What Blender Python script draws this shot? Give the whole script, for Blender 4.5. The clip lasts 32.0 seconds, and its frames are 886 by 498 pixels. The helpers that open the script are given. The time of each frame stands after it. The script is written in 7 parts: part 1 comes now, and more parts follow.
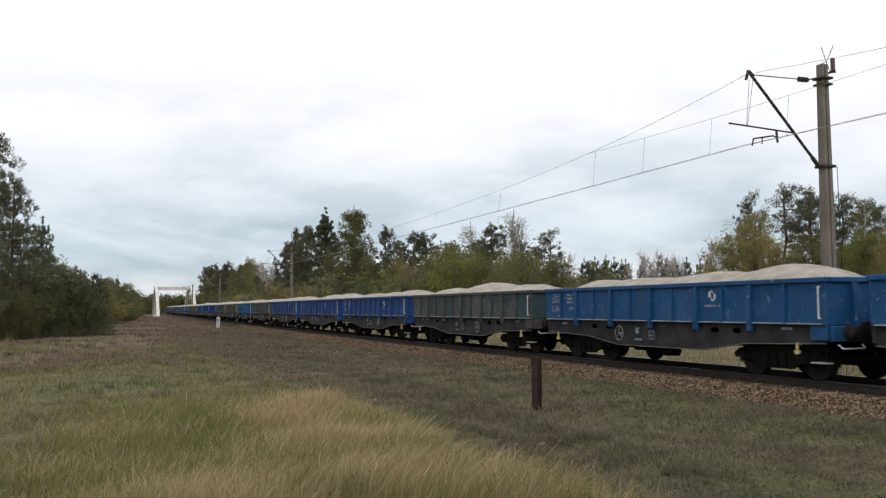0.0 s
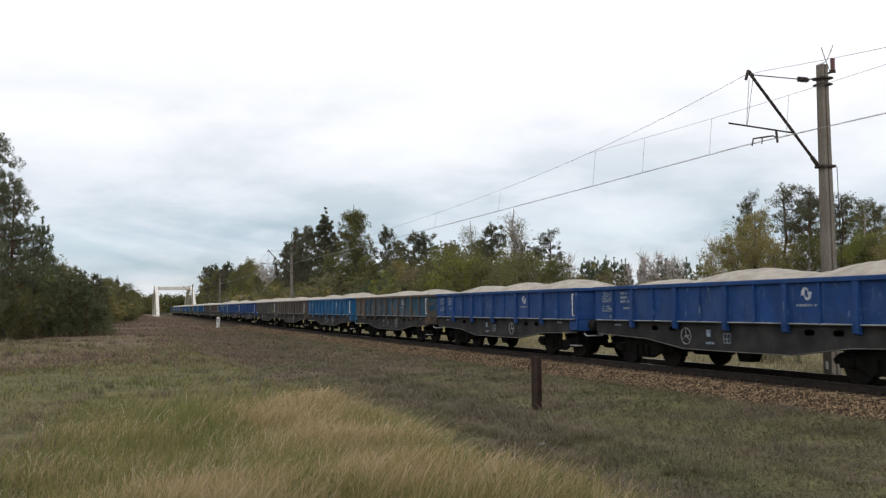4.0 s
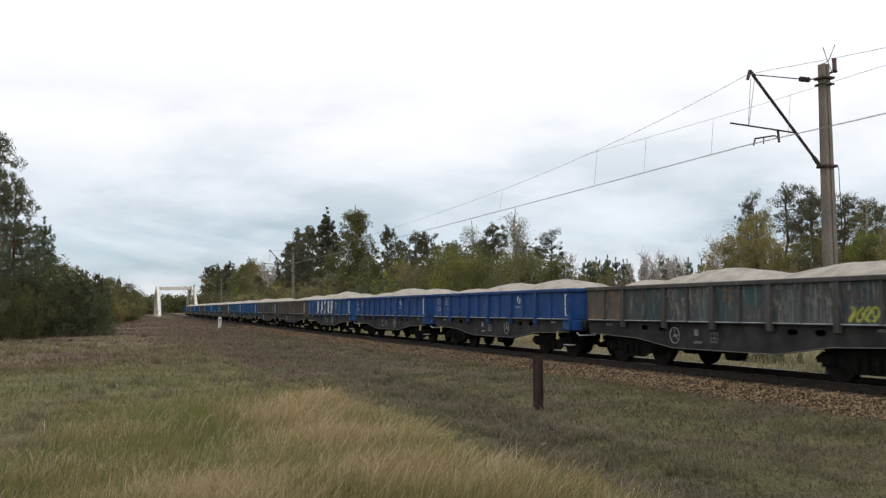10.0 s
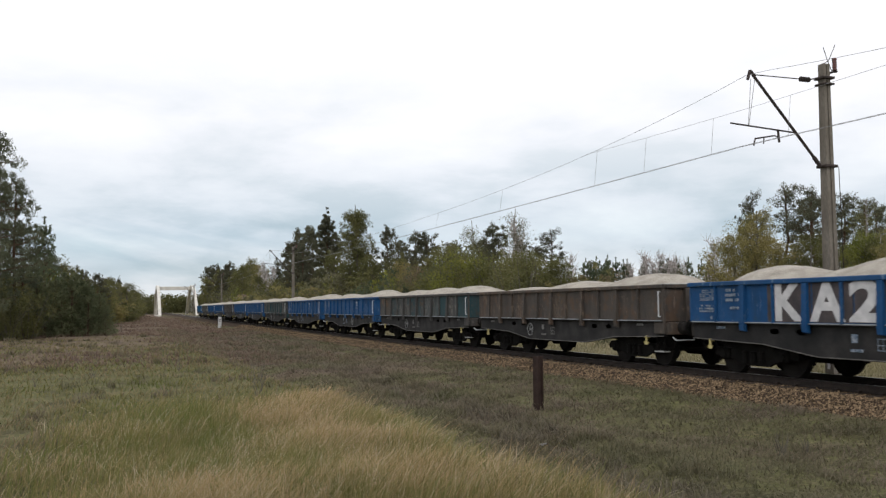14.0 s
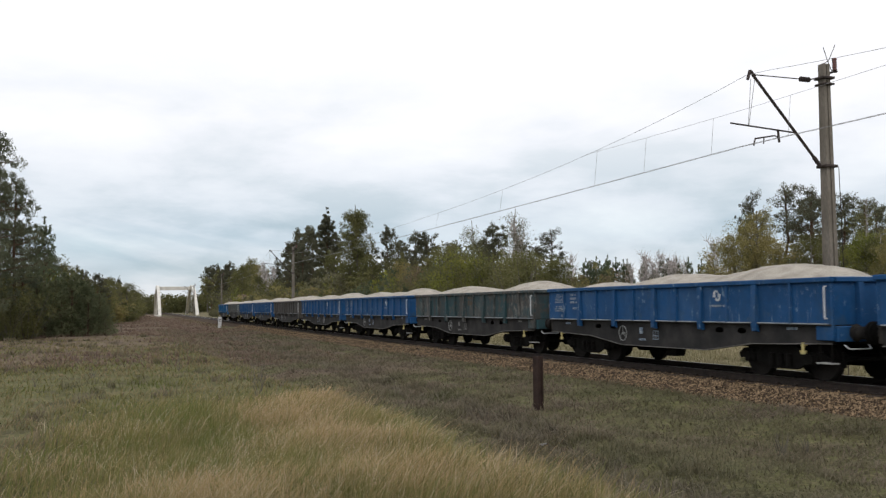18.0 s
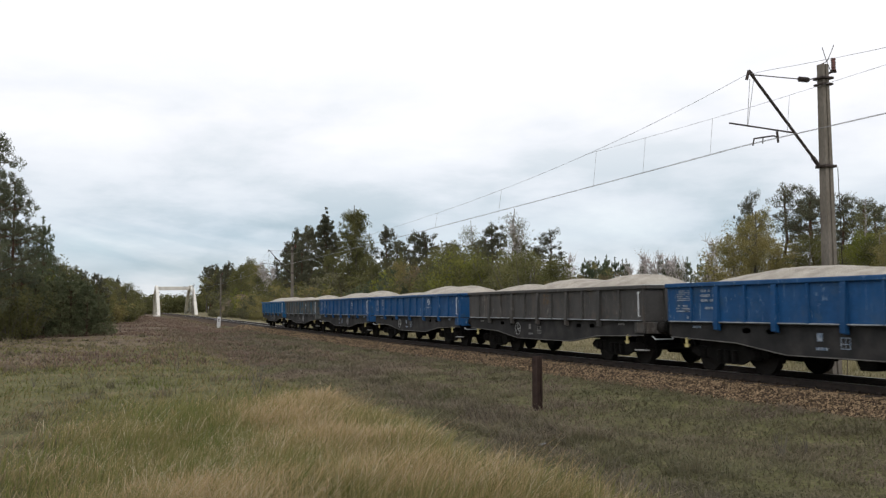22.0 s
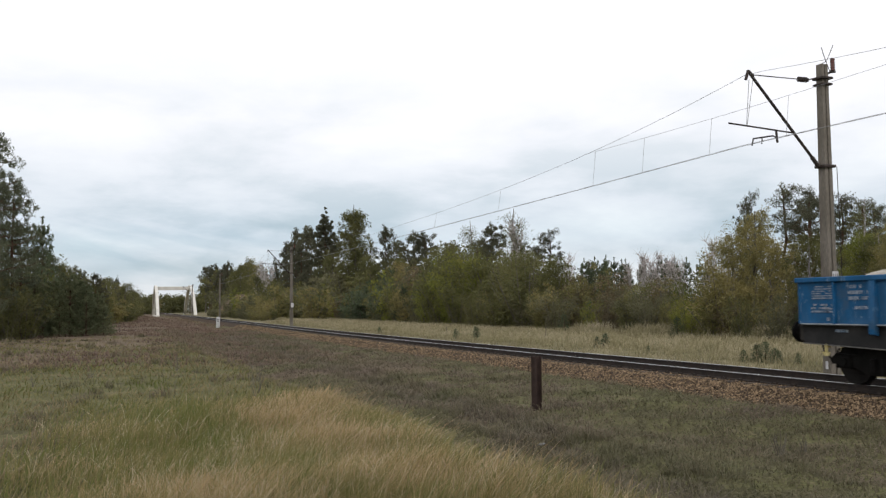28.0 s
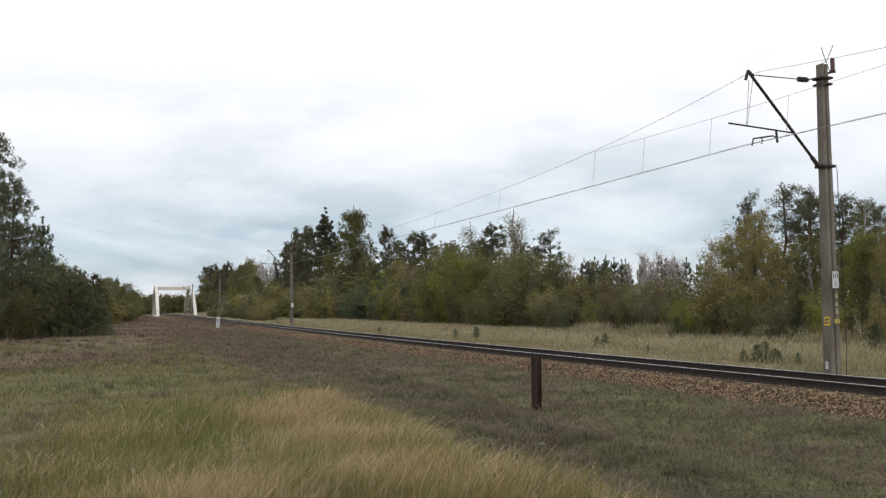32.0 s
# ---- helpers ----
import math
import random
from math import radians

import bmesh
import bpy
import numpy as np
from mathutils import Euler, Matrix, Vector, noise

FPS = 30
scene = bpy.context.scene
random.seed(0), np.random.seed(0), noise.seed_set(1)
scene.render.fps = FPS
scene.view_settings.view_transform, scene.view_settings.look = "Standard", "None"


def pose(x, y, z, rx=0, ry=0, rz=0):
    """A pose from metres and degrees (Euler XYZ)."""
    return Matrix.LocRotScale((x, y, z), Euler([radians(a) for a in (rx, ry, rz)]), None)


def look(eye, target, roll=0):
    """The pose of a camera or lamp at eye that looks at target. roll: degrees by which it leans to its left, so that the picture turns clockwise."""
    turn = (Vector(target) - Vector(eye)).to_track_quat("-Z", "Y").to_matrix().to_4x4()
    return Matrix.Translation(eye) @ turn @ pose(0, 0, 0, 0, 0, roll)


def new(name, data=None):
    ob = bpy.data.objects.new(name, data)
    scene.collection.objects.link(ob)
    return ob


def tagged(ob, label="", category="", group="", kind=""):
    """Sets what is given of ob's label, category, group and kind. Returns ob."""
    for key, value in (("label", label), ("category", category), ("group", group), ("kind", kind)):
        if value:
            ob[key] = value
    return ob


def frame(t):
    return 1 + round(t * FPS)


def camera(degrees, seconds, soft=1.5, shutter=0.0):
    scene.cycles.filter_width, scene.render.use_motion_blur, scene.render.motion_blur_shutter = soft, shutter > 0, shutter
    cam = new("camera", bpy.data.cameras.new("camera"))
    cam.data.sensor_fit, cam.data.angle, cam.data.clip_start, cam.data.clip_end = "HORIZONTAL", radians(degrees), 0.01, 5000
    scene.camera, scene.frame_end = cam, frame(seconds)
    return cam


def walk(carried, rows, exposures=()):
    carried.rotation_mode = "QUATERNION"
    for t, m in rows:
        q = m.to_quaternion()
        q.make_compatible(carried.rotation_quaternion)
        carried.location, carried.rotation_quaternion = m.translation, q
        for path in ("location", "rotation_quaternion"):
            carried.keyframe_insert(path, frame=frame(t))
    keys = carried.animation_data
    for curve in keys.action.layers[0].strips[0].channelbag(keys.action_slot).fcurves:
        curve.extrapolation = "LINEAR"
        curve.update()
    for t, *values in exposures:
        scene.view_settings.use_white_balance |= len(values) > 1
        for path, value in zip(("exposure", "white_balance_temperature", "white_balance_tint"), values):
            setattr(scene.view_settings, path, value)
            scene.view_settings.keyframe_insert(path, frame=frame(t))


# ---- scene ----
# The railway: arc length s runs away from the viewer, off is metres to the far side of its axis.
BEND = 0.00066        # curvature of the line up to STRAIGHT
STRAIGHT = 88.0
PITCH = 13.5          # wagon length over buffers
SECONDS = 32.0


def axis(s):
    """Place and heading (radians to the right of +Y) of the track's axis."""
    a = BEND * (min(s, STRAIGHT) - 15.0)
    e = max(s - STRAIGHT, 0.0)
    x = (1 - math.cos(a)) / BEND + e * math.sin(a)
    y = 15.0 + math.sin(a) / BEND + e * math.cos(a)
    return x, y, a


def tp(s, off=0.0, z=0.0):
    x, y, a = axis(s)
    return Vector((x + off * math.cos(a), y - off * math.sin(a), z))


def travelled(t):
    return 10.8137 * t + 0.0246 * t * t


EYE = Vector((-15.505, 0.0, 1.669))
YAW, TILT, LEAN = 0.3669, 0.0598, -0.613
cam = camera(50.02, SECONDS, soft=1.3, shutter=0.15)


def aim(sway):
    """The tripod's head, turned by a few hundredths of a degree."""
    a = YAW - radians(sway)
    way = Vector((math.sin(a) * math.cos(TILT), math.cos(a) * math.cos(TILT), math.sin(TILT)))
    return look(EYE, EYE + way * 10, LEAN)


SWAY = ((0, 0.0), (3.5, -0.01), (6, 0.035), (9, 0.045), (10, 0.085), (14, 0.09), (19.5, 0.09), (21, 0.04), (25.5, 0.025), (28, -0.01), (32, -0.01))
walk(cam, [(t, aim(k)) for t, k in SWAY])

# ---- sky and sun ----
world = bpy.data.worlds.new("overcast_sky")
scene.world = world
world.use_nodes = True
wt = world.node_tree
wt.nodes.clear()


def wnode(kind, **props):
    n = wt.nodes.new(kind)
    for k, v in props.items():
        if k == "sky_type":
            n.sky_type = v
        elif k == "blend_type":
            n.blend_type = v
        elif k == "operation":
            n.operation = v
    return n


w_out = wnode("ShaderNodeOutputWorld")
w_add = wnode("ShaderNodeAddShader")
w_sky_bg = wnode("ShaderNodeBackground")
w_cloud_bg = wnode("ShaderNodeBackground")
w_sky = wnode("ShaderNodeTexSky", sky_type="NISHITA")
w_sky.sun_disc = False
w_sky.sun_elevation = radians(38)
w_sky.sun_rotation = radians(200)
w_sky_bg.inputs["Strength"].default_value = 0.012
w_cloud_bg.inputs["Strength"].default_value = 1.0
w_co = wnode("ShaderNodeTexCoord")
w_sep = wnode("ShaderNodeSeparateXYZ")
wt.links.new(w_co.outputs["Generated"], w_sep.inputs[0])
# cloud sheets drawn out sideways towards the horizon
w_map = wnode("ShaderNodeMapping")
w_map.inputs["Scale"].default_value = (1.7, 1.7, 5.2)
w_map.inputs["Location"].default_value = (5.3, 2.9, 1.15)
wt.links.new(w_co.outputs["Generated"], w_map.inputs[0])
w_n1 = wnode("ShaderNodeTexNoise")
w_n1.inputs["Scale"].default_value = 2.5
w_n1.inputs["Detail"].default_value = 8.0
w_n1.inputs["Roughness"].default_value = 0.56
w_n1.inputs["Distortion"].default_value = 0.12
wt.links.new(w_map.outputs[0], w_n1.inputs["Vector"])
w_r1 = wnode("ShaderNodeValToRGB")
w_r1.color_ramp.elements[0].position = 0.36
w_r1.color_ramp.elements[0].color = (0.57, 0.63, 0.68, 1)
w_r1.color_ramp.elements[1].position = 0.66
w_r1.color_ramp.elements[1].color = (1.0, 0.98, 0.985, 1)
w_e = w_r1.color_ramp.elements.new(0.49)
w_e.color = (0.815, 0.82, 0.862, 1)
wt.links.new(w_n1.outputs["Fac"], w_r1.inputs[0])
# the cover thins to plain white overhead
w_r2 = wnode("ShaderNodeValToRGB")
w_r2.color_ramp.elements[0].position = 0.08
w_r2.color_ramp.elements[0].color = (0, 0, 0, 1)
w_r2.color_ramp.elements[1].position = 0.28
w_r2.color_ramp.elements[1].color = (1, 1, 1, 1)
wt.links.new(w_sep.outputs[2], w_r2.inputs[0])
# nearer the horizon the sheets lie thicker and bluer
w_r3 = wnode("ShaderNodeValToRGB")
w_r3.color_ramp.elements[0].position = 0.0
w_r3.color_ramp.elements[0].color = (0.93, 0.95, 0.95, 1)
w_r3.color_ramp.elements[1].position = 0.20
w_r3.color_ramp.elements[1].color = (1, 1, 1, 1)
w_e3 = w_r3.color_ramp.elements.new(0.07)
w_e3.color = (0.735, 0.82, 0.875, 1)
wt.links.new(w_sep.outputs[2], w_r3.inputs[0])
# a bank of blue-grey cloud low over the far end of the meadow
w_off = wnode("ShaderNodeVectorMath", operation="SUBTRACT")
w_off.inputs[1].default_value = (0.03, 1.0, 0.060)
wt.links.new(w_co.outputs["Generated"], w_off.inputs[0])
w_wide = wnode("ShaderNodeVectorMath", operation="MULTIPLY")
w_wide.inputs[1].default_value = (3.2, 3.2, 15.0)
wt.links.new(w_off.outputs[0], w_wide.inputs[0])
w_len = wnode("ShaderNodeVectorMath", operation="LENGTH")
wt.links.new(w_wide.outputs[0], w_len.inputs[0])
w_map2 = wnode("ShaderNodeMapping")
w_map2.inputs["Scale"].default_value = (4.0, 4.0, 22.0)
w_lean = wnode("ShaderNodeMapping")
w_lean.inputs["Rotation"].default_value = (0, -0.17, 0)
wt.links.new(w_co.outputs["Generated"], w_lean.inputs[0])
wt.links.new(w_lean.outputs[0], w_map2.inputs[0])
w_n2 = wnode("ShaderNodeTexNoise")
w_n2.inputs["Scale"].default_value = 1.5
w_n2.inputs["Detail"].default_value = 7.0
w_n2.inputs["Distortion"].default_value = 0.4
wt.links.new(w_map2.outputs[0], w_n2.inputs["Vector"])
w_ragged = wnode("ShaderNodeMath", operation="MULTIPLY_ADD")
w_ragged.inputs[1].default_value = 2.6
wt.links.new(w_n2.outputs["Fac"], w_ragged.inputs[0])
wt.links.new(w_len.outputs["Value"], w_ragged.inputs[2])
w_r4 = wnode("ShaderNodeValToRGB")
w_r4.color_ramp.elements[0].position = 0.44
w_r4.color_ramp.elements[0].color = (0.70, 0.79, 0.83, 1)
w_r4.color_ramp.elements[1].position = 0.74
w_r4.color_ramp.elements[1].color = (1, 1, 1, 1)
w_third = wnode("ShaderNodeMath", operation="MULTIPLY")
w_third.inputs[1].default_value = 0.4
wt.links.new(w_ragged.outputs[0], w_third.inputs[0])
wt.links.new(w_third.outputs[0], w_r4.inputs[0])
w_bank = wnode("ShaderNodeMixRGB", blend_type="MULTIPLY")
w_bank.inputs["Fac"].default_value = 1.0
w_dim = wnode("ShaderNodeMixRGB", blend_type="MULTIPLY")
w_dim.inputs["Fac"].default_value = 1.0
wt.links.new(w_r1.outputs[0], w_dim.inputs["Color1"])
wt.links.new(w_r3.outputs[0], w_dim.inputs["Color2"])
w_mix = wnode("ShaderNodeMixRGB")
w_mix.inputs["Color2"].default_value = (1.02, 1.01, 1.03, 1)
wt.links.new(w_r2.outputs[0], w_mix.inputs["Fac"])
wt.links.new(w_dim.outputs[0], w_bank.inputs["Color1"])
wt.links.new(w_r4.outputs[0], w_bank.inputs["Color2"])
wt.links.new(w_bank.outputs[0], w_mix.inputs["Color1"])
wt.links.new(w_mix.outputs[0], w_cloud_bg.inputs["Color"])
wt.links.new(w_sky.outputs[0], w_sky_bg.inputs["Color"])
wt.links.new(w_sky_bg.outputs[0], w_add.inputs[0])
wt.links.new(w_cloud_bg.outputs[0], w_add.inputs[1])
wt.links.new(w_add.outputs[0], w_out.inputs[0])

sun = new("sun", bpy.data.lights.new("sun", "SUN"))
sun.data.energy = 0.8
sun.data.angle = radians(25)
sun.data.color = (1.0, 0.96, 0.90)
sun.matrix_world = look((-20, -30, 40), (0, 12, 0))
scene.view_settings.exposure = 0.0


# ---- materials ----
def material(name, colours, rough=0.8, metal=0.0, scale=2.0, detail=6.0, bump=0.0, bump_scale=30.0, island=0.0, random_ob=0.0,
             fine=0.25, fine_scale=40.0, spec=0.3, stretch=(1, 1, 1)):
    """Noise over a ramp of colours, finer grain on it, a bump, and chance per piece."""
    m = bpy.data.materials.new(name)
    m.use_nodes = True
    nt = m.node_tree
    nodes, link = nt.nodes, nt.links.new
    b = nodes["Principled BSDF"]
    b.inputs["Roughness"].default_value = rough
    b.inputs["Metallic"].default_value = metal
    b.inputs["Specular IOR Level"].default_value = spec
    co = nodes.new("ShaderNodeTexCoord")
    mp = nodes.new("ShaderNodeMapping")
    mp.inputs["Scale"].default_value = stretch
    link(co.outputs["Object"], mp.inputs[0])
    n1 = nodes.new("ShaderNodeTexNoise")
    n1.inputs["Scale"].default_value = scale
    n1.inputs["Detail"].default_value = detail
    link(mp.outputs[0], n1.inputs["Vector"])
    fac = n1.outputs["Fac"]
    ramp = nodes.new("ShaderNodeValToRGB")
    els = ramp.color_ramp.elements
    lo, hi = 0.32, 0.68
    for i, c in enumerate(colours):
        pos = lo + (hi - lo) * i / max(1, len(colours) - 1)
        e = els[i] if i < 2 else els.new(pos)
        e.position = pos
        e.color = (*c, 1)
    if island or random_ob:
        if island:
            src = nodes.new("ShaderNodeNewGeometry").outputs["Random Per Island"]
            amount = island
        else:
            src = nodes.new("ShaderNodeObjectInfo").outputs["Random"]
            amount = random_ob
        mixer = nodes.new("ShaderNodeMix")
        mixer.inputs[0].default_value = amount
        link(fac, mixer.inputs[2])
        link(src, mixer.inputs[3])
        fac = mixer.outputs[0]
        els[0].position, els[1].position = lo * (1 - amount) + 0.02 * amount, hi * (1 - amount) + 0.98 * amount
        a0, a1 = els[0].position, els[-1].position
        ordered = sorted(els, key=lambda e: e.position)
        for i, c in enumerate(colours):
            ordered[i].color = (*c, 1)
    link(fac, ramp.inputs[0])
    n2 = nodes.new("ShaderNodeTexNoise")
    n2.inputs["Scale"].default_value = fine_scale
    n2.inputs["Detail"].default_value = 4.0
    link(mp.outputs[0], n2.inputs["Vector"])
    shade = nodes.new("ShaderNodeMapRange")
    shade.inputs["From Min"].default_value, shade.inputs["From Max"].default_value = 0.25, 0.75
    shade.inputs["To Min"].default_value, shade.inputs["To Max"].default_value = 1 - fine, 1 + fine
    link(n2.outputs["Fac"], shade.inputs[0])
    mul = nodes.new("ShaderNodeVectorMath")
    mul.operation = "SCALE"
    link(ramp.outputs[0], mul.inputs[0])
    link(shade.outputs[0], mul.inputs["Scale"])
    link(mul.outputs[0], b.inputs["Base Color"])
    if bump:
        n3 = nodes.new("ShaderNodeTexNoise")
        n3.inputs["Scale"].default_value = bump_scale
        n3.inputs["Detail"].default_value = 5.0
        link(mp.outputs[0], n3.inputs["Vector"])
        bp = nodes.new("ShaderNodeBump")
        bp.inputs["Strength"].default_value = bump
        bp.inputs["Distance"].default_value = 0.03
        link(n3.outputs["Fac"], bp.inputs["Height"])
        link(bp.outputs[0], b.inputs["Normal"])
    return m


def leafy(name, colours, rough=0.75, scale=0.35, island=0.55):
    """Foliage: chance per leaf, a little light through it."""
    m = material(name, colours, rough=rough, scale=scale, island=island, fine=0.2, fine_scale=3.0, spec=0.2)
    nt = m.node_tree
    b = nt.nodes["Principled BSDF"]
    tr = nt.nodes.new("ShaderNodeBsdfTranslucent")
    mx = nt.nodes.new("ShaderNodeMixShader")
    mx.inputs[0].default_value = 0.42
    src = b.inputs["Base Color"].links[0].from_socket
    nt.links.new(src, tr.inputs["Color"])
    nt.links.new(b.outputs[0], mx.inputs[1])
    nt.links.new(tr.outputs[0], mx.inputs[2])
    nt.links.new(mx.outputs[0], nt.nodes["Material Output"].inputs[0])
    return m


def foliage(name, colours, rough=0.75, scale=0.5, through_it=0.44):
    """Leaves of a tree or bush: tint drifts through the crown, differs from plant to plant, and a little from leaf to leaf."""
    m = bpy.data.materials.new(name)
    m.use_nodes = True
    nt = m.node_tree
    nodes, link = nt.nodes, nt.links.new
    b = nodes["Principled BSDF"]
    b.inputs["Roughness"].default_value = rough
    b.inputs["Specular IOR Level"].default_value = 0.2
    co = nodes.new("ShaderNodeTexCoord")
    info = nodes.new("ShaderNodeObjectInfo")
    move = nodes.new("ShaderNodeVectorMath")
    move.operation = "MULTIPLY_ADD"
    link(info.outputs["Random"], move.inputs[0])
    move.inputs[1].default_value = (37.0, 23.0, 11.0)
    link(co.outputs["Object"], move.inputs[2])
    n1 = nodes.new("ShaderNodeTexNoise")
    n1.inputs["Scale"].default_value = scale
    n1.inputs["Detail"].default_value = 4.0
    link(move.outputs[0], n1.inputs["Vector"])
    leaf = nodes.new("ShaderNodeNewGeometry").outputs["Random Per Island"]

    def weigh(a, ka, c):
        n = nodes.new("ShaderNodeMath")
        n.operation = "MULTIPLY_ADD"
        link(a, n.inputs[0])
        n.inputs[1].default_value = ka
        if isinstance(c, float):
            n.inputs[2].default_value = c
        else:
            link(c, n.inputs[2])
        return n.outputs[0]
    fac = weigh(n1.outputs["Fac"], 1.5, weigh(leaf, 0.30, weigh(info.outputs["Random"], 0.5, -0.65)))
    ramp = nodes.new("ShaderNodeValToRGB")
    els = ramp.color_ramp.elements
    for i, c in enumerate(colours):
        at = i / (len(colours) - 1)
        e = els[i] if i < 2 else els.new(at)
        e.position = at
        e.color = (*c, 1)
    ordered = sorted(els, key=lambda e: e.position)
    for e, c in zip(ordered, colours):
        e.color = (*c, 1)
    link(fac, ramp.inputs[0])
    link(ramp.outputs[0], b.inputs["Base Color"])
    tr = nodes.new("ShaderNodeBsdfTranslucent")
    mx = nodes.new("ShaderNodeMixShader")
    mx.inputs[0].default_value = through_it
    link(ramp.outputs[0], tr.inputs["Color"])
    link(b.outputs[0], mx.inputs[1])
    link(tr.outputs[0], mx.inputs[2])
    link(mx.outputs[0], nodes["Material Output"].inputs[0])
    return m


def paint(name, base, rust, grime, wear=0.5, worn=(0.2, 0.2, 0.2)):
    """Wagon paint: faded base with rust blotches, streaks of grime running down and pale scuffs."""
    m = material(name, (tuple(c * 0.82 for c in base), base, tuple(min(1, c * 1.15) for c in base)), rough=0.62, scale=1.3, fine=0.12, fine_scale=14, spec=0.25)
    nt = m.node_tree
    nodes, link = nt.nodes, nt.links.new
    b = nodes["Principled BSDF"]
    src = b.inputs["Base Color"].links[0].from_socket
    co = nodes.new("ShaderNodeTexCoord")
    info = nodes.new("ShaderNodeObjectInfo")
    shift = nodes.new("ShaderNodeVectorMath")
    shift.operation = "ADD"
    link(co.outputs["Object"], shift.inputs[0])
    link(info.outputs["Random"], shift.inputs[1])
    for colour, scl, stretch, lo, hi in ((rust, 1.9, (1, 1, 1), 0.60 - 0.13 * wear, 0.67 - 0.12 * wear),
                                         (grime, 3.2, (1, 1, 0.12), 0.52 - 0.1 * wear, 0.76 - 0.1 * wear),
                                         (worn, 7.0, (1, 1, 0.5), 0.645 - 0.06 * wear, 0.70 - 0.06 * wear),
                                         (tuple(0.82 * c + 0.18 * d for c, d in zip(base, worn)), 0.9, (1, 0.8, 0.9), 0.50, 0.72),
                                         (worn, 4.0, (1, 5.0, 0.3), 0.65 - 0.07 * wear, 0.72 - 0.07 * wear)):
        mp = nodes.new("ShaderNodeMapping")
        mp.inputs["Scale"].default_value = stretch
        link(shift.outputs[0], mp.inputs[0])
        n = nodes.new("ShaderNodeTexNoise")
        n.inputs["Scale"].default_value = scl
        n.inputs["Detail"].default_value = 7.0
        n.inputs["Roughness"].default_value = 0.62
        link(mp.outputs[0], n.inputs["Vector"])
        mr = nodes.new("ShaderNodeMapRange")
        mr.inputs["From Min"].default_value, mr.inputs["From Max"].default_value = lo, hi
        mr.inputs["To Max"].default_value = 0.8
        part_of = nodes.new("ShaderNodeMath")
        part_of.operation = "MULTIPLY_ADD"
        link(info.outputs["Random"], part_of.inputs[0])
        part_of.inputs[1].default_value = 0.14 * wear
        part_of.inputs[2].default_value = -0.07 * wear
        total = nodes.new("ShaderNodeMath")
        link(n.outputs["Fac"], total.inputs[0])
        link(part_of.outputs[0], total.inputs[1])
        link(total.outputs[0], mr.inputs[0])
        mx = nodes.new("ShaderNodeMix")
        mx.data_type = "RGBA"
        link(mr.outputs[0], mx.inputs[0])
        link(src, mx.inputs[6])
        mx.inputs[7].default_value = (*colour, 1)
        src = mx.outputs[2]
    link(src, b.inputs["Base Color"])
    return m


M_GROUND = material("meadow_soil", ((0.062, 0.058, 0.030), (0.098, 0.092, 0.044), (0.112, 0.112, 0.048), (0.150, 0.128, 0.074)), rough=0.95, scale=1.3,
                    bump=0.9, bump_scale=14, fine=0.6, fine_scale=16, spec=0.1)
M_STRAW = material("straw_soil", ((0.10, 0.090, 0.048), (0.16, 0.14, 0.078), (0.21, 0.185, 0.108)), rough=0.95, scale=0.6, bump=0.6, bump_scale=9, fine=0.35, fine_scale=7, spec=0.1)
M_HEATHSOIL = material("heath_soil", ((0.082, 0.060, 0.044), (0.125, 0.095, 0.066), (0.165, 0.132, 0.088)), rough=0.95, scale=0.5, bump=0.6, bump_scale=9, fine=0.4, fine_scale=6, spec=0.1)
M_BALLAST = material("ballast_bed", ((0.035, 0.024, 0.017), (0.075, 0.052, 0.034)), rough=0.95, scale=8, bump=0.9, bump_scale=16, fine=0.5, fine_scale=20, spec=0.1)
M_STONE = material("ballast_stone", ((0.012, 0.008, 0.005), (0.042, 0.025, 0.013), (0.150, 0.087, 0.042), (0.072, 0.051, 0.034), (0.335, 0.240, 0.148)), rough=0.9, scale=1.5, island=0.8, fine=0.25, fine_scale=30, spec=0.15)
M_RAIL = material("rail_steel_rusty", ((0.018, 0.014, 0.012), (0.036, 0.026, 0.021)), rough=0.75, scale=5, fine=0.2, spec=0.3)
M_RAILTOP = material("rail_running_band", ((0.32, 0.32, 0.33), (0.44, 0.44, 0.45)), rough=0.32, metal=0.9, scale=3, fine=0.1)
M_SLEEPER = material("sleeper_dark", ((0.03, 0.024, 0.02), (0.07, 0.055, 0.045)), rough=0.9, scale=4, bump=0.4, spec=0.15)
M_CONCRETE = material("mast_concrete", ((0.10, 0.088, 0.072), (0.155, 0.138, 0.115), (0.20, 0.18, 0.155)), rough=0.92, scale=2.0, bump=0.25, bump_scale=40, fine=0.2, fine_scale=25, spec=0.15, stretch=(1, 1, 0.35))
M_IRON = material("mast_ironwork", ((0.03, 0.026, 0.024), (0.06, 0.045, 0.04)), rough=0.7, metal=0.3, scale=6)
M_WIRE = material("wire_copper_dark", ((0.20, 0.20, 0.20), (0.30, 0.295, 0.29)), rough=0.6, metal=0.4, scale=3)
M_INSULATOR = material("insulator_brown", ((0.07, 0.015, 0.012), (0.12, 0.03, 0.02)), rough=0.25, scale=6, spec=0.6)
M_WHITE = material("white_enamel", ((0.40, 0.40, 0.41), (0.56, 0.56, 0.57)), rough=0.6, scale=3, fine=0.1)
M_BRIDGE = material("bridge_white_paint", ((0.50, 0.48, 0.43), (0.66, 0.64, 0.58)), rough=0.55, scale=0.6, fine=0.08)
M_YELLOW = material("yellow_plate", ((0.5, 0.36, 0.03), (0.62, 0.46, 0.05)), rough=0.6, scale=5, fine=0.12)
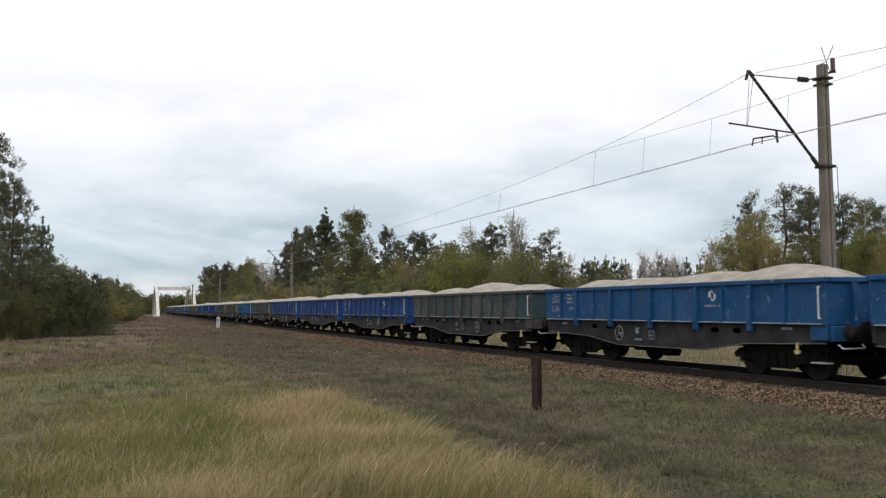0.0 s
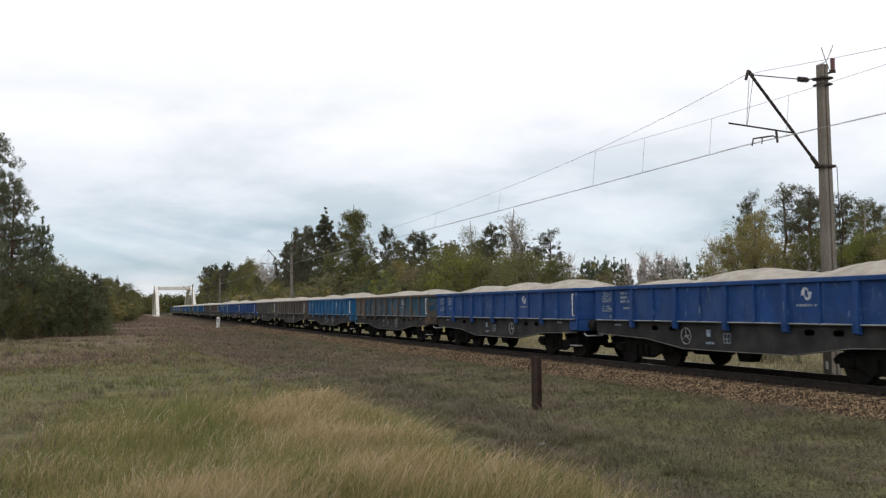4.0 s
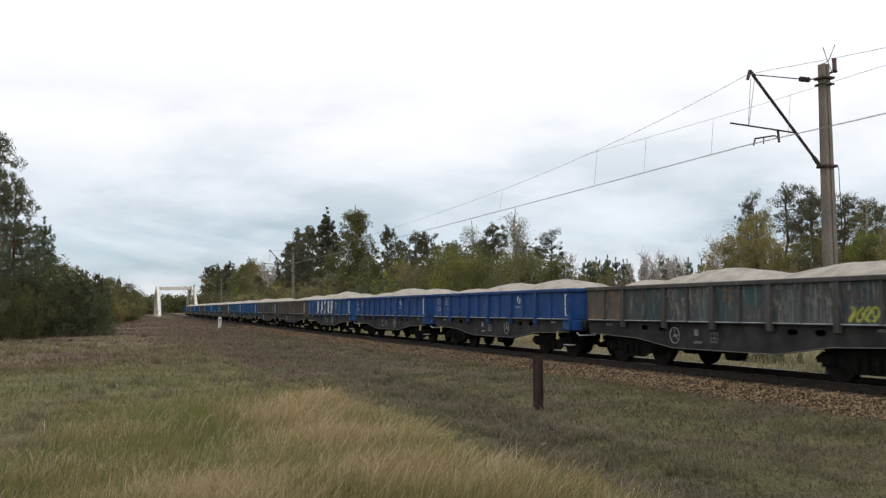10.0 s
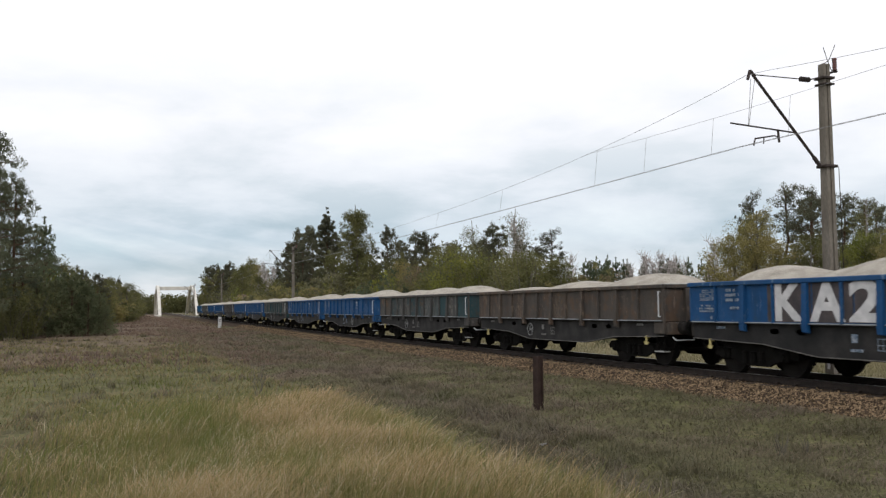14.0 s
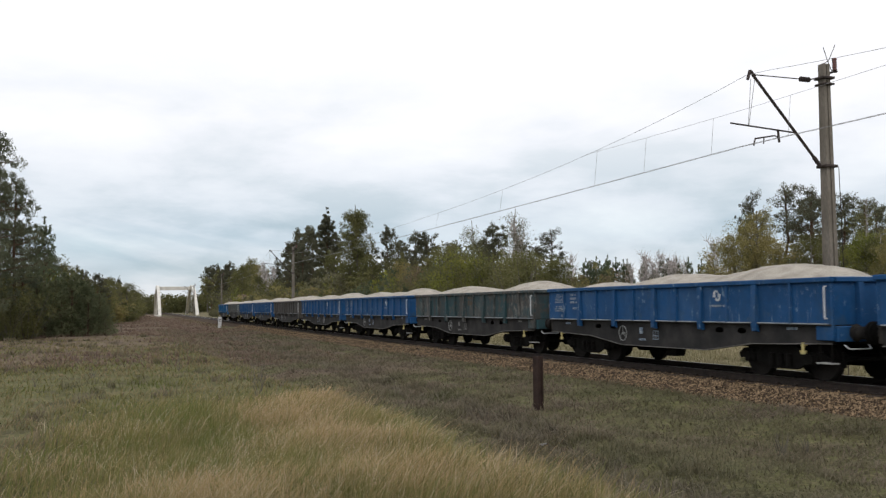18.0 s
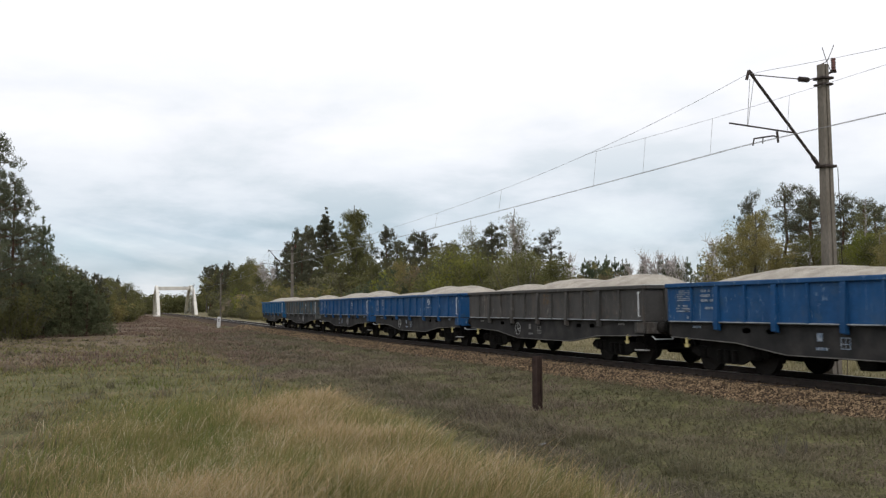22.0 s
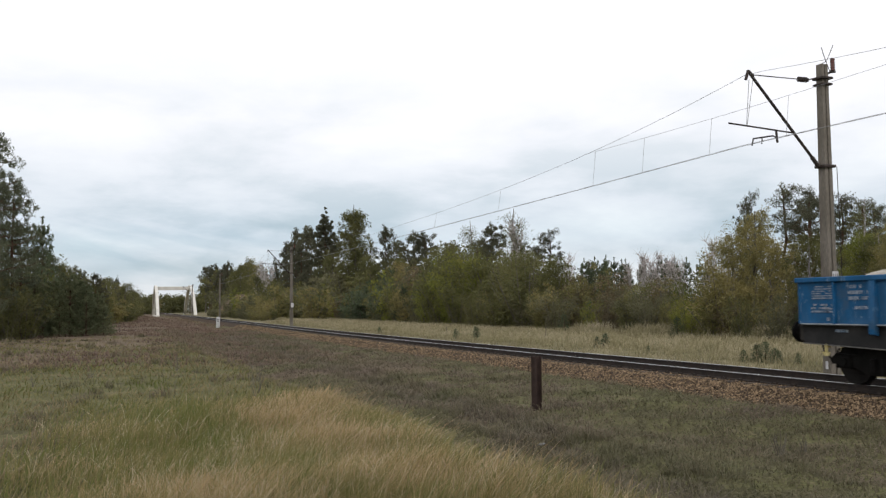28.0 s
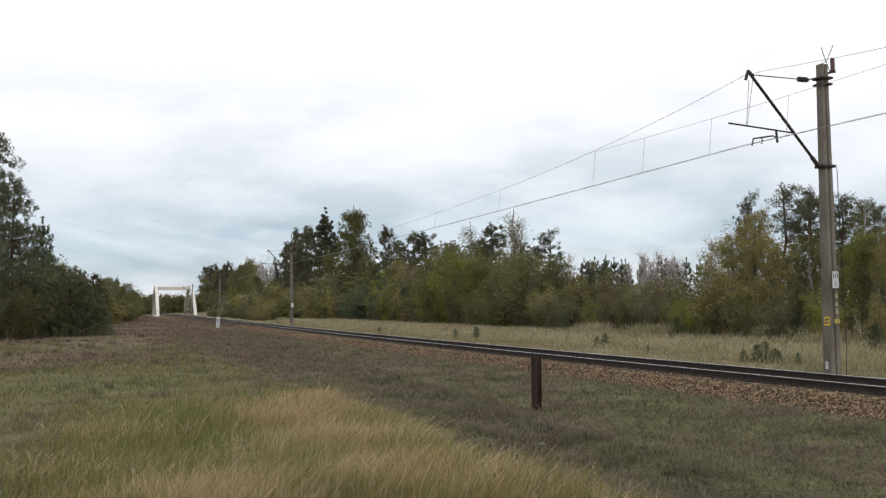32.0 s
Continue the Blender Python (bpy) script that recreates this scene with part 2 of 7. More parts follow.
M_INK = material("dark_lettering", ((0.06, 0.06, 0.065), (0.10, 0.10, 0.105)), rough=0.7)
M_POST = material("rusty_post", ((0.026, 0.018, 0.016), (0.040, 0.026, 0.022), (0.055, 0.036, 0.029)), rough=0.85, scale=4, bump=0.3, bump_scale=50, fine=0.25, spec=0.2)
M_CHASSIS = material("chassis_grime", ((0.014, 0.013, 0.013), (0.026, 0.024, 0.022), (0.044, 0.039, 0.035)), rough=0.85, scale=2.2, fine=0.25, fine_scale=12, bump=0.15, spec=0.15)
M_SOLEBAR = material("solebar_dusty", ((0.011, 0.011, 0.0115), (0.020, 0.0198, 0.0198), (0.038, 0.035, 0.034)), rough=0.82, scale=1.6, fine=0.2, fine_scale=10, spec=0.3)
M_BOGIE = material("bogie_black", ((0.005, 0.005, 0.0045), (0.012, 0.011, 0.010)), rough=0.9, scale=4, fine=0.3, spec=0.1)
M_WHEEL = material("wheel_steel", ((0.009, 0.008, 0.0075), (0.019, 0.017, 0.0155)), rough=0.85, scale=3, spec=0.12)
M_LOGO = material("emblem_white", ((0.30, 0.34, 0.38), (0.60, 0.62, 0.63)), rough=0.7, scale=9, fine=0.2)
M_CHALK = material("stencil_white", ((0.07, 0.12, 0.19), (0.30, 0.33, 0.37)), rough=0.8, scale=14, fine=0.3, fine_scale=40)
M_GRAFFITI = material("graffiti_white", ((0.46, 0.46, 0.47), (0.66, 0.65, 0.65)), rough=0.6, scale=4, fine=0.06)
M_BACKING = material("graffiti_backing", ((0.040, 0.036, 0.040), (0.075, 0.062, 0.062)), rough=0.7, scale=3, fine=0.2)
M_LIME = material("graffiti_lime", ((0.16, 0.18, 0.04), (0.40, 0.42, 0.07)), rough=0.7, scale=7, fine=0.2)
M_LEVER = material("brake_lever_yellow", ((0.40, 0.33, 0.12), (0.55, 0.49, 0.25)), rough=0.6, scale=8)
M_TREAD = material("worn_step", ((0.22, 0.22, 0.21), (0.36, 0.36, 0.35)), rough=0.7, scale=8)
M_GRIP = material("grab_rail_white", ((0.42, 0.44, 0.46), (0.6, 0.62, 0.63)), rough=0.6, scale=8)
M_GRAVEL = material("crushed_gravel", ((0.30, 0.275, 0.235), (0.38, 0.35, 0.302), (0.45, 0.415, 0.36)), rough=0.95, scale=2.5, bump=0.8, bump_scale=55, fine=0.3, fine_scale=45, spec=0.1)

# sill ledge: pale from wear, and lightened further for the light falling on it
M_EDGE = material("worn_sill_edge", ((0.16, 0.18, 0.20), (0.34, 0.36, 0.38)), rough=0.7, scale=3, fine=0.2)
M_FLANGE = material("pale_lip", ((0.08, 0.075, 0.07), (0.17, 0.16, 0.15)), rough=0.8, scale=2, fine=0.2)
BLUE = (0.006, 0.056, 0.160)
M_BLUE = paint("wagon_blue", BLUE, (0.02, 0.06, 0.125), (0.010, 0.044, 0.105), 0.26, (0.16, 0.24, 0.33))
M_BRIGHT = paint("wagon_light_blue", (0.004, 0.076, 0.190), (0.03, 0.070, 0.125), (0.012, 0.056, 0.115), 0.26, (0.18, 0.26, 0.34))
M_NAVY = paint("wagon_deep_blue", (0.008, 0.043, 0.155), (0.013, 0.036, 0.095), (0.009, 0.028, 0.09), 0.28, (0.13, 0.18, 0.28))
M_TEAL = paint("wagon_faded_teal", (0.020, 0.052, 0.060), (0.068, 0.056, 0.048), (0.036, 0.037, 0.037), 0.95, (0.16, 0.15, 0.14))
M_TEALMIX = paint("wagon_teal_panels", (0.008, 0.056, 0.098), (0.105, 0.074, 0.044), (0.034, 0.040, 0.046), 0.58, (0.2, 0.18, 0.15))
M_GREY = paint("wagon_worn_grey", (0.054, 0.052, 0.050), (0.074, 0.062, 0.052), (0.034, 0.034, 0.034), 0.6, (0.13, 0.122, 0.112))
M_BROWN = paint("wagon_rusty_brown", (0.066, 0.056, 0.048), (0.095, 0.058, 0.036), (0.032, 0.030, 0.030), 0.85, (0.15, 0.115, 0.085))
M_RUSTY = paint("wagon_rusted_bay", (0.075, 0.062, 0.050), (0.150, 0.084, 0.042), (0.030, 0.050, 0.060), 1.0, (0.19, 0.15, 0.11))
M_RUSTPATCH = material("rust_patch", ((0.060, 0.052, 0.044), (0.12, 0.085, 0.056)), rough=0.8, scale=6, fine=0.3)
M_HANDWHEEL = material("handwheel_paint", ((0.14, 0.145, 0.145), (0.24, 0.245, 0.245)), rough=0.6, scale=8)
M_TAN = paint("wagon_dusty_tan", (0.088, 0.082, 0.070), (0.07, 0.085, 0.085), (0.05, 0.058, 0.060), 0.7, (0.16, 0.155, 0.14))


# ---- mesh helpers ----
def mesh_from(name, bm, mat, smooth=False):
    me = bpy.data.meshes.new(name)
    bm.normal_update()
    bm.to_mesh(me)
    bm.free()
    mats = mat if isinstance(mat, (list, tuple)) else [mat]
    for m in mats:
        me.materials.append(m)
    if smooth:
        me.shade_smooth()
    return me


def part(name, bm, mat, parent, label="", at=None, smooth=False):
    ob = new(name, mesh_from(name, bm, mat, smooth) if isinstance(bm, bmesh.types.BMesh) else bm)
    ob.parent = parent
    if at is not None:
        ob.matrix_basis = at
    if label:
        ob["label"] = label
    return ob


def thing(name, label, category, at=None, group="", kind=""):
    ob = new(name)
    ob.empty_display_size = 0.2
    if at is not None:
        ob.matrix_basis = at
    return tagged(ob, label, category, group, kind)


def box(bm, x0, x1, y0, y1, z0, z1, bevel=0.0):
    r = bmesh.ops.create_cube(bm, size=1.0, matrix=Matrix.LocRotScale(((x0 + x1) / 2, (y0 + y1) / 2, (z0 + z1) / 2), None, (x1 - x0, y1 - y0, z1 - z0)))
    if bevel:
        edges = {e for v in r["verts"] for e in v.link_edges}
        bmesh.ops.bevel(bm, geom=list(edges), offset=bevel, segments=1, affect="EDGES")
    return bm


def boxed(x0, x1, y0, y1, z0, z1, bevel=0.0):
    return box(bmesh.new(), x0, x1, y0, y1, z0, z1, bevel)


def rod(bm, a, b, r, n=8, r2=None):
    a, b = Vector(a), Vector(b)
    d = b - a
    m = Matrix.Translation((a + b) / 2) @ d.to_track_quat("Z", "Y").to_matrix().to_4x4()
    bmesh.ops.create_cone(bm, cap_ends=True, segments=n, radius1=r, radius2=r if r2 is None else r2, depth=d.length, matrix=m)
    return bm


def prism(bm, outline, y0, y1, axis_name="x"):
    """A flat outline (u, z) pushed out from y0 to y1 across it."""
    def at(u, w, z):
        return (u, w, z) if axis_name == "x" else (w, u, z)
    front = [bm.verts.new(at(u, y0, z)) for u, z in outline]
    back = [bm.verts.new(at(u, y1, z)) for u, z in outline]
    bm.faces.new(front)
    bm.faces.new(back[::-1])
    n = len(outline)
    for i in range(n):
        bm.faces.new((front[i], front[(i + 1) % n], back[(i + 1) % n], back[i])[::-1])
    bmesh.ops.recalc_face_normals(bm, faces=bm.faces)
    return bm


def sweep(bm, outline, s0, s1, step, closed=True):
    """An outline (off, z) drawn along the railway."""
    n = max(2, int(round((s1 - s0) / step)) + 1)
    rings = []
    for i in range(n):
        s = s0 + (s1 - s0) * i / (n - 1)
        rings.append([bm.verts.new(tp(s, o, z)) for o, z in outline])
    m = len(outline)
    for a, b in zip(rings, rings[1:]):
        for i in range(m if closed else m - 1):
            bm.faces.new((a[i], b[i], b[(i + 1) % m], a[(i + 1) % m]))
    if closed:
        bm.faces.new(rings[0])
        bm.faces.new(rings[-1][::-1])
    bmesh.ops.recalc_face_normals(bm, faces=bm.faces)
    return bm


def soup(name, verts, faces, mat):
    """A mesh from arrays."""
    me = bpy.data.meshes.new(name)
    me.from_pydata(verts, [], faces)
    for m in (mat if isinstance(mat, (list, tuple)) else [mat]):
        me.materials.append(m)
    me.update()
    return me


# ---- ground ----
def lerp(u, a, b):
    u = max(0.0, min(1.0, u))
    u = u * u * (3 - 2 * u)
    return a + (b - a) * u


def off_of(x, y):
    """About how far a place lies from the track's axis."""
    s = min(y, STRAIGHT)
    xt = BEND * (s - 15) ** 2 / 2 + max(0.0, y - STRAIGHT) * 0.0482
    return x - xt


def ditch_off(y):
    """Where the shallow ditch runs beside the line."""
    return -5.6 - 3.5 * math.exp(-max(0.0, y - 8) / 24)


def ground_z(x, y):
    o = off_of(x, y)
    lump = 0.05 * noise.noise((x * 1.1, y * 1.1, 2.3)) + 0.06 * noise.noise((x * 0.45, y * 0.45, 0.3)) + 0.10 * noise.noise((x * 0.11, y * 0.11, 4.0))
    far = max(0.0, min(1.0, (y - 30) / 60))
    if o > -2.2:
        z = lerp((o - 2.2) / 2.0, -0.42, -0.22) + (lump * 0.6 if o > 3 else 0.0)
        z = lerp((o - 12) / 12, z, z + 0.15)
    else:
        edge = -11.4 + 2.6 * far
        z = lerp((-o - 2.2) / 4.0, -0.42, -0.58)
        z = lerp((o + 8.6) / -1.2, z, z - 0.12 * (1 - far * 0.3))
        top = -0.02 - 0.16 * far
        z = lerp((edge + 2.0 - o) / 2.6, z, top)
        z += (lump + 0.05 * noise.noise((x * 1.7, y * 1.4, 5.0))) * min(1.0, (-o - 2.2) / 2.0)
    if -12 < o < -3:
        z -= 0.20 * math.exp(-((o - ditch_off(y)) / 0.55) ** 2) * max(0.0, 1 - y / 90) * (1 + 0.6 * noise.noise((y * 0.5, 3.0, 1.0)))
    if o < -3:
        # the line stands on a low bank further off
        z += -0.10 * max(0.0, min(1.0, (y - 150) / 100))
    return z


def grid_lines(spans):
    out = []
    for a, b, st in spans:
        n = max(1, int(round((b - a) / st)))
        out += [a + (b - a) * i / n for i in range(n)]
    out.append(spans[-1][1])
    return out


gx = grid_lines([(-1500, -300, 200), (-300, -80, 20), (-80, -32, 4), (-32, 6, 0.4), (6, 40, 1.5), (40, 120, 10), (120, 400, 40), (400, 1500, 200)])
gy = grid_lines([(-900, -300, 100), (-300, -30, 30), (-30, 0, 3), (0, 40, 0.4), (40, 90, 1.0), (90, 200, 4), (200, 420, 20), (420, 1000, 80), (1000, 3000, 400)])
gv = [(x, y, ground_z(x, y)) for y in gy for x in gx]
gn = len(gx)
gf = [(j * gn + i, j * gn + i + 1, (j + 1) * gn + i + 1, (j + 1) * gn + i) for j in range(len(gy) - 1) for i in range(gn - 1)]
ground = new("ground", soup("ground", gv, gf, [M_GROUND, M_STRAW, M_HEATHSOIL]))
for face in ground.data.polygons:
    c = face.center
    if off_of(c.x, c.y) > 2.3:
        face.material_index = 1
    elif 7 < c.y < 80 and abs(off_of(c.x, c.y) - ditch_off(c.y)) < 0.28 + 0.4 * noise.noise((c.x * 0.6, c.y * 0.6, 8.0)):
        face.material_index = 2
    elif c.y > 30 and off_of(c.x, c.y) < -4 and noise.noise((c.x * 0.12, c.y * 0.12, 1.0)) > 0.1 - (c.y - 30) * 0.03:
        face.material_index = 2
ground.data.shade_smooth()
tagged(ground, "uneven autumn meadow with green, straw and bare brown patches", "ground", kind="structure")

# ---- the railway ----
S0, S1 = -430.0, 460.0
ballast = new("ballast_bed", mesh_from("ballast_bed", sweep(bmesh.new(), [(-2.55, -0.62), (-2.35, -0.40), (-1.6, -0.20), (-0.6, -0.185), (0.6, -0.185), (1.6, -0.20), (2.4, -0.42), (2.5, -0.62)], S0, S1, 2.0), M_BALLAST))
tagged(ballast, "bank of brown crushed stone ballast under the rails", "ballast", kind="structure")

track = thing("railway_track", "single railway track with dark rusty rails on sleepers", "track", kind="structure")


def rail(off):
    o = [(-0.075, -0.172), (0.075, -0.172), (0.075, -0.160), (0.012, -0.140), (0.012, -0.045), (0.036, -0.035), (0.036, -0.006), (0.028, 0.0),
         (-0.028, 0.0), (-0.036, -0.006), (-0.036, -0.035), (-0.012, -0.045), (-0.012, -0.140), (-0.075, -0.160)]
    bm = sweep(bmesh.new(), [(off + a, z) for a, z in o], S0, S1, 2.5)
    for f in bm.faces:
        if f.normal.z > 0.7 and f.calc_center_median().z > -0.01:
            f.material_index = 1
    return part("rail", bm, [M_RAIL, M_RAILTOP], track, "rusty steel rail with a worn bright head")


rail(-0.7535)
rail(0.7535)


def prism_sleeper():
    bm = bmesh.new()
    box(bm, -1.28, 1.28, -0.12, 0.12, -0.30, -0.168, 0.015)
    return mesh_from("sleeper", bm, M_SLEEPER)


sleeper_mesh = prism_sleeper()
clip_bm = bmesh.new()
for side in (-0.7535, 0.7535):
    for d in (-0.11, 0.11):
        box(clip_bm, side + d - 0.035, side + d + 0.035, -0.06, 0.06, -0.168, -0.125)
clip_mesh = mesh_from("rail_clip", clip_bm, M_RAIL)
for i in range(230):
    s = 3.0 + i * 0.6
    x, y, a = axis(s)
    m = Matrix.Translation((x, y, 0)) @ Matrix.Rotation(-a, 4, "Z")
    sl = part("sleeper", sleeper_mesh, None, track, at=m)
    if s < 45:
        part("rail_clip", clip_mesh, None, sl)


# ---- overhead line ----
M_SCRAWL = material("faded_yellow", ((0.30, 0.24, 0.08), (0.42, 0.35, 0.12)), rough=0.85, scale=12, fine=0.3)
M_FADED = material("faded_paint", ((0.22, 0.20, 0.13), (0.32, 0.29, 0.2)), rough=0.85, scale=9, fine=0.3)
def tapered_h(bm, base, top, z0, z1):
    """A tapered concrete pole of H section, grooved on two sides."""
    def ring(w, z):
        d, g, k = w * 0.5, w * 0.10, w * 0.17
        pts = [(-d, -d), (-g, -d), (-g * 0.6, -d + k), (g * 0.6, -d + k), (g, -d), (d, -d), (d, d), (g, d), (g * 0.6, d - k), (-g * 0.6, d - k), (-g, d), (-d, d)]
        return [bm.verts.new((x, y, z)) for x, y in pts]
    rings = [ring(base + (top - base) * i / 6, z0 + (z1 - z0) * i / 6) for i in range(7)]
    for a, b in zip(rings, rings[1:]):
        for i in range(12):
            bm.faces.new((a[i], a[(i + 1) % 12], b[(i + 1) % 12], b[i]))
    for r_ in (rings[0], rings[-1]):
        bm.faces.new((r_[0], r_[1], r_[10], r_[11]))
        bm.faces.new((r_[1], r_[2], r_[3], r_[4], r_[7], r_[8], r_[9], r_[10]))
        bm.faces.new((r_[4], r_[5], r_[6], r_[7]))
    bmesh.ops.recalc_face_normals(bm, faces=bm.faces)
    return bm


MAST_OFF = 2.9


def strut(pts, r, n=8):
    bm = bmesh.new()
    for p, q in zip(pts, pts[1:]):
        rod(bm, p, q, r, n)
    return bm


def insulator(a, b, r=0.06, sheds=6):
    bm = bmesh.new()
    a, b = Vector(a), Vector(b)
    rod(bm, a, b, r * 0.72, 8)
    for i in range(sheds):
        c = a + (b - a) * (i + 0.5) / sheds
        d = (b - a).normalized() * (b - a).length / sheds * 0.3
        rod(bm, c - d, c + d, r, 10, r * 0.75)
    return bm


def mast(s, plates=False, detail=True):
    """Origin on the axis at rail level; x points away from the track."""
    x, y, a = axis(s)
    m = thing("catenary_mast", "grey concrete overhead line mast with iron bracket beside the track" if detail else "distant grey concrete overhead line mast", "mast",
              Matrix.Translation((x, y, 0)) @ Matrix.Rotation(-a, 4, "Z"), group="overhead line masts")
    part("pole", tapered_h(bmesh.new(), 0.32, 0.205, -0.8, 7.97), M_CONCRETE, m, "weathered grooved concrete pole", at=pose(MAST_OFF, 0, 0))
    part("bracket_tube", strut([(2.62, 0, 5.30), (0.55, 0, 7.55)], 0.038, 10), M_IRON, m)
    part("insulator", insulator((2.68, 0, 5.23), (2.46, 0, 5.47), 0.065, 5), M_IRON, m, "dark ribbed insulator")
    part("pole_clamp", boxed(2.70, 3.10, -0.19, 0.19, 5.20, 5.27, 0.01), M_IRON, m)
    part("tie_rod", strut([(0.70, 0, 7.52), (2.12, 0, 7.52)], 0.014, 6), M_IRON, m)
    part("insulator", insulator((2.10, 0, 7.52), (2.42, 0, 7.52), 0.075, 4), M_IRON, m, "dark ribbed insulator")
    part("tie_rod", strut([(2.40, 0, 7.52), (2.78, 0, 7.62)], 0.016, 6), M_IRON, m)
    bm = boxed(2.72, 3.10, -0.19, 0.19, 7.56, 7.62, 0.01)
    box(bm, 2.73, 3.09, -0.18, 0.18, 7.40, 7.45, 0.01)
    part("top_clamp", bm, M_IRON, m)
    part("clamp_head", strut([(0.42, 0, 7.38), (0.50, 0, 7.62), (0.66, 0, 7.48)], 0.04, 8), M_IRON, m)
    part("registration_tube", strut([(-0.15, 0, 6.22), (1.90, 0, 6.08)], 0.022, 8), M_IRON, m)
    part("drop_bracket", strut([(1.33, 0, 6.12), (1.36, 0, 5.80)], 0.03, 8), M_IRON, m)
    part("steady_arm", strut([(1.36, 0, 5.92), (1.22, 0, 5.97), (0.60, 0, 5.86), (0.55, 0, 5.68)], 0.020, 8), M_IRON, m)
    part("steady_arm", strut([(0.88, 0, 5.91), (0.86, 0, 5.74)], 0.016, 6), M_IRON, m)
    part("suspension_wire", strut([(0.52, 0, 7.40), (0.40, 0, 6.20)], 0.008, 5), M_WIRE, m)
    part("suspension_wire", strut([(0.64, 0, 7.40), (0.42, 0, 6.20)], 0.008, 5), M_WIRE, m)
    part("feeder_arm", strut([(2.75, -0.05, 7.60), (3.15, -0.05, 7.78), (3.30, -0.05, 7.80)], 0.030, 8), M_IRON, m)
    part("feeder_insulator", insulator((3.22, -0.05, 7.82), (3.22, -0.05, 8.16), 0.072, 5), M_INSULATOR, m, "brown ribbed insulator on the feeder arm")
    part("arcing_horn", strut([(2.92, -0.05, 7.76), (2.86, -0.05, 7.98), (3.02, -0.05, 8.06), (3.26, -0.05, 8.52)], 0.010, 5), M_IRON, m)
    part("arcing_horn", strut([(3.12, -0.05, 7.80), (2.98, -0.05, 8.10), (2.86, -0.05, 8.42)], 0.010, 5), M_IRON, m)
    part("earth_wire", strut([(3.14, -0.16, 5.22), (3.16, -0.19, 2.0), (3.20, -0.22, 0.5), (3.12, -0.25, -0.3)], 0.010, 5), M_IRON, m)
    if plates:
        w = part("number_plate", boxed(-0.105, 0.105, -0.012, 0.0, -0.22, 0.22, 0.004), M_WHITE, m, "white enamel mast number plate", at=pose(2.95, -0.165, 2.24))
        rows = [(-0.075, -0.055, 0.05, 0.16), (-0.015, 0.01, 0.05, 0.16), (0.05, 0.07, 0.05, 0.16), (-0.015, 0.012, -0.16, -0.05)]
        bm = bmesh.new()
        for x0, x1, z0, z1 in rows:
            box(bm, x0, x1, -0.016, -0.012, z0, z1)
        part("plate_bars", bm, M_INK, w, "black bars in place of numerals")["kind"] = "stuff"
        yl = part("warning_plate", boxed(-0.012, 0.0, -0.10, 0.10, -0.12, 0.12, 0.004), M_YELLOW, m, "small yellow warning plate", at=pose(2.745, -0.05, 1.16))
        bm = bmesh.new()
        for z in (-0.06, 0.02):
            box(bm, -0.016, -0.012, -0.07, 0.06, z, z + 0.045)
        part("plate_bars", bm, M_INK, yl)["kind"] = "stuff"
        part("paint_mark", boxed(-0.09, 0.09, -0.012, 0.0, -0.06, 0.06, 0.004), M_SCRAWL, m, "faded yellow paint scrawl", at=pose(2.96, -0.165, 1.16))
        for z, d in ((1.42, 0.14), (1.60, 0.10), (1.82, 0.12)):
            part("paint_mark", boxed(-0.05, 0.05, -0.006, 0.0, -d / 2, d / 2), M_FADED, m, "faded pale paint mark", at=pose(2.97, -0.158, z))
        part("paint_mark", boxed(-0.008, 0.0, -0.05, 0.04, -0.10, 0.10), M_WHITE, m, "dab of white paint near the foot", at=pose(2.71, -0.02, 0.02))
    return m


MASTS = (-62.0, 19.66, 97.7, 180.0, 262.0)
for s in MASTS:
    mast(s, plates=(s == 19.66), detail=s < 50)
for s, off in ((97.7, 2.74),):
    far_plate = tagged(new("number_plate", mesh_from("number_plate", boxed(-0.14, 0.14, -0.012, 0.0, -0.22, 0.22), M_WHITE)), "white enamel plate fixed to a concrete mast", "sign")
    far_plate.matrix_basis = Matrix.Translation(tp(s - 0.24, 2.95, 1.9))


def wire(name, pts, r, label, group=""):
    cu = bpy.data.curves.new(name, "CURVE")
    cu.dimensions = "3D"
    cu.bevel_depth = r
    cu.bevel_resolution = 1
    sp = cu.splines.new("POLY")
    sp.points.add(len(pts) - 1)
    for q, c in zip(sp.points, pts):
        q.co = (*c, 1)
    ob = new(name, cu)
    cu.materials.append(M_WIRE)
    return tagged(ob, label, "wire", group)


def contact_z(s):
    """Contact wire: highest at the masts."""
    for a, b in zip(MASTS, MASTS[1:]):
        if a <= s <= b:
            u = (s - a) / (b - a)
            return 5.68 - 0.28 * 4 * u * (1 - u) * 0.95
    return 5.68


def carrier_z(s):
    """Carrying cable: drawn up to the brackets, low between them."""
    for a, b in zip(MASTS, MASTS[1:]):
        if a <= s <= b:
            d = min(s - a, b - s)
            return 5.95 + 1.6 * math.exp(-d / 12.3)
    return 7.5


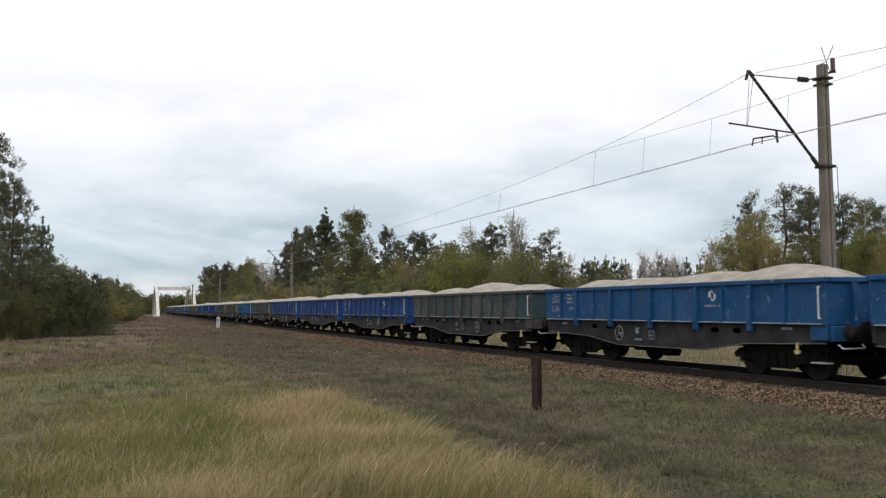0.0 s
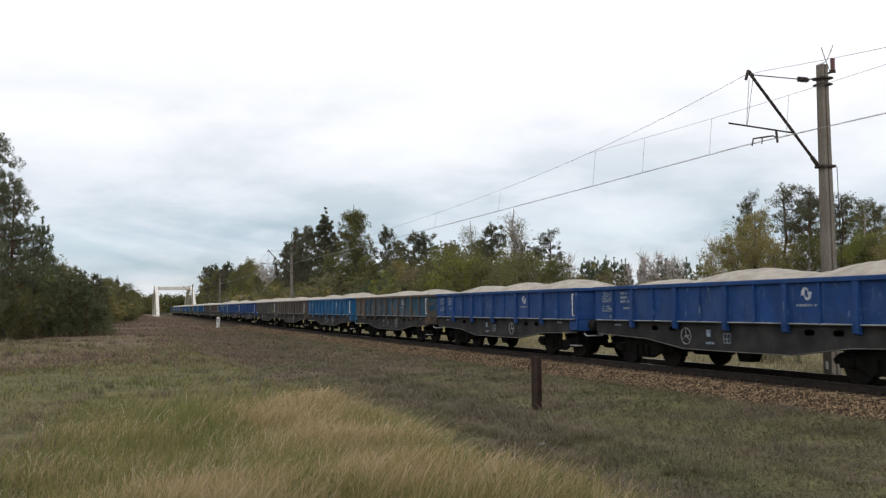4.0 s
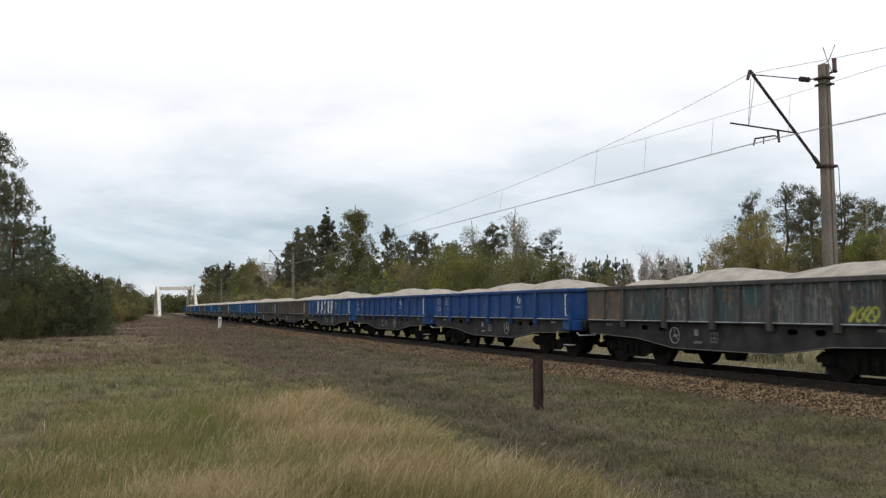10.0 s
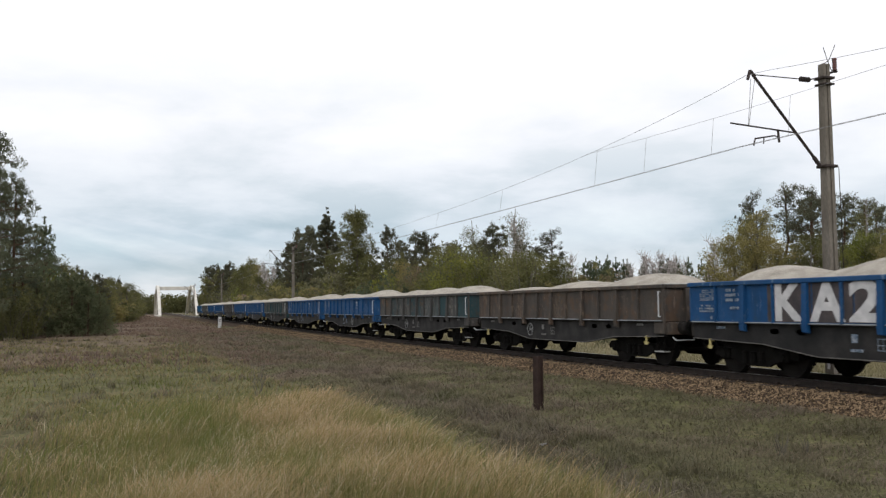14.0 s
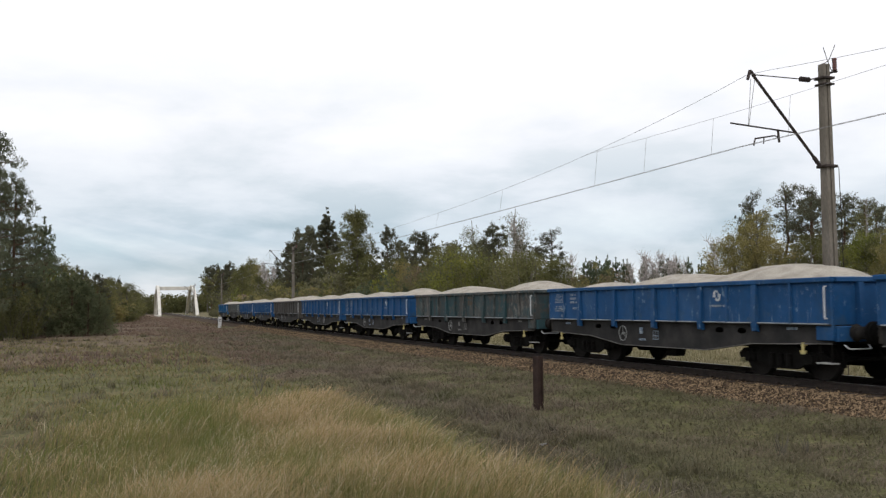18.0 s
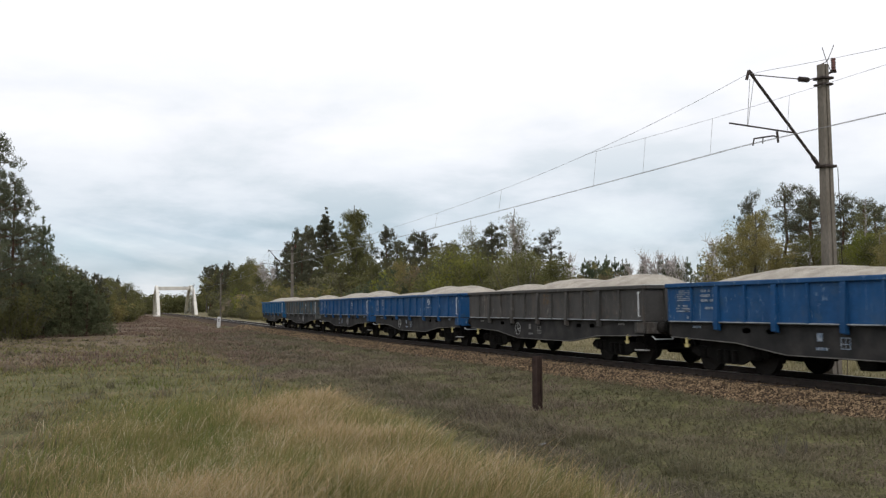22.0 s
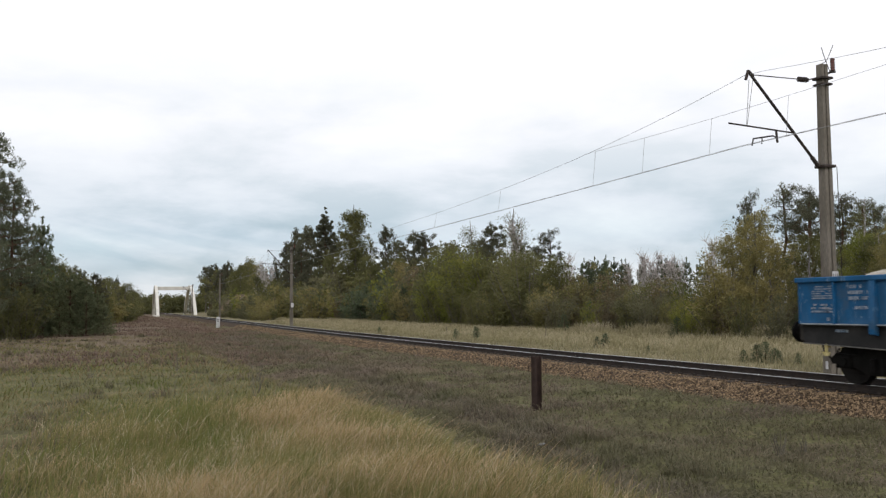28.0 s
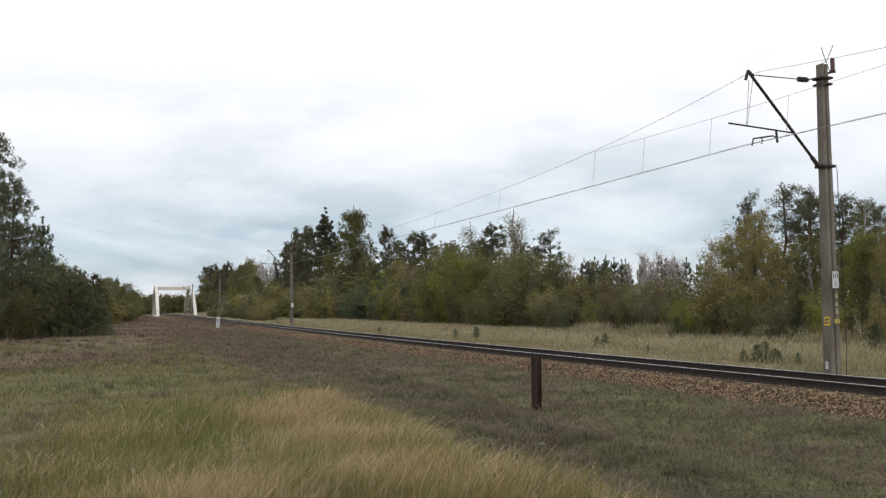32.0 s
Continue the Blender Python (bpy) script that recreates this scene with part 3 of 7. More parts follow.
steps = [MASTS[0] + (MASTS[-1] - MASTS[0]) * i / 400 for i in range(401)]
wire("contact_wire", [tp(s, 0.38, contact_z(s)) for s in steps], 0.006, "thin dark contact wire hung over the track")
wire("contact_wire", [tp(s, 0.31, contact_z(s)) for s in steps], 0.006, "thin dark contact wire hung over the track")
wire("carrier_cable", [tp(s, 0.50, carrier_z(s)) for s in steps], 0.0055, "thin dark carrying cable over the track")
for m_s in MASTS[1:4]:
    pts = []
    for i in range(17):
        d = -8.5 + 17.0 * i / 16
        pts.append(tp(m_s + d, 0.46, 6.65 + (carrier_z(m_s + 8.5) - 6.65) * abs(d / 8.5) ** 1.6))
    wire("stitch_wire", pts, 0.0045, "thin stitch wire under the bracket of a mast", "stitch wires")
for a, b in zip(MASTS[1:3], MASTS[2:4]):
    for k in range(9):
        s = a + (b - a) * (k + 1) / 10
        if abs(s - a) > 5:
            wire("dropper", [tp(s, 0.49, carrier_z(s)), tp(s, 0.35, contact_z(s))], 0.0045, "thin vertical dropper wire", "droppers")
for m_s in MASTS[1:3]:
    for d in (-5.5, -1.5, 1.5, 4.8):
        z = 6.65 + (carrier_z(m_s + 8.5) - 6.65) * abs(d / 8.5) ** 1.6
        wire("dropper", [tp(m_s + d, 0.46, z), tp(m_s + d, 0.35, contact_z(m_s + d))], 0.0045, "thin vertical dropper wire", "droppers")


# ---- wagons ----
HALF, WIDE = 6.17, 1.40      # half the body's length and width
SILL, RIM = 1.214, 2.17      # heights over the rails
POSTS = (-3.87, -1.87, 0.15, 2.15, 4.15)
THIN = (-5.0, -2.87, -0.86, 1.15, 3.15, 5.15)
made_meshes = {}


def cached(key, mat, build, smooth=False):
    if (key, mat.name) not in made_meshes:
        made_meshes[key, mat.name] = mesh_from(key, build(), mat, smooth)
    return made_meshes[key, mat.name]


def make_side_panel(x0, x1, y0, y1):
    def build():
        bm = bmesh.new()
        n = 4
        # sheet steel, dished a little by years of grabs
        for face_x, flip in ((x0, False), (x1, True)):
            rows = []
            for j in range(3):
                row = []
                for i in range(n + 1):
                    u, v = i / n, j / 2
                    d = 0.012 * math.sin(math.pi * u) * math.sin(math.pi * v) * (1 if x0 < 0 else -1)
                    row.append(bm.verts.new((face_x + d, y0 + (y1 - y0) * u, SILL + (RIM - 0.09 - SILL) * v)))
                rows.append(row)
            for a, b in zip(rows, rows[1:]):
                for i in range(n):
                    f = (a[i], a[i + 1], b[i + 1], b[i])
                    bm.faces.new(f if flip else f[::-1])
        return bm
    return build


def make_post(side):
    def build():
        bm = bmesh.new()
        o = [(WIDE - 0.01, SILL - 0.20), (WIDE + 0.085, SILL - 0.17), (WIDE + 0.10, SILL + 0.05), (WIDE + 0.06, RIM - 0.09), (WIDE - 0.01, RIM - 0.09)]
        prism(bm, [(side * u, z) for u, z in o], -0.075, 0.075)
        return bm
    return build


def make_thin(side):
    def build():
        bm = bmesh.new()
        a, b = sorted((side * (WIDE - 0.01), side * (WIDE + 0.06)))
        return box(bm, a, b, -0.03, 0.03, SILL, RIM - 0.09, 0.008)
    return build


def make_solebar(side):
    def build():
        """Fish-bellied web with hand holes, and the flange along its lower edge."""
        bm = bmesh.new()
        cols = [-6.12, -3.6, -3.44, -3.12, -2.62, -2.30, -1.9, 0.0, 1.9, 2.24, 2.56, 3.06, 3.38, 3.6, 6.12]

        def low(y):
            y = abs(y)
            return 0.55 if y <= 1.9 else 0.55 + (y - 1.9) / 1.7 * 0.21 if y < 3.6 else 0.76 + (y - 3.6) / 2.4 * 0.07
        x_out, x_in = side * 1.34, side * 1.322
        holes = {2, 4, 9, 11}
        grid = []
        for y in cols:
            grid.append([[bm.verts.new((x, y, z)) for z in (low(y), 0.965, 1.095, SILL - 0.03)] for x in (x_out, x_in)])
        for i in range(len(cols) - 1):
            for k in range(3):
                if k == 1 and i in holes:
                    a, b = grid[i], grid[i + 1]
                    # the corners of the hole are rounded off
                    for p0, p1, p2 in ((a[0][1], b[0][1], a[0][2]), (b[0][1], a[0][1], b[0][2]), (a[0][2], b[0][2], a[0][1]), (b[0][2], a[0][2], b[0][1])):
                        for u1, u2 in ((0.36, 0.22), (0.15, 0.5)):
                            bm.faces.new((bm.verts.new(p0.co), bm.verts.new(p0.co.lerp(p1.co, u1)), bm.verts.new(p0.co.lerp(p2.co, u2))))
                    bm.faces.new((a[0][1], a[1][1], b[1][1], b[0][1]))
                    bm.faces.new((a[0][2], a[1][2], b[1][2], b[0][2]))
                    bm.faces.new((a[0][1], a[0][2], a[1][2], a[1][1]))
                    bm.faces.new((b[0][1], b[0][2], b[1][2], b[1][1]))
                    continue
                for q in (0, 1):
                    a, b = grid[i][q], grid[i + 1][q]
                    bm.faces.new((a[k], b[k], b[k + 1], a[k + 1]))
        for a, b in zip(cols, cols[1:]):
            za, zb = low(a), low(b)
            x0, x1 = side * 1.37, side * 1.24
            vs = [bm.verts.new(c) for c in ((x0, a, za), (x1, a, za), (x1, b, zb), (x0, b, zb), (x0, a, za - 0.025), (x1, a, za - 0.025), (x1, b, zb - 0.025), (x0, b, zb - 0.025))]
            for f in ((0, 1, 2, 3), (7, 6, 5, 4), (0, 3, 7, 4), (1, 5, 6, 2)):
                bm.faces.new([vs[j] for j in f])
        bmesh.ops.recalc_face_normals(bm, faces=bm.faces)
        return bm
    return build


def make_sill_edge(a, b):
    def build():
        return boxed(-WIDE - 0.052, -WIDE - 0.002, a, b, SILL - 0.008, SILL + 0.016, 0.004)
    return build


def make_flange_edge():
    bm = bmesh.new()
    pts = [(-6.12, 0.8335), (-3.6, 0.76), (-1.9, 0.55), (1.9, 0.55), (3.6, 0.76), (6.12, 0.8335)]
    for (a, za), (b, zb) in zip(pts, pts[1:]):
        prism(bm, [(a, za - 0.022), (b, zb - 0.022), (b, zb - 0.003), (a, za - 0.003)], -1.377, -1.371, "y")
    return bm


def make_rim():
    bm = bmesh.new()
    for side in (-1, 1):
        a, b = sorted((side * (WIDE - 0.05), side * (WIDE + 0.07)))
        box(bm, a, b, -HALF - 0.05, HALF + 0.05, RIM - 0.105, RIM, 0.015)
    for e in (-1, 1):
        a, b = sorted((e * (HALF - 0.05), e * (HALF + 0.09)))
        box(bm, -WIDE + 0.05, WIDE - 0.05, a, b, RIM - 0.104, RIM - 0.001, 0.015)
    return bm


def make_end(e):
    def build():
        bm = bmesh.new()
        a, b = sorted((e * (HALF - 0.03), e * HALF))
        box(bm, -WIDE + 0.03, WIDE - 0.03, a, b, SILL - 0.02, RIM - 0.1)
        for x in (-0.72, 0.72):
            prism(bm, [(e * HALF, SILL - 0.25), (e * (HALF + 0.15), SILL - 0.22), (e * (HALF + 0.10), RIM - 0.1), (e * HALF, RIM - 0.1)], x - 0.06, x + 0.06, "y")
        return bm
    return build


def make_corner(e, side):
    def build():
        bm = bmesh.new()
        a, b = sorted((e * (HALF - 0.06), e * (HALF + 0.015)))
        c, d = sorted((side * (WIDE - 0.06), side * (WIDE + 0.015)))
        box(bm, c, d, a, b, SILL - (0.30 if e < 0 else 0.0), RIM - 0.1, 0.015)
        if e > 0:
            return bm
        # gusset plate over the headstock
        a, b = sorted((e * (HALF - 0.46), e * (HALF + 0.01)))
        c, d = sorted((side * (WIDE - 0.045), side * (WIDE + 0.005)))
        return box(bm, c, d, a, b, SILL - 0.33, SILL - 0.02, 0.01)
    return build


def make_floor():
    bm = bmesh.new()
    box(bm, -WIDE - 0.045, WIDE + 0.045, -HALF, HALF, SILL - 0.03, SILL, 0.006)
    for y in (-5.0, -4.0, -2.0, 0.0, 2.0, 4.0, 5.0):
        box(bm, -1.31, 1.31, y - 0.06, y + 0.06, SILL - 0.25, SILL - 0.03)
    box(bm, -0.28, 0.28, -HALF, HALF, SILL - 0.42, SILL - 0.03)
    return bm


def make_headstock(e):
    def build():
        bm = bmesh.new()
        a, b = sorted((e * (HALF - 0.05), e * (HALF + 0.08)))
        box(bm, -1.33, 1.33, a, b, 0.86, SILL - 0.035, 0.015)
        return bm
    return build


def make_buffer_case(e):
    def build():
        bm = bmesh.new()
        y0, y1 = HALF + 0.08, HALF + 0.34
        rod(bm, (0, e * y0, 0), (0, e * (y0 + 0.03), 0), 0.18, 10)
        rod(bm, (0, e * y0, 0), (0, e * y1, 0), 0.14, 16, 0.125)
        rod(bm, (0, e * (y1 - 0.05), 0), (0, e * (y1 + 0.16), 0), 0.085, 12)
        return bm
    return build


def make_buffer_head(e):
    def build():
        bm = bmesh.new()
        y = HALF + 0.515
        rod(bm, (0, e * y, 0), (0, e * (y + 0.05), 0), 0.235, 22)
        rod(bm, (0, e * (y - 0.05), 0), (0, e * y, 0), 0.12, 14, 0.21)
        return bm
    return build


def make_handwheel():
    bm = bmesh.new()
    bmesh.ops.create_circle(bm, segments=4, radius=0.016)
    bm.clear()
    n, m, R, r = 26, 6, 0.20, 0.012
    rings = []
    for i in range(n):
        a = 2 * math.pi * i / n
        rings.append([bm.verts.new((r * math.cos(2 * math.pi * j / m), (R + r * math.sin(2 * math.pi * j / m)) * math.cos(a), (R + r * math.sin(2 * math.pi * j / m)) * math.sin(a))) for j in range(m)])
    for i in range(n):
        for j in range(m):
            bm.faces.new((rings[i][j], rings[(i + 1) % n][j], rings[(i + 1) % n][(j + 1) % m], rings[i][(j + 1) % m]))
    for k in range(3):
        a = math.pi / 2 + 2 * math.pi * k / 3
        rod(bm, (0, 0, 0), (0, R * math.cos(a), R * math.sin(a)), 0.010, 6)
    rod(bm, (-0.02, 0, 0), (0.12, 0, 0), 0.022, 8)
    return bm


def make_bogie():
    """Cast side frames with axle-box pedestals, a bolster and spring nests; the origin is at the pivot over the rails."""
    bm = bmesh.new()
    for side in (-1, 1):
        o = [(-1.45, 0.50), (-1.28, 0.62), (-0.70, 0.60), (-0.50, 0.72), (0.50, 0.72), (0.70, 0.60), (1.28, 0.62), (1.45, 0.50), (1.40, 0.40),
             (1.16, 0.42), (0.70, 0.33), (0.45, 0.22), (-0.45, 0.22), (-0.70, 0.33), (-1.16, 0.42), (-1.40, 0.40)]
        prism(bm, o, side * 0.96, side * 1.06, "y")
        for y in (-0.28, 0.0, 0.28):
            rod(bm, (side * 1.08, y, 0.28), (side * 1.08, y, 0.55), 0.075, 8)
    box(bm, -1.0, 1.0, -0.22, 0.22, 0.46, 0.72, 0.03)
    box(bm, -0.9, 0.9, -0.05, 0.05, 0.33, 0.44)
    for y in (-1.44, 1.44):
        rod(bm, (-0.98, y, 0.46), (0.98, y, 0.46), 0.04, 8)
    for side in (-0.7535, 0.7535):
        for y in (-1.0 - 0.53, -1.0 + 0.53, 1.0 - 0.53, 1.0 + 0.53):
            box(bm, side - 0.05, side + 0.05, y - 0.04, y + 0.04, 0.30, 0.62, 0.015)
    return bm


def make_axle_box(side):
    def build():
        bm = bmesh.new()
        a, b = sorted((side * 0.94, side * 1.14))
        box(bm, a, b, -0.16, 0.16, 0.33, 0.60, 0.04)
        rod(bm, (side * 1.14, 0, 0.46), (side * 1.18, 0, 0.46), 0.10, 10)
        return bm
    return build


def make_wheelset():
    bm = bmesh.new()
    rod(bm, (-1.0, 0, 0), (1.0, 0, 0), 0.085, 12)
    for side in (-1, 1):
        x = side * 0.7535
        rod(bm, (x - 0.065, 0, 0), (x + 0.065, 0, 0), 0.455, 24)
        rod(bm, (x - side * 0.075, 0, 0), (x - side * 0.045, 0, 0), 0.485, 24)
        rod(bm, (x - 0.09, 0, 0), (x + 0.09, 0, 0), 0.16, 12)
        for k in range(3):
            a = 2 * math.pi * k / 3
            c = Vector((x + side * 0.066, 0.30 * math.cos(a), 0.30 * math.sin(a)))
            rod(bm, c, c + Vector((side * 0.006, 0, 0)), 0.03, 8)
    return bm


def make_bars(rows):
    """Unreadable stencilled lines: flat raised bars (y0, y1, z0, z1)."""
    def build():
        bm = bmesh.new()
        for y0, y1, z0, z1 in rows:
            box(bm, -0.004, 0.0, y0, y1, z0, z1)
        return bm
    return build


def text_rows(y0, y1, z0, z1, lines, seed):
    rnd = random.Random(seed)
    out = []
    h = (z1 - z0) / lines
    for i in range(lines):
        y = y0
        while y < y1 - 0.02:
            w = rnd.uniform(0.03, 0.10)
            if rnd.random() < 0.82:
                out.append((y, min(y1, y + w), z0 + i * h + h * 0.2, z0 + i * h + h * 0.78))
            y += w + 0.016
    return out


STENCILS = {
    "capacity_table": text_rows(0, 0.62, 0.30, 0.58, 6, 1) + text_rows(0.02, 0.28, 0.02, 0.20, 3, 11),
    "number_lines": text_rows(0, 0.62, 0.0, 0.20, 3, 2) + text_rows(0.1, 0.4, -0.18, -0.06, 1, 5),
    "inspection_lines": text_rows(0, 0.55, 0.18, 0.52, 3, 3) + text_rows(0.0, 0.4, 0.0, 0.1, 1, 4),
    "solebar_marks": text_rows(0, 0.42, 0.0, 0.10, 1, 6),
    "solebar_grid": [(0, 0.26, 0.0, 0.02), (0, 0.26, 0.10, 0.115), (0, 0.26, 0.22, 0.24), (0, 0.02, 0, 0.24), (0.24, 0.26, 0, 0.24), (0.12, 0.135, 0, 0.24)],
    "solebar_plate": [(0, 0.16, 0.0, 0.17)],
    "operator_line": text_rows(0, 0.62, 0, 0.085, 1, 9),
}


def make_logo():
    """Two interlocked comma shapes, as on the operator's wagons."""
    bm = bmesh.new()
    for turn in (0, math.pi):
        inner, outer = [], []
        for i in range(15):
            a = turn + math.pi * 1.15 * i / 14 - 0.3
            w = 0.075 * (1 - i / 14) + 0.01
            c = Vector((0, math.cos(a) * 0.10 + 0.03 * math.cos(turn), math.sin(a) * 0.14))
            d = Vector((0, math.cos(a), math.sin(a)))
            inner.append(c - d * w * 0.6)
            outer.append(c + d * w * 0.6)
        ring = []
        for x in (-0.004, 0.0):
            ring.append([bm.verts.new((x, v.y, v.z)) for v in inner + outer[::-1]])
        n = len(ring[0])
        half = n // 2
        for r_ in ring:
            for i in range(half - 1):
                bm.faces.new((r_[i], r_[i + 1], r_[n - 2 - i], r_[n - 1 - i]))
        for i in range(n):
            bm.faces.new((ring[0][i], ring[0][(i + 1) % n], ring[1][(i + 1) % n], ring[1][i]))
    bmesh.ops.recalc_face_normals(bm, faces=bm.faces)
    return bm


def make_grab(side):
    def build():
        bm = bmesh.new()
        x = side * (WIDE + 0.06)
        rod(bm, (x, 0, 1.33), (x, 0, 1.98), 0.018, 8)
        for z in (1.33, 1.98):
            rod(bm, (side * (WIDE - 0.02), 0, z), (x, 0, z), 0.016, 6)
        return bm
    return build


def make_rim_mark():
    return boxed(-WIDE - 0.06, WIDE + 0.06, -HALF - 0.052, -HALF + 0.02, RIM + 0.001, RIM + 0.012, 0.003)


def make_hanger(side):
    def build():
        bm = bmesh.new()
        x = side * 1.30
        for y in (-0.17, 0.17):
            rod(bm, (x, y, 0.90), (x, y, 0.42), 0.012, 6)
        return bm
    return build


def make_step(side):
    def build():
        a, b = sorted((side * 1.16, side * 1.36))
        return boxed(a, b, -0.22, 0.22, 0.40, 0.43, 0.006)
    return build


def make_lever(side):
    def build():
        bm = bmesh.new()
        x = side * 1.36
        rod(bm, (x, 0, 0.80), (x, 0, 0.60), 0.034, 8, 0.028)
        prism(bm, [(-0.085, 0.66), (-0.07, 0.60), (-0.03, 0.575), (0.03, 0.575), (0.07, 0.60), (0.085, 0.66), (0.04, 0.625), (-0.04, 0.625)], x - 0.02, x + 0.02, "y")
        return box(bm, min(x, x - side * 0.1), max(x, x - side * 0.1), -0.03, 0.03, 0.75, 0.82)
    return build


def make_hook(e):
    def build():
        bm = bmesh.new()
        y = e * (HALF + 0.08)
        rod(bm, (0, y, 1.02), (0, y + e * 0.22, 1.02), 0.045, 8)
        rod(bm, (0, y + e * 0.20, 1.06), (0, y + e * 0.30, 0.86), 0.035, 8)
        rod(bm, (0.03, y + e * 0.15, 1.02), (0.05, y + e * 0.49, 0.86), 0.025, 6)
        rod(bm, (-0.03, y + e * 0.15, 1.02), (-0.05, y + e * 0.49, 0.86), 0.025, 6)
        return bm
    return build


def make_hose(e, x):
    def build():
        bm = bmesh.new()
        y = e * (HALF + 0.08)
        pts = [Vector((x, y + e * 0.49 * u, 0.86 - 0.42 * math.sin(math.pi * (0.15 + 0.75 * u)))) for u in (0, 0.25, 0.5, 0.75, 1)]
        for p, q in zip(pts, pts[1:]):
            rod(bm, p, q, 0.022, 6)
        return bm
    return build


def make_shunter_grip(e):
    def build():
        bm = bmesh.new()
        y = e * (HALF + 0.10)
        pts = [(-1.2, y, 0.80), (-1.17, y + e * 0.10, 0.72), (-0.62, y + e * 0.10, 0.72), (-0.58, y, 0.80)]
        for p, q in zip(pts, pts[1:]):
            rod(bm, p, q, 0.016, 6)
        return bm
    return build


def make_brake_gear():
    bm = bmesh.new()
    rod(bm, (0.45, -0.9, 0.74), (0.45, 0.5, 0.74), 0.17, 14)
    rod(bm, (-0.55, 0.55, 0.66), (-0.55, 1.35, 0.66), 0.21, 14)
    rod(bm, (0.0, -3.3, 0.62), (0.0, 3.3, 0.62), 0.028, 6)
    # rigging box that hangs below the sole bar
    prism(bm, [(-0.36, 0.66), (0.36, 0.66), (0.18, 0.30), (-0.18, 0.30)], -1.05, -0.75, "y")
    return bm


TAG = (("K", 3.10, 0.88, False), ("A", 2.06, 0.98, False), ("2", 0.98, 0.88, False), ("3", -0.05, 0.88, True), ("R", -1.05, 0.80, False))


def letter_mesh(sign, wide, flip):
    """One bold letter, 0.84 m high, standing on its baseline."""
    cu = bpy.data.curves.new("letter", "FONT")
    cu.body = sign
    cu.size = 1.0
    cu.offset = 0.035
    cu.extrude = 0.002
    cu.resolution_u = 3
    ob = bpy.data.objects.new("letter", cu)
    scene.collection.objects.link(ob)
    me = bpy.data.meshes.new_from_object(ob.evaluated_get(bpy.context.evaluated_depsgraph_get()))
    bpy.data.objects.remove(ob)
    xs = [v.co.x for v in me.vertices]
    ys = [v.co.y for v in me.vertices]
    for v in me.vertices:
        u = (v.co.x - min(xs)) / (max(xs) - min(xs))
        v.co.x = (1 - u if flip else u) * wide
        v.co.y = (v.co.y - min(ys)) / (max(ys) - min(ys)) * 0.84
    if flip:
        me.flip_normals()
    me.materials.clear()
    me.materials.append(M_GRAFFITI)
    return me


def make_scrawl(k):
    def build():
        bm = bmesh.new()
        pts = [Vector((0, -0.09 * math.sin(2.3 * i * 0.5 + k), 0.14 * math.cos(1.7 * i * 0.5 + k * 1.3))) for i in range(8)]
        for p, q in zip(pts, pts[1:]):
            d = (q - p).normalized().cross(Vector((1, 0, 0))) * 0.028
            lo = [bm.verts.new(c + Vector((-0.003, 0, 0))) for c in (p - d, p + d, q + d, q - d)]
            bm.faces.new(lo)
            hi = [bm.verts.new(c) for c in (p - d, p + d, q + d, q - d)]
            for i in range(4):
                bm.faces.new((lo[i], lo[(i + 1) % 4], hi[(i + 1) % 4], hi[i]))
        bmesh.ops.recalc_face_normals(bm, faces=bm.faces)
        return bm
    return build


wagons = []
bogie_wheelsets = []


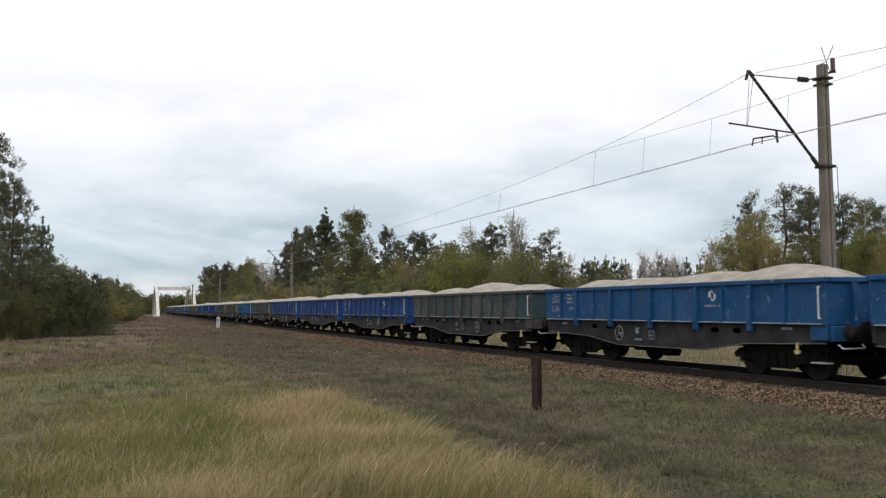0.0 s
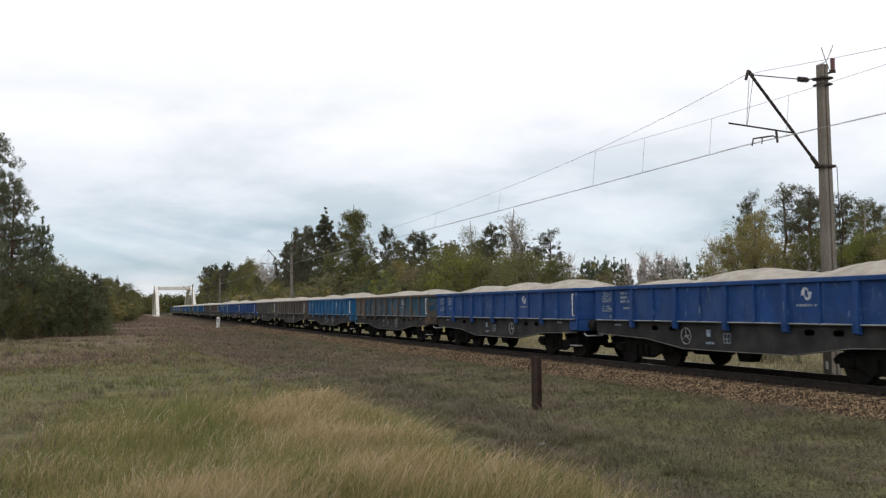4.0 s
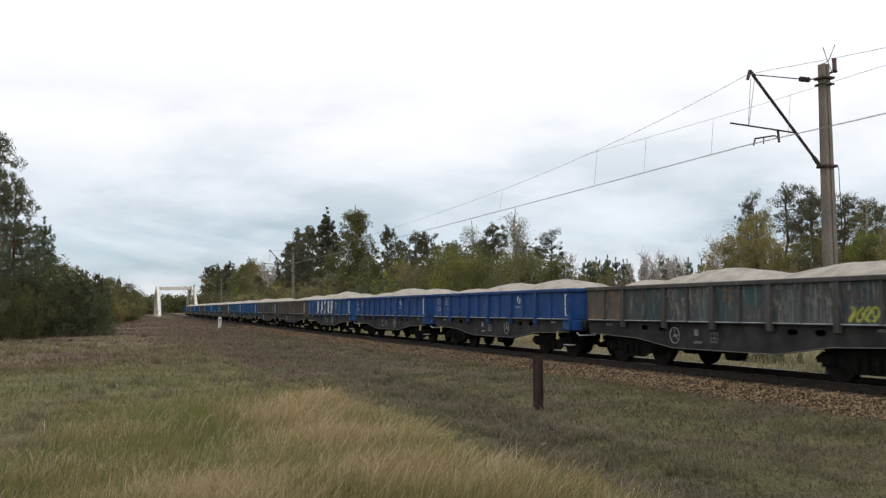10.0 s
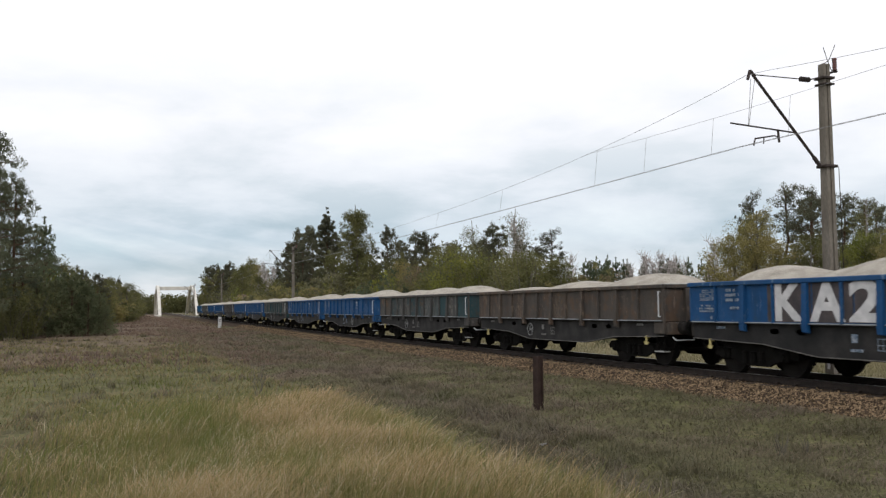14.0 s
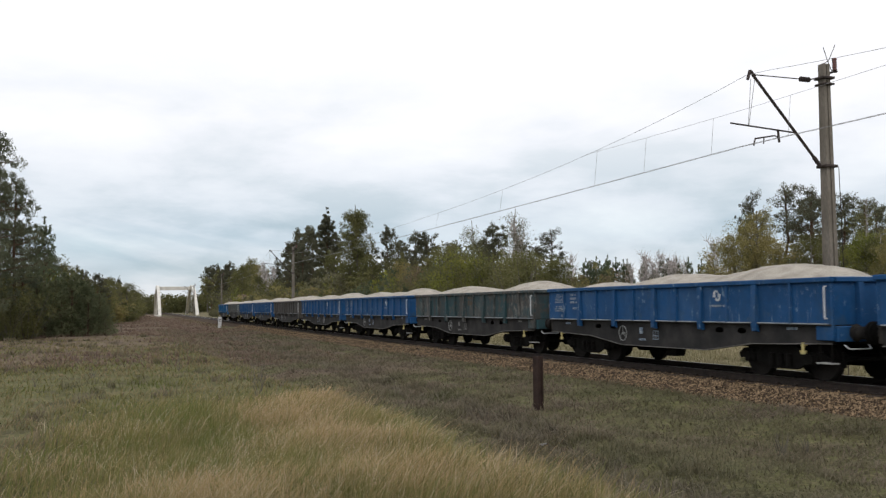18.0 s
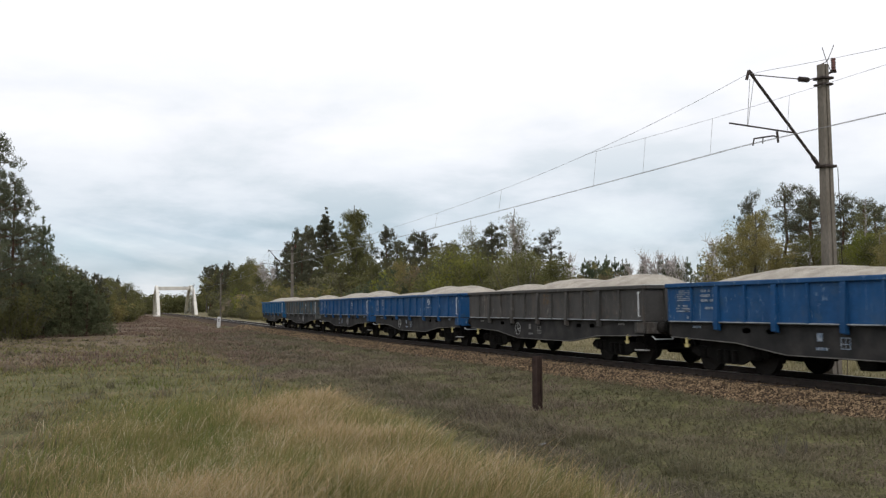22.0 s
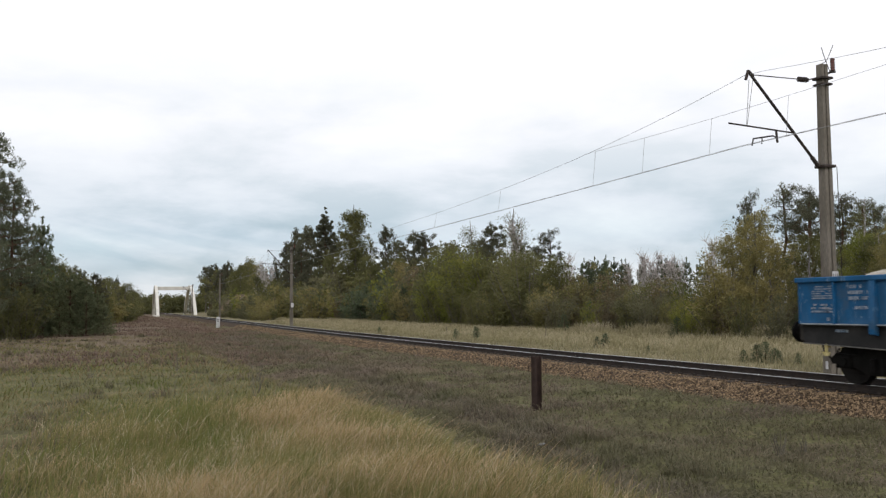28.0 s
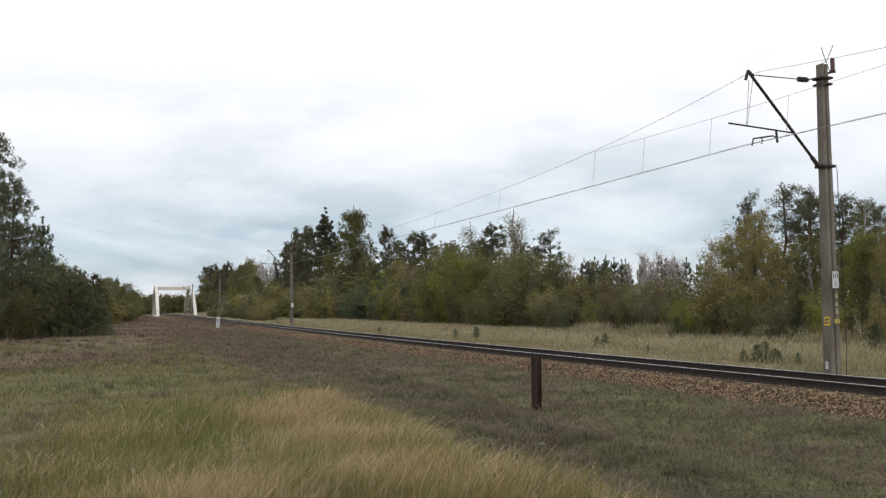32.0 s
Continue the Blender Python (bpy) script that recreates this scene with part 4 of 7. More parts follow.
def wagon(n, panel, frame_paint, label, extras=()):
    w = thing("gondola_wagon", label, "freight wagon", group="wagons of the gravel train")
    sides = (-1, 1)
    part("floor", cached("floor", M_SOLEBAR, make_floor), None, w)
    part("top_rim", cached("top_rim", frame_paint, make_rim), None, w)
    bays = sorted(POSTS + THIN + (-HALF + 0.02, HALF - 0.02))
    for side in sides:
        near = side < 0
        if near:
            for a, b in zip(bays, bays[1:]):
                key = "side_panel%.1f" % a
                skin_paint = M_RUSTY if "rusted" in extras and a > 3.9 else panel
                part("side_panel", cached(key, skin_paint, make_side_panel(-WIDE, -WIDE + 0.03, a, b)), None, w)
        else:
            part("side_wall", cached("far_side", panel, make_side_panel(WIDE, WIDE - 0.03, bays[0], bays[-1])), None, w)
        for y in POSTS:
            part("side_post", cached("side_post%d" % side, frame_paint, make_post(side)), None, w, at=pose(0, y, 0))
        if near:
            for y in THIN:
                part("side_rib", cached("side_rib", frame_paint, make_thin(side)), None, w, at=pose(0, y, 0))
        if near:
            stops = sorted(POSTS + (-HALF + 0.02, HALF - 0.02))
            for a, b in zip(stops, stops[1:]):
                part("sill_edge", cached("sill_edge%.2f" % a, M_EDGE, make_sill_edge(a + 0.08, b - 0.08)), None, w, "pale worn lower edge of the side")
            part("flange_edge", cached("flange_edge", M_FLANGE, make_flange_edge), None, w, "dusty pale lip along the sole bar")
        part("sole_bar", cached("sole_bar%d" % side, M_SOLEBAR, make_solebar(side)), None, w, "dusty dark fish-bellied steel sole bar")
        for e in sides:
            part("corner_post", cached("corner%d%d" % (e, side), frame_paint, make_corner(e, side)), None, w)
            b = part("buffer", cached("buffer%d" % e, M_CHASSIS, make_buffer_case(e), True), None, w, at=pose(side * 0.875, 0, 1.04))
            part("buffer_head", cached("buffer_head%d" % e, M_BOGIE, make_buffer_head(e)), None, b, "greasy round steel buffer head")
    for e in sides:
        part("end_wall", cached("end%d" % e, panel, make_end(e)), None, w)
        part("headstock", cached("headstock%d" % e, frame_paint if e < 0 else M_CHASSIS, make_headstock(e)), None, w)
        part("coupling", cached("coupling%d" % e, M_BOGIE, make_hook(e)), None, w)
        for x in (-0.28, 0.30):
            part("brake_hose", cached("hose%d%.1f" % (e, x), M_BOGIE, make_hose(e, x)), None, w)
        part("brake_lever", cached("lever", M_LEVER, make_lever(-1)), None, w, "small yellow lever under the sole bar", at=pose(0, 5.47 if e > 0 else -5.27, 0))
        bg = part("bogie", cached("bogie", M_BOGIE, make_bogie), None, w, "black cast bogie frame", at=pose(0, e * 4.25, 0))
        for y in (-1.0, 1.0):
            ws = part("wheelset", cached("wheelset", M_WHEEL, make_wheelset), None, bg, at=pose(0, y, 0.46))
            bogie_wheelsets.append((ws, y))
            for side in sides:
                part("axle_box", cached("axle_box%d" % side, M_BOGIE, make_axle_box(side)), None, bg, at=pose(0, y, 0))
    st = part("step", cached("step", M_TREAD, make_step(-1)), None, w, "pale worn footstep", at=pose(0, -5.86, 0))
    part("hanger", cached("hanger", M_BOGIE, make_hanger(-1)), None, st)
    part("grab_rail", cached("grab", M_GRIP, make_grab(-1)), None, w, "white painted grab rail", at=pose(0, -6.03, 0))
    part("rim_mark", cached("rim_mark", M_GRIP, make_rim_mark), None, w, "white painted mark along the rim")
    part("shunter_grip", cached("grip", M_GRIP, make_shunter_grip(-1)), None, w)
    part("brake_gear", cached("brake_gear", M_BOGIE, make_brake_gear), None, w)
    wheel_y = 1.74 if n in (0, 3, 8, 12, 13, 15, 16, 17, 19, 20) else -1.45
    part("handwheel", cached("handwheel", M_HANDWHEEL, make_handwheel), None, w, "white three-spoked hand brake wheel", at=pose(-1.42, wheel_y, 0.86))
    skin = -WIDE - 0.006
    if "text" in extras:
        part("stencil", cached("capacity_table", M_CHALK, make_bars(STENCILS["capacity_table"])), None, w, "worn white stencilled capacity table", at=pose(skin, 5.15, 1.42))
        part("stencil", cached("number_lines", M_CHALK, make_bars(STENCILS["number_lines"])), None, w, "white stencilled lines, too worn to read", at=pose(skin, 5.2, 1.44))
        part("stencil", cached("inspection_lines", M_CHALK, make_bars(STENCILS["inspection_lines"])), None, w, "white stencilled inspection lines", at=pose(skin, 4.25, 1.50))
    if "logo" in extras:
        part("operator_logo", cached("logo", M_LOGO, make_logo), None, w, "white two-comma emblem", at=Matrix.Translation((skin, -2.48, 1.84)) @ Matrix.Diagonal((1, 0.8, 0.8, 1)))
        part("stencil", cached("operator_line", M_CHALK, make_bars(STENCILS["operator_line"])), None, w, "white lettering line under the emblem", at=pose(skin, -2.78, 1.56))
    if "tag" in extras:
        for k, (a, b) in enumerate(((3.35, 2.02), (1.98, 0.88), (0.84, -0.16), (-0.20, -2.02))):
            bm = bmesh.new()
            edge = [(a + (b - a) * i / 9, SILL + 0.90 + 0.035 * math.sin(i * 1.9 + k * 2)) for i in range(10)]
            prism(bm, [(a, SILL + 0.03)] + edge + [(b, SILL + 0.03)], -WIDE - 0.004, -WIDE - 0.0005, "y")
            part("graffiti_backing", bm, M_BACKING, w, "dull brown sprayed ground behind the letters")
        for sign, y, wide, flip in TAG:
            part("graffiti_letter", letter_mesh(sign, wide, flip), None, w, "large white spray-painted graffiti letter", at=Matrix(((0, 0, -1, skin - 0.004), (-1, 0, 0, y), (0, 1, 0, SILL + 0.05), (0, 0, 0, 1))))
    if "scrawl" in extras:
        for k, y in enumerate((-4.22, -4.42, -4.62, -4.82)):
            part("graffiti_letter", cached("scrawl%d" % k, M_LIME, make_scrawl(k)), None, w, "lime green spray-painted scrawl", at=pose(skin, y, 1.42))
    if "patch" in extras:
        part("overspray", cached("patch", M_RUSTPATCH, make_patch), None, w, "rusty patch over old writing", at=pose(skin, -0.55, 1.84))
    solskin = -1.344
    for key, y, z in (("solebar_marks", -5.2, 1.06), ("solebar_grid", 0.1, 0.72), ("solebar_plate", 0.85, 0.86), ("solebar_marks", 4.8, 1.04), ("solebar_marks", 0.62, 0.66)):
        part("stencil", cached(key, M_CHALK if "clean" in extras else M_FAINT, make_bars(STENCILS[key])), None, w, at=pose(solskin, y, z))
    for o in w.children:
        if o.name.split(".")[0] in ("stencil", "overspray"):
            o["kind"] = "stuff"
    wagons.append((n, w))
    return w


def make_patch():
    bm = bmesh.new()
    for i in range(9):
        y, z = 0.28 * math.sin(i * 2.1), 0.13 * math.sin(i * 3.7 + 1)
        vs = [bm.verts.new((-0.001 - 0.0004 * i, y + 0.10 * math.cos(a) * (1 + 0.35 * math.sin(3 * a + i)), z + 0.055 * math.sin(a) * (1 + 0.3 * math.cos(2 * a - i)))) for a in [2 * math.pi * k / 10 for k in range(10)]]
        bm.faces.new(vs[::-1])
    return bm


M_FAINT = material("stencil_faint", ((0.11, 0.105, 0.10), (0.2, 0.195, 0.19)), rough=0.85, scale=14, fine=0.3, fine_scale=40)


HEAPS = {  # by wagon: where each tipped heap peaks along the wagon, its rise over the rim, and its reach
    0: ((4.6, 0.20, 1.6), (2.4, 0.20, 2.6), (-1.0, 0.25, 2.8), (-3.7, 0.34, 1.7)),
    1: ((4.3, 0.22, 1.3), (0.0, 0.36, 2.7), (-3.3, 0.21, 1.8)),
    2: ((3.4, 0.20, 2.2), (-0.3, 0.20, 2.4), (-3.4, 0.26, 2.0)),
    3: ((4.2, 0.12, 1.4), (0.7, 0.28, 2.2), (-3.7, 0.30, 2.3)),
    5: ((5.0, 0.13, 1.2), (0.9, 0.23, 2.8), (-3.4, 0.22, 2.2)),
    6: ((3.9, 0.25, 1.9), (0.8, 0.16, 2.2), (-1.3, 0.28, 2.0), (-3.2, 0.30, 2.0)),
    7: ((3.0, 0.28, 2.9), (-3.5, 0.21, 2.1)),
    8: ((5.0, 0.15, 1.1), (1.3, 0.33, 2.6), (-3.4, 0.29, 2.5)),
    9: ((4.6, 0.15, 1.4), (0.6, 0.28, 2.6), (-3.2, 0.31, 2.5)),
    10: ((4.2, 0.20, 1.6), (0.2, 0.35, 3.0), (-3.6, 0.26, 2.4)),
    11: ((4.3, 0.31, 1.7), (0.1, 0.43, 2.5), (-4.0, 0.23, 1.6)),
    12: ((4.2, 0.10, 2.0), (0.3, 0.21, 2.2), (-3.8, 0.31, 2.3)),
    14: ((3.8, 0.26, 2.0), (0.2, 0.18, 2.0), (-3.8, 0.36, 2.2)),
    15: ((4.8, 0.12, 1.6), (0.6, 0.25, 2.4), (-3.4, 0.34, 2.5)),
    16: ((2.8, 0.26, 3.1), (-3.8, 0.31, 2.0)),
    17: ((2.8, 0.26, 2.0), (-0.4, 0.20, 2.4), (-4.2, 0.31, 1.6)),
    18: ((2.4, 0.26, 3.1), (-3.7, 0.31, 2.3)),
    19: ((3.8, 0.20, 2.0), (0.0, 0.31, 2.6), (-3.8, 0.33, 2.3)),
    20: ((3.4, 0.13, 2.0), (-1.4, 0.33, 2.6), (-3.9, 0.30, 1.9)),
    21: ((1.0, 0.28, 3.6), (-3.7, 0.34, 2.2)),
    22: ((3.4, 0.21, 2.6), (-3.4, 0.27, 2.4)),
    23: ((2.4, 0.31, 3.0), (-0.6, 0.29, 2.8), (-3.6, 0.30, 2.2)),
}


def load_mesh(n):
    """A row of tipped gravel heaps, flattened along the rim and falling away to the end walls."""
    heaps = HEAPS.get(n, ((3.6, 0.24, 2.0), (0.0, 0.28, 2.3), (-3.6, 0.28, 2.1)))
    nx, ny = 12, 100
    verts, faces = [], []
    for j in range(ny + 1):
        y = -6.08 + 12.16 * j / ny
        end = min(1.0, max(0.0, (6.08 - abs(y)) / 1.2))
        rise = sum((top + 0.05) ** 6 * math.exp(-6 * 1.1 * ((y - c) / reach) ** 2) for c, top, reach in heaps) ** (1 / 6)
        for i in range(nx + 1):
            x = -1.365 + 2.73 * i / nx
            across = max(0.0, 1 - (abs(x) / 1.37) ** 1.9)
            low = RIM - 0.46 + 0.32 * end ** 0.8
            z = low + (0.14 + rise) * across * end ** 0.5 - 0.02 * (1 - across)
            z += 0.030 * noise.noise((x * 1.6, y * 1.6, n)) * across + 0.018 * noise.noise((x * 4.5, y * 4.5, n)) + 0.009 * noise.noise((x * 13, y * 13, n))
            verts.append((x, y, z))
    m = nx + 1
    for j in range(ny):
        for i in range(nx):
            faces.append((j * m + i, j * m + i + 1, (j + 1) * m + i + 1, (j + 1) * m + i))
    me = soup("gravel_load", verts, faces, M_GRAVEL)
    me.shade_smooth()
    return me


KINDS = {
    "blue": (M_BLUE, M_BLUE, "mid-blue painted steel gondola wagon, lightly scuffed, heaped with gravel", ("text", "logo", "clean")),
    "navy": (M_NAVY, M_NAVY, "deep blue painted steel gondola wagon heaped with gravel", ("text", "logo", "clean")),
    "light": (M_BRIGHT, M_BRIGHT, "light blue steel gondola wagon with a faded finish", ("text", "logo", "clean")),
    "tealmix": (M_TEALMIX, M_BROWN, "gondola wagon with teal panels between rusty brown posts", ("logo",)),
    "teal": (M_TEAL, M_TEAL, "faded dark teal gondola wagon stained with rust and dust", ("patch",)),
    "tealgrey": (M_TEAL, M_GREY, "worn gondola wagon of teal panels and grey dusty posts", ("patch",)),
    "grey": (M_GREY, M_GREY, "dull grey-brown gondola wagon with worn paint", ("patch",)),
    "brown": (M_BROWN, M_BROWN, "rust-brown weathered gondola wagon", ("patch",)),
    "tan": (M_TEALMIX, M_TAN, "gondola wagon of teal panels with dusty grey-brown posts", ("logo",)),
}
ORDER = ("blue", "blue", "tealgrey", "navy", "navy", "navy", "tealmix", "light", "brown", "tealgrey", "navy", "navy", "blue",
         "brown", "tealgrey", "blue", "blue", "teal", "blue", "blue", "grey", "blue", "blue", "tan", "light")
loads = []
for i, kind in enumerate(ORDER):
    n = i - 1
    panel, frame_paint, label, extras = KINDS[kind]
    if n == 11:
        label, extras = "mid-blue gondola wagon with large white graffiti on its side", extras + ("tag",)
    if n in (5, 7, 8, 13):
        extras = extras + ("rusted",)
    if n == 8:
        label, extras = "worn teal and grey gondola wagon with a lime green scrawl", extras + ("scrawl",)
    w = wagon(n, panel, frame_paint, label, extras)
    ld = new("gravel_load", load_mesh(n))
    tagged(ld, "heaped load of pale grey-beige crushed gravel", "gravel", group="gravel loads", kind="stuff")
    loads.append((n, ld))


# ---- things beside the line ----
def i_post():
    """A length of old rolled section set upright."""
    p = thing("steel_post", "rusty dark brown steel post standing in the grass", "post", pose(-6.33, 18.38, -0.60, 0, 0.4, 20))
    bm = bmesh.new()
    box(bm, -0.085, 0.085, -0.012, 0.012, -0.3, 1.17)
    part("web", bm, M_POST, p)
    for x in (-0.085, 0.073):
        part("flange", boxed(x, x + 0.014, -0.075, 0.075, -0.3, 1.168, 0.003), M_POST, p)
    return p


i_post()


def marker_post():
    m = thing("marker_post", "white concrete kilometre marker post beside the track", "marker", Matrix.Translation(tp(108.5, -3.6, -0.55)) @ pose(0, 0, 0, 0, 2.5, -20))
    bm = bmesh.new()
    prism(bm, [(-0.19, -0.3), (0.19, -0.3), (0.17, 1.25), (-0.17, 1.25)], -0.09, 0.09)
    part("shaft", bm, M_WHITE, m)
    bm = bmesh.new()
    for z in (0.72, 0.90):
        box(bm, -0.10, 0.09, -0.097, -0.091, z, z + 0.12)
    part("plate_bars", bm, M_INK, m, "dark bars in place of numerals")["kind"] = "stuff"
    return m


marker_post()


def arch_bridge():
    br = thing("arch_bridge", "white steel tied-arch railway bridge in the distance", "bridge")
    a0, a1, half = 284.0, 342.0, 5.25

    def crown(u):
        return -0.7 + 9.2 * (1 - u * u)
    for side in (-1, 1):
        bm = bmesh.new()
        rings = []
        for i in range(29):
            u = -1 + 2 * i / 28
            s = (a0 + a1) / 2 + u * (a1 - a0) / 2
            slope = -2 * 9.2 * u / ((a1 - a0) / 2)
            n = Vector((slope, 1)).normalized() * 0.55
            off = side * half
            ring = []
            for w, k in ((-0.42, 1), (0.42, 1), (0.42, -1), (-0.42, -1)):
                c = tp(s - n.x * k, off + w, crown(u) + n.y * k)
                ring.append(bm.verts.new(c))
            rings.append(ring)
        for a, b in zip(rings, rings[1:]):
            for i in range(4):
                bm.faces.new((a[i], a[(i + 1) % 4], b[(i + 1) % 4], b[i]))
        bm.faces.new(rings[0])
        bm.faces.new(rings[-1])
        bmesh.ops.recalc_face_normals(bm, faces=bm.faces)
        part("arch", bm, M_BRIDGE, br, "white painted steel arch")
        for i in range(1, 8):
            u = -1 + 2 * i / 8
            s = (a0 + a1) / 2 + u * (a1 - a0) / 2
            part("hanger", rod(bmesh.new(), tp(s, side * half, -0.6), tp(s, side * half, crown(u)), 0.045, 6), M_BRIDGE, br)
        bm = sweep(bmesh.new(), [(side * half - 0.35, -1.5), (side * half + 0.35, -1.5), (side * half + 0.35, -0.35), (side * half - 0.35, -0.35)], a0 - 1, a1 + 1, 4)
        part("tie_girder", bm, M_BRIDGE, br)
        bm = bmesh.new()
        for k in range(9):
            s = a0 + (a1 - a0) * k / 8
            rod(bm, tp(s, side * 4.4, -0.4), tp(s, side * 4.4, 0.7), 0.03, 5)
        for z in (0.2, 0.68):
            rod(bm, tp(a0, side * 4.4, z), tp(a1, side * 4.4, z), 0.03, 5)
        part("railing", bm, M_IRON, br, "dark iron hand railing")
    s = (a0 + a1) / 2 - 1.5
    x, y, a = axis(s)
    part("cross_beam", boxed(-half + 0.43, half - 0.43, -0.5, 0.5, 7.55, 8.65, 0.05), M_BRIDGE, br, "white cross beam joining the arches", at=Matrix.Translation((x, y, 0)) @ Matrix.Rotation(-a, 4, "Z"))
    bm = sweep(bmesh.new(), [(-half + 0.36, -1.2), (half - 0.36, -1.2), (half - 0.36, -0.63), (-half + 0.36, -0.63)], a0 - 1, a1 + 1, 6)
    part("deck", bm, M_CONCRETE, br)


arch_bridge()

# ---- plants ----
M_BARK_PINE = material("pine_bark", ((0.06, 0.04, 0.03), (0.12, 0.075, 0.05)), rough=0.95, scale=4, bump=0.5, fine=0.3, spec=0.1, stretch=(1, 1, 0.3))
M_BARK_GREY = material("grey_bark", ((0.09, 0.08, 0.065), (0.17, 0.155, 0.13)), rough=0.95, scale=4, bump=0.4, fine=0.3, spec=0.1, stretch=(1, 1, 0.3))
M_BARK_BIRCH = material("birch_bark", ((0.16, 0.145, 0.13), (0.34, 0.32, 0.30)), rough=0.85, scale=5, fine=0.3, spec=0.15, stretch=(1, 1, 2))
M_PINE = foliage("pine_needles", ((0.068, 0.071, 0.048), (0.105, 0.108, 0.070), (0.148, 0.148, 0.090)))
M_YPINE = foliage("young_pine_needles", ((0.062, 0.082, 0.048), (0.094, 0.118, 0.068), (0.136, 0.160, 0.086)))
M_OLIVE = foliage("olive_leaves", ((0.093, 0.098, 0.042), (0.144, 0.143, 0.058), (0.192, 0.178, 0.071)))
M_AUTUMN = foliage("autumn_leaves", ((0.165, 0.158, 0.064), (0.240, 0.212, 0.084), (0.310, 0.256, 0.102)))
M_YELLOW_LEAF = foliage("yellowing_leaves", ((0.120, 0.140, 0.036), (0.190, 0.205, 0.046), (0.27, 0.265, 0.060)))
M_DULL = foliage("dull_brush_leaves", ((0.098, 0.102, 0.058), (0.146, 0.142, 0.078), (0.192, 0.178, 0.100)))
M_THICKET = foliage("thicket_needles", ((0.105, 0.122, 0.068), (0.155, 0.172, 0.094), (0.210, 0.222, 0.118)))
M_EDGEPINE = foliage("edge_pine_needles", ((0.078, 0.088, 0.056), (0.118, 0.130, 0.080), (0.165, 0.174, 0.104)))
M_RUSSET = foliage("russet_leaves", ((0.118, 0.102, 0.062), (0.170, 0.136, 0.080), (0.215, 0.166, 0.096)))
M_TWIG = material("bare_twigs", ((0.32, 0.29, 0.275), (0.56, 0.51, 0.485)), rough=0.9, scale=3, island=0.5)


def blades(rng, centres, long, wide, jitter=0.35, up=0.0, droop=0.0):
    """Small pointed leaves at the centres, turned by chance."""
    n = len(centres)
    d = rng.normal(size=(n, 3))
    d[:, 2] += up
    d /= np.linalg.norm(d, axis=1)[:, None] + 1e-9
    e = np.cross(d, rng.normal(size=(n, 3)))
    e /= np.linalg.norm(e, axis=1)[:, None] + 1e-9
    ln = long * (1 + jitter * rng.uniform(-1, 1, n))[:, None]
    wd = wide * (1 + jitter * rng.uniform(-1, 1, n))[:, None]
    v = np.empty((n, 3, 3))
    v[:, 0] = centres - d * ln * 0.5 + e * wd * 0.5
    v[:, 1] = centres - d * ln * 0.5 - e * wd * 0.5
    v[:, 2] = centres + d * ln * 0.5
    f = np.arange(n * 3).reshape(n, 3)
    return v.reshape(-1, 3), f


def clumps(rng, hubs, radii, per, flat=0.7):
    """Points gathered round hubs, denser at their shells."""
    out = []
    for h, r in zip(hubs, radii):
        k = max(6, int(per * rng.uniform(0.7, 1.3)))
        d = rng.normal(size=(k, 3))
        d /= np.linalg.norm(d, axis=1)[:, None]
        rad = r * rng.uniform(0.25, 1.0, k) ** 0.6
        c = d * rad[:, None]
        c[:, 2] *= flat
        out.append(np.asarray(h) + c)
    return np.concatenate(out)


def limb_mesh(bm, rng, a, b, r0, r1, bow=0.06, n=5, rings=3):
    a, b = Vector(a), Vector(b)
    prev = None
    for i in range(rings + 1):
        u = i / rings
        c = a.lerp(b, u) + Vector(rng.normal(size=3)) * bow * (b - a).length * math.sin(math.pi * u)
        r = r0 + (r1 - r0) * u
        d = (b - a).normalized()
        e = d.orthogonal().normalized()
        g = d.cross(e)
        ring = [bm.verts.new(c + (e * math.cos(2 * math.pi * k / n) + g * math.sin(2 * math.pi * k / n)) * r) for k in range(n)]
        if prev:
            for k in range(n):
                bm.faces.new((prev[k], prev[(k + 1) % n], ring[(k + 1) % n], ring[k]))
        prev = ring
    bm.faces.new(prev)


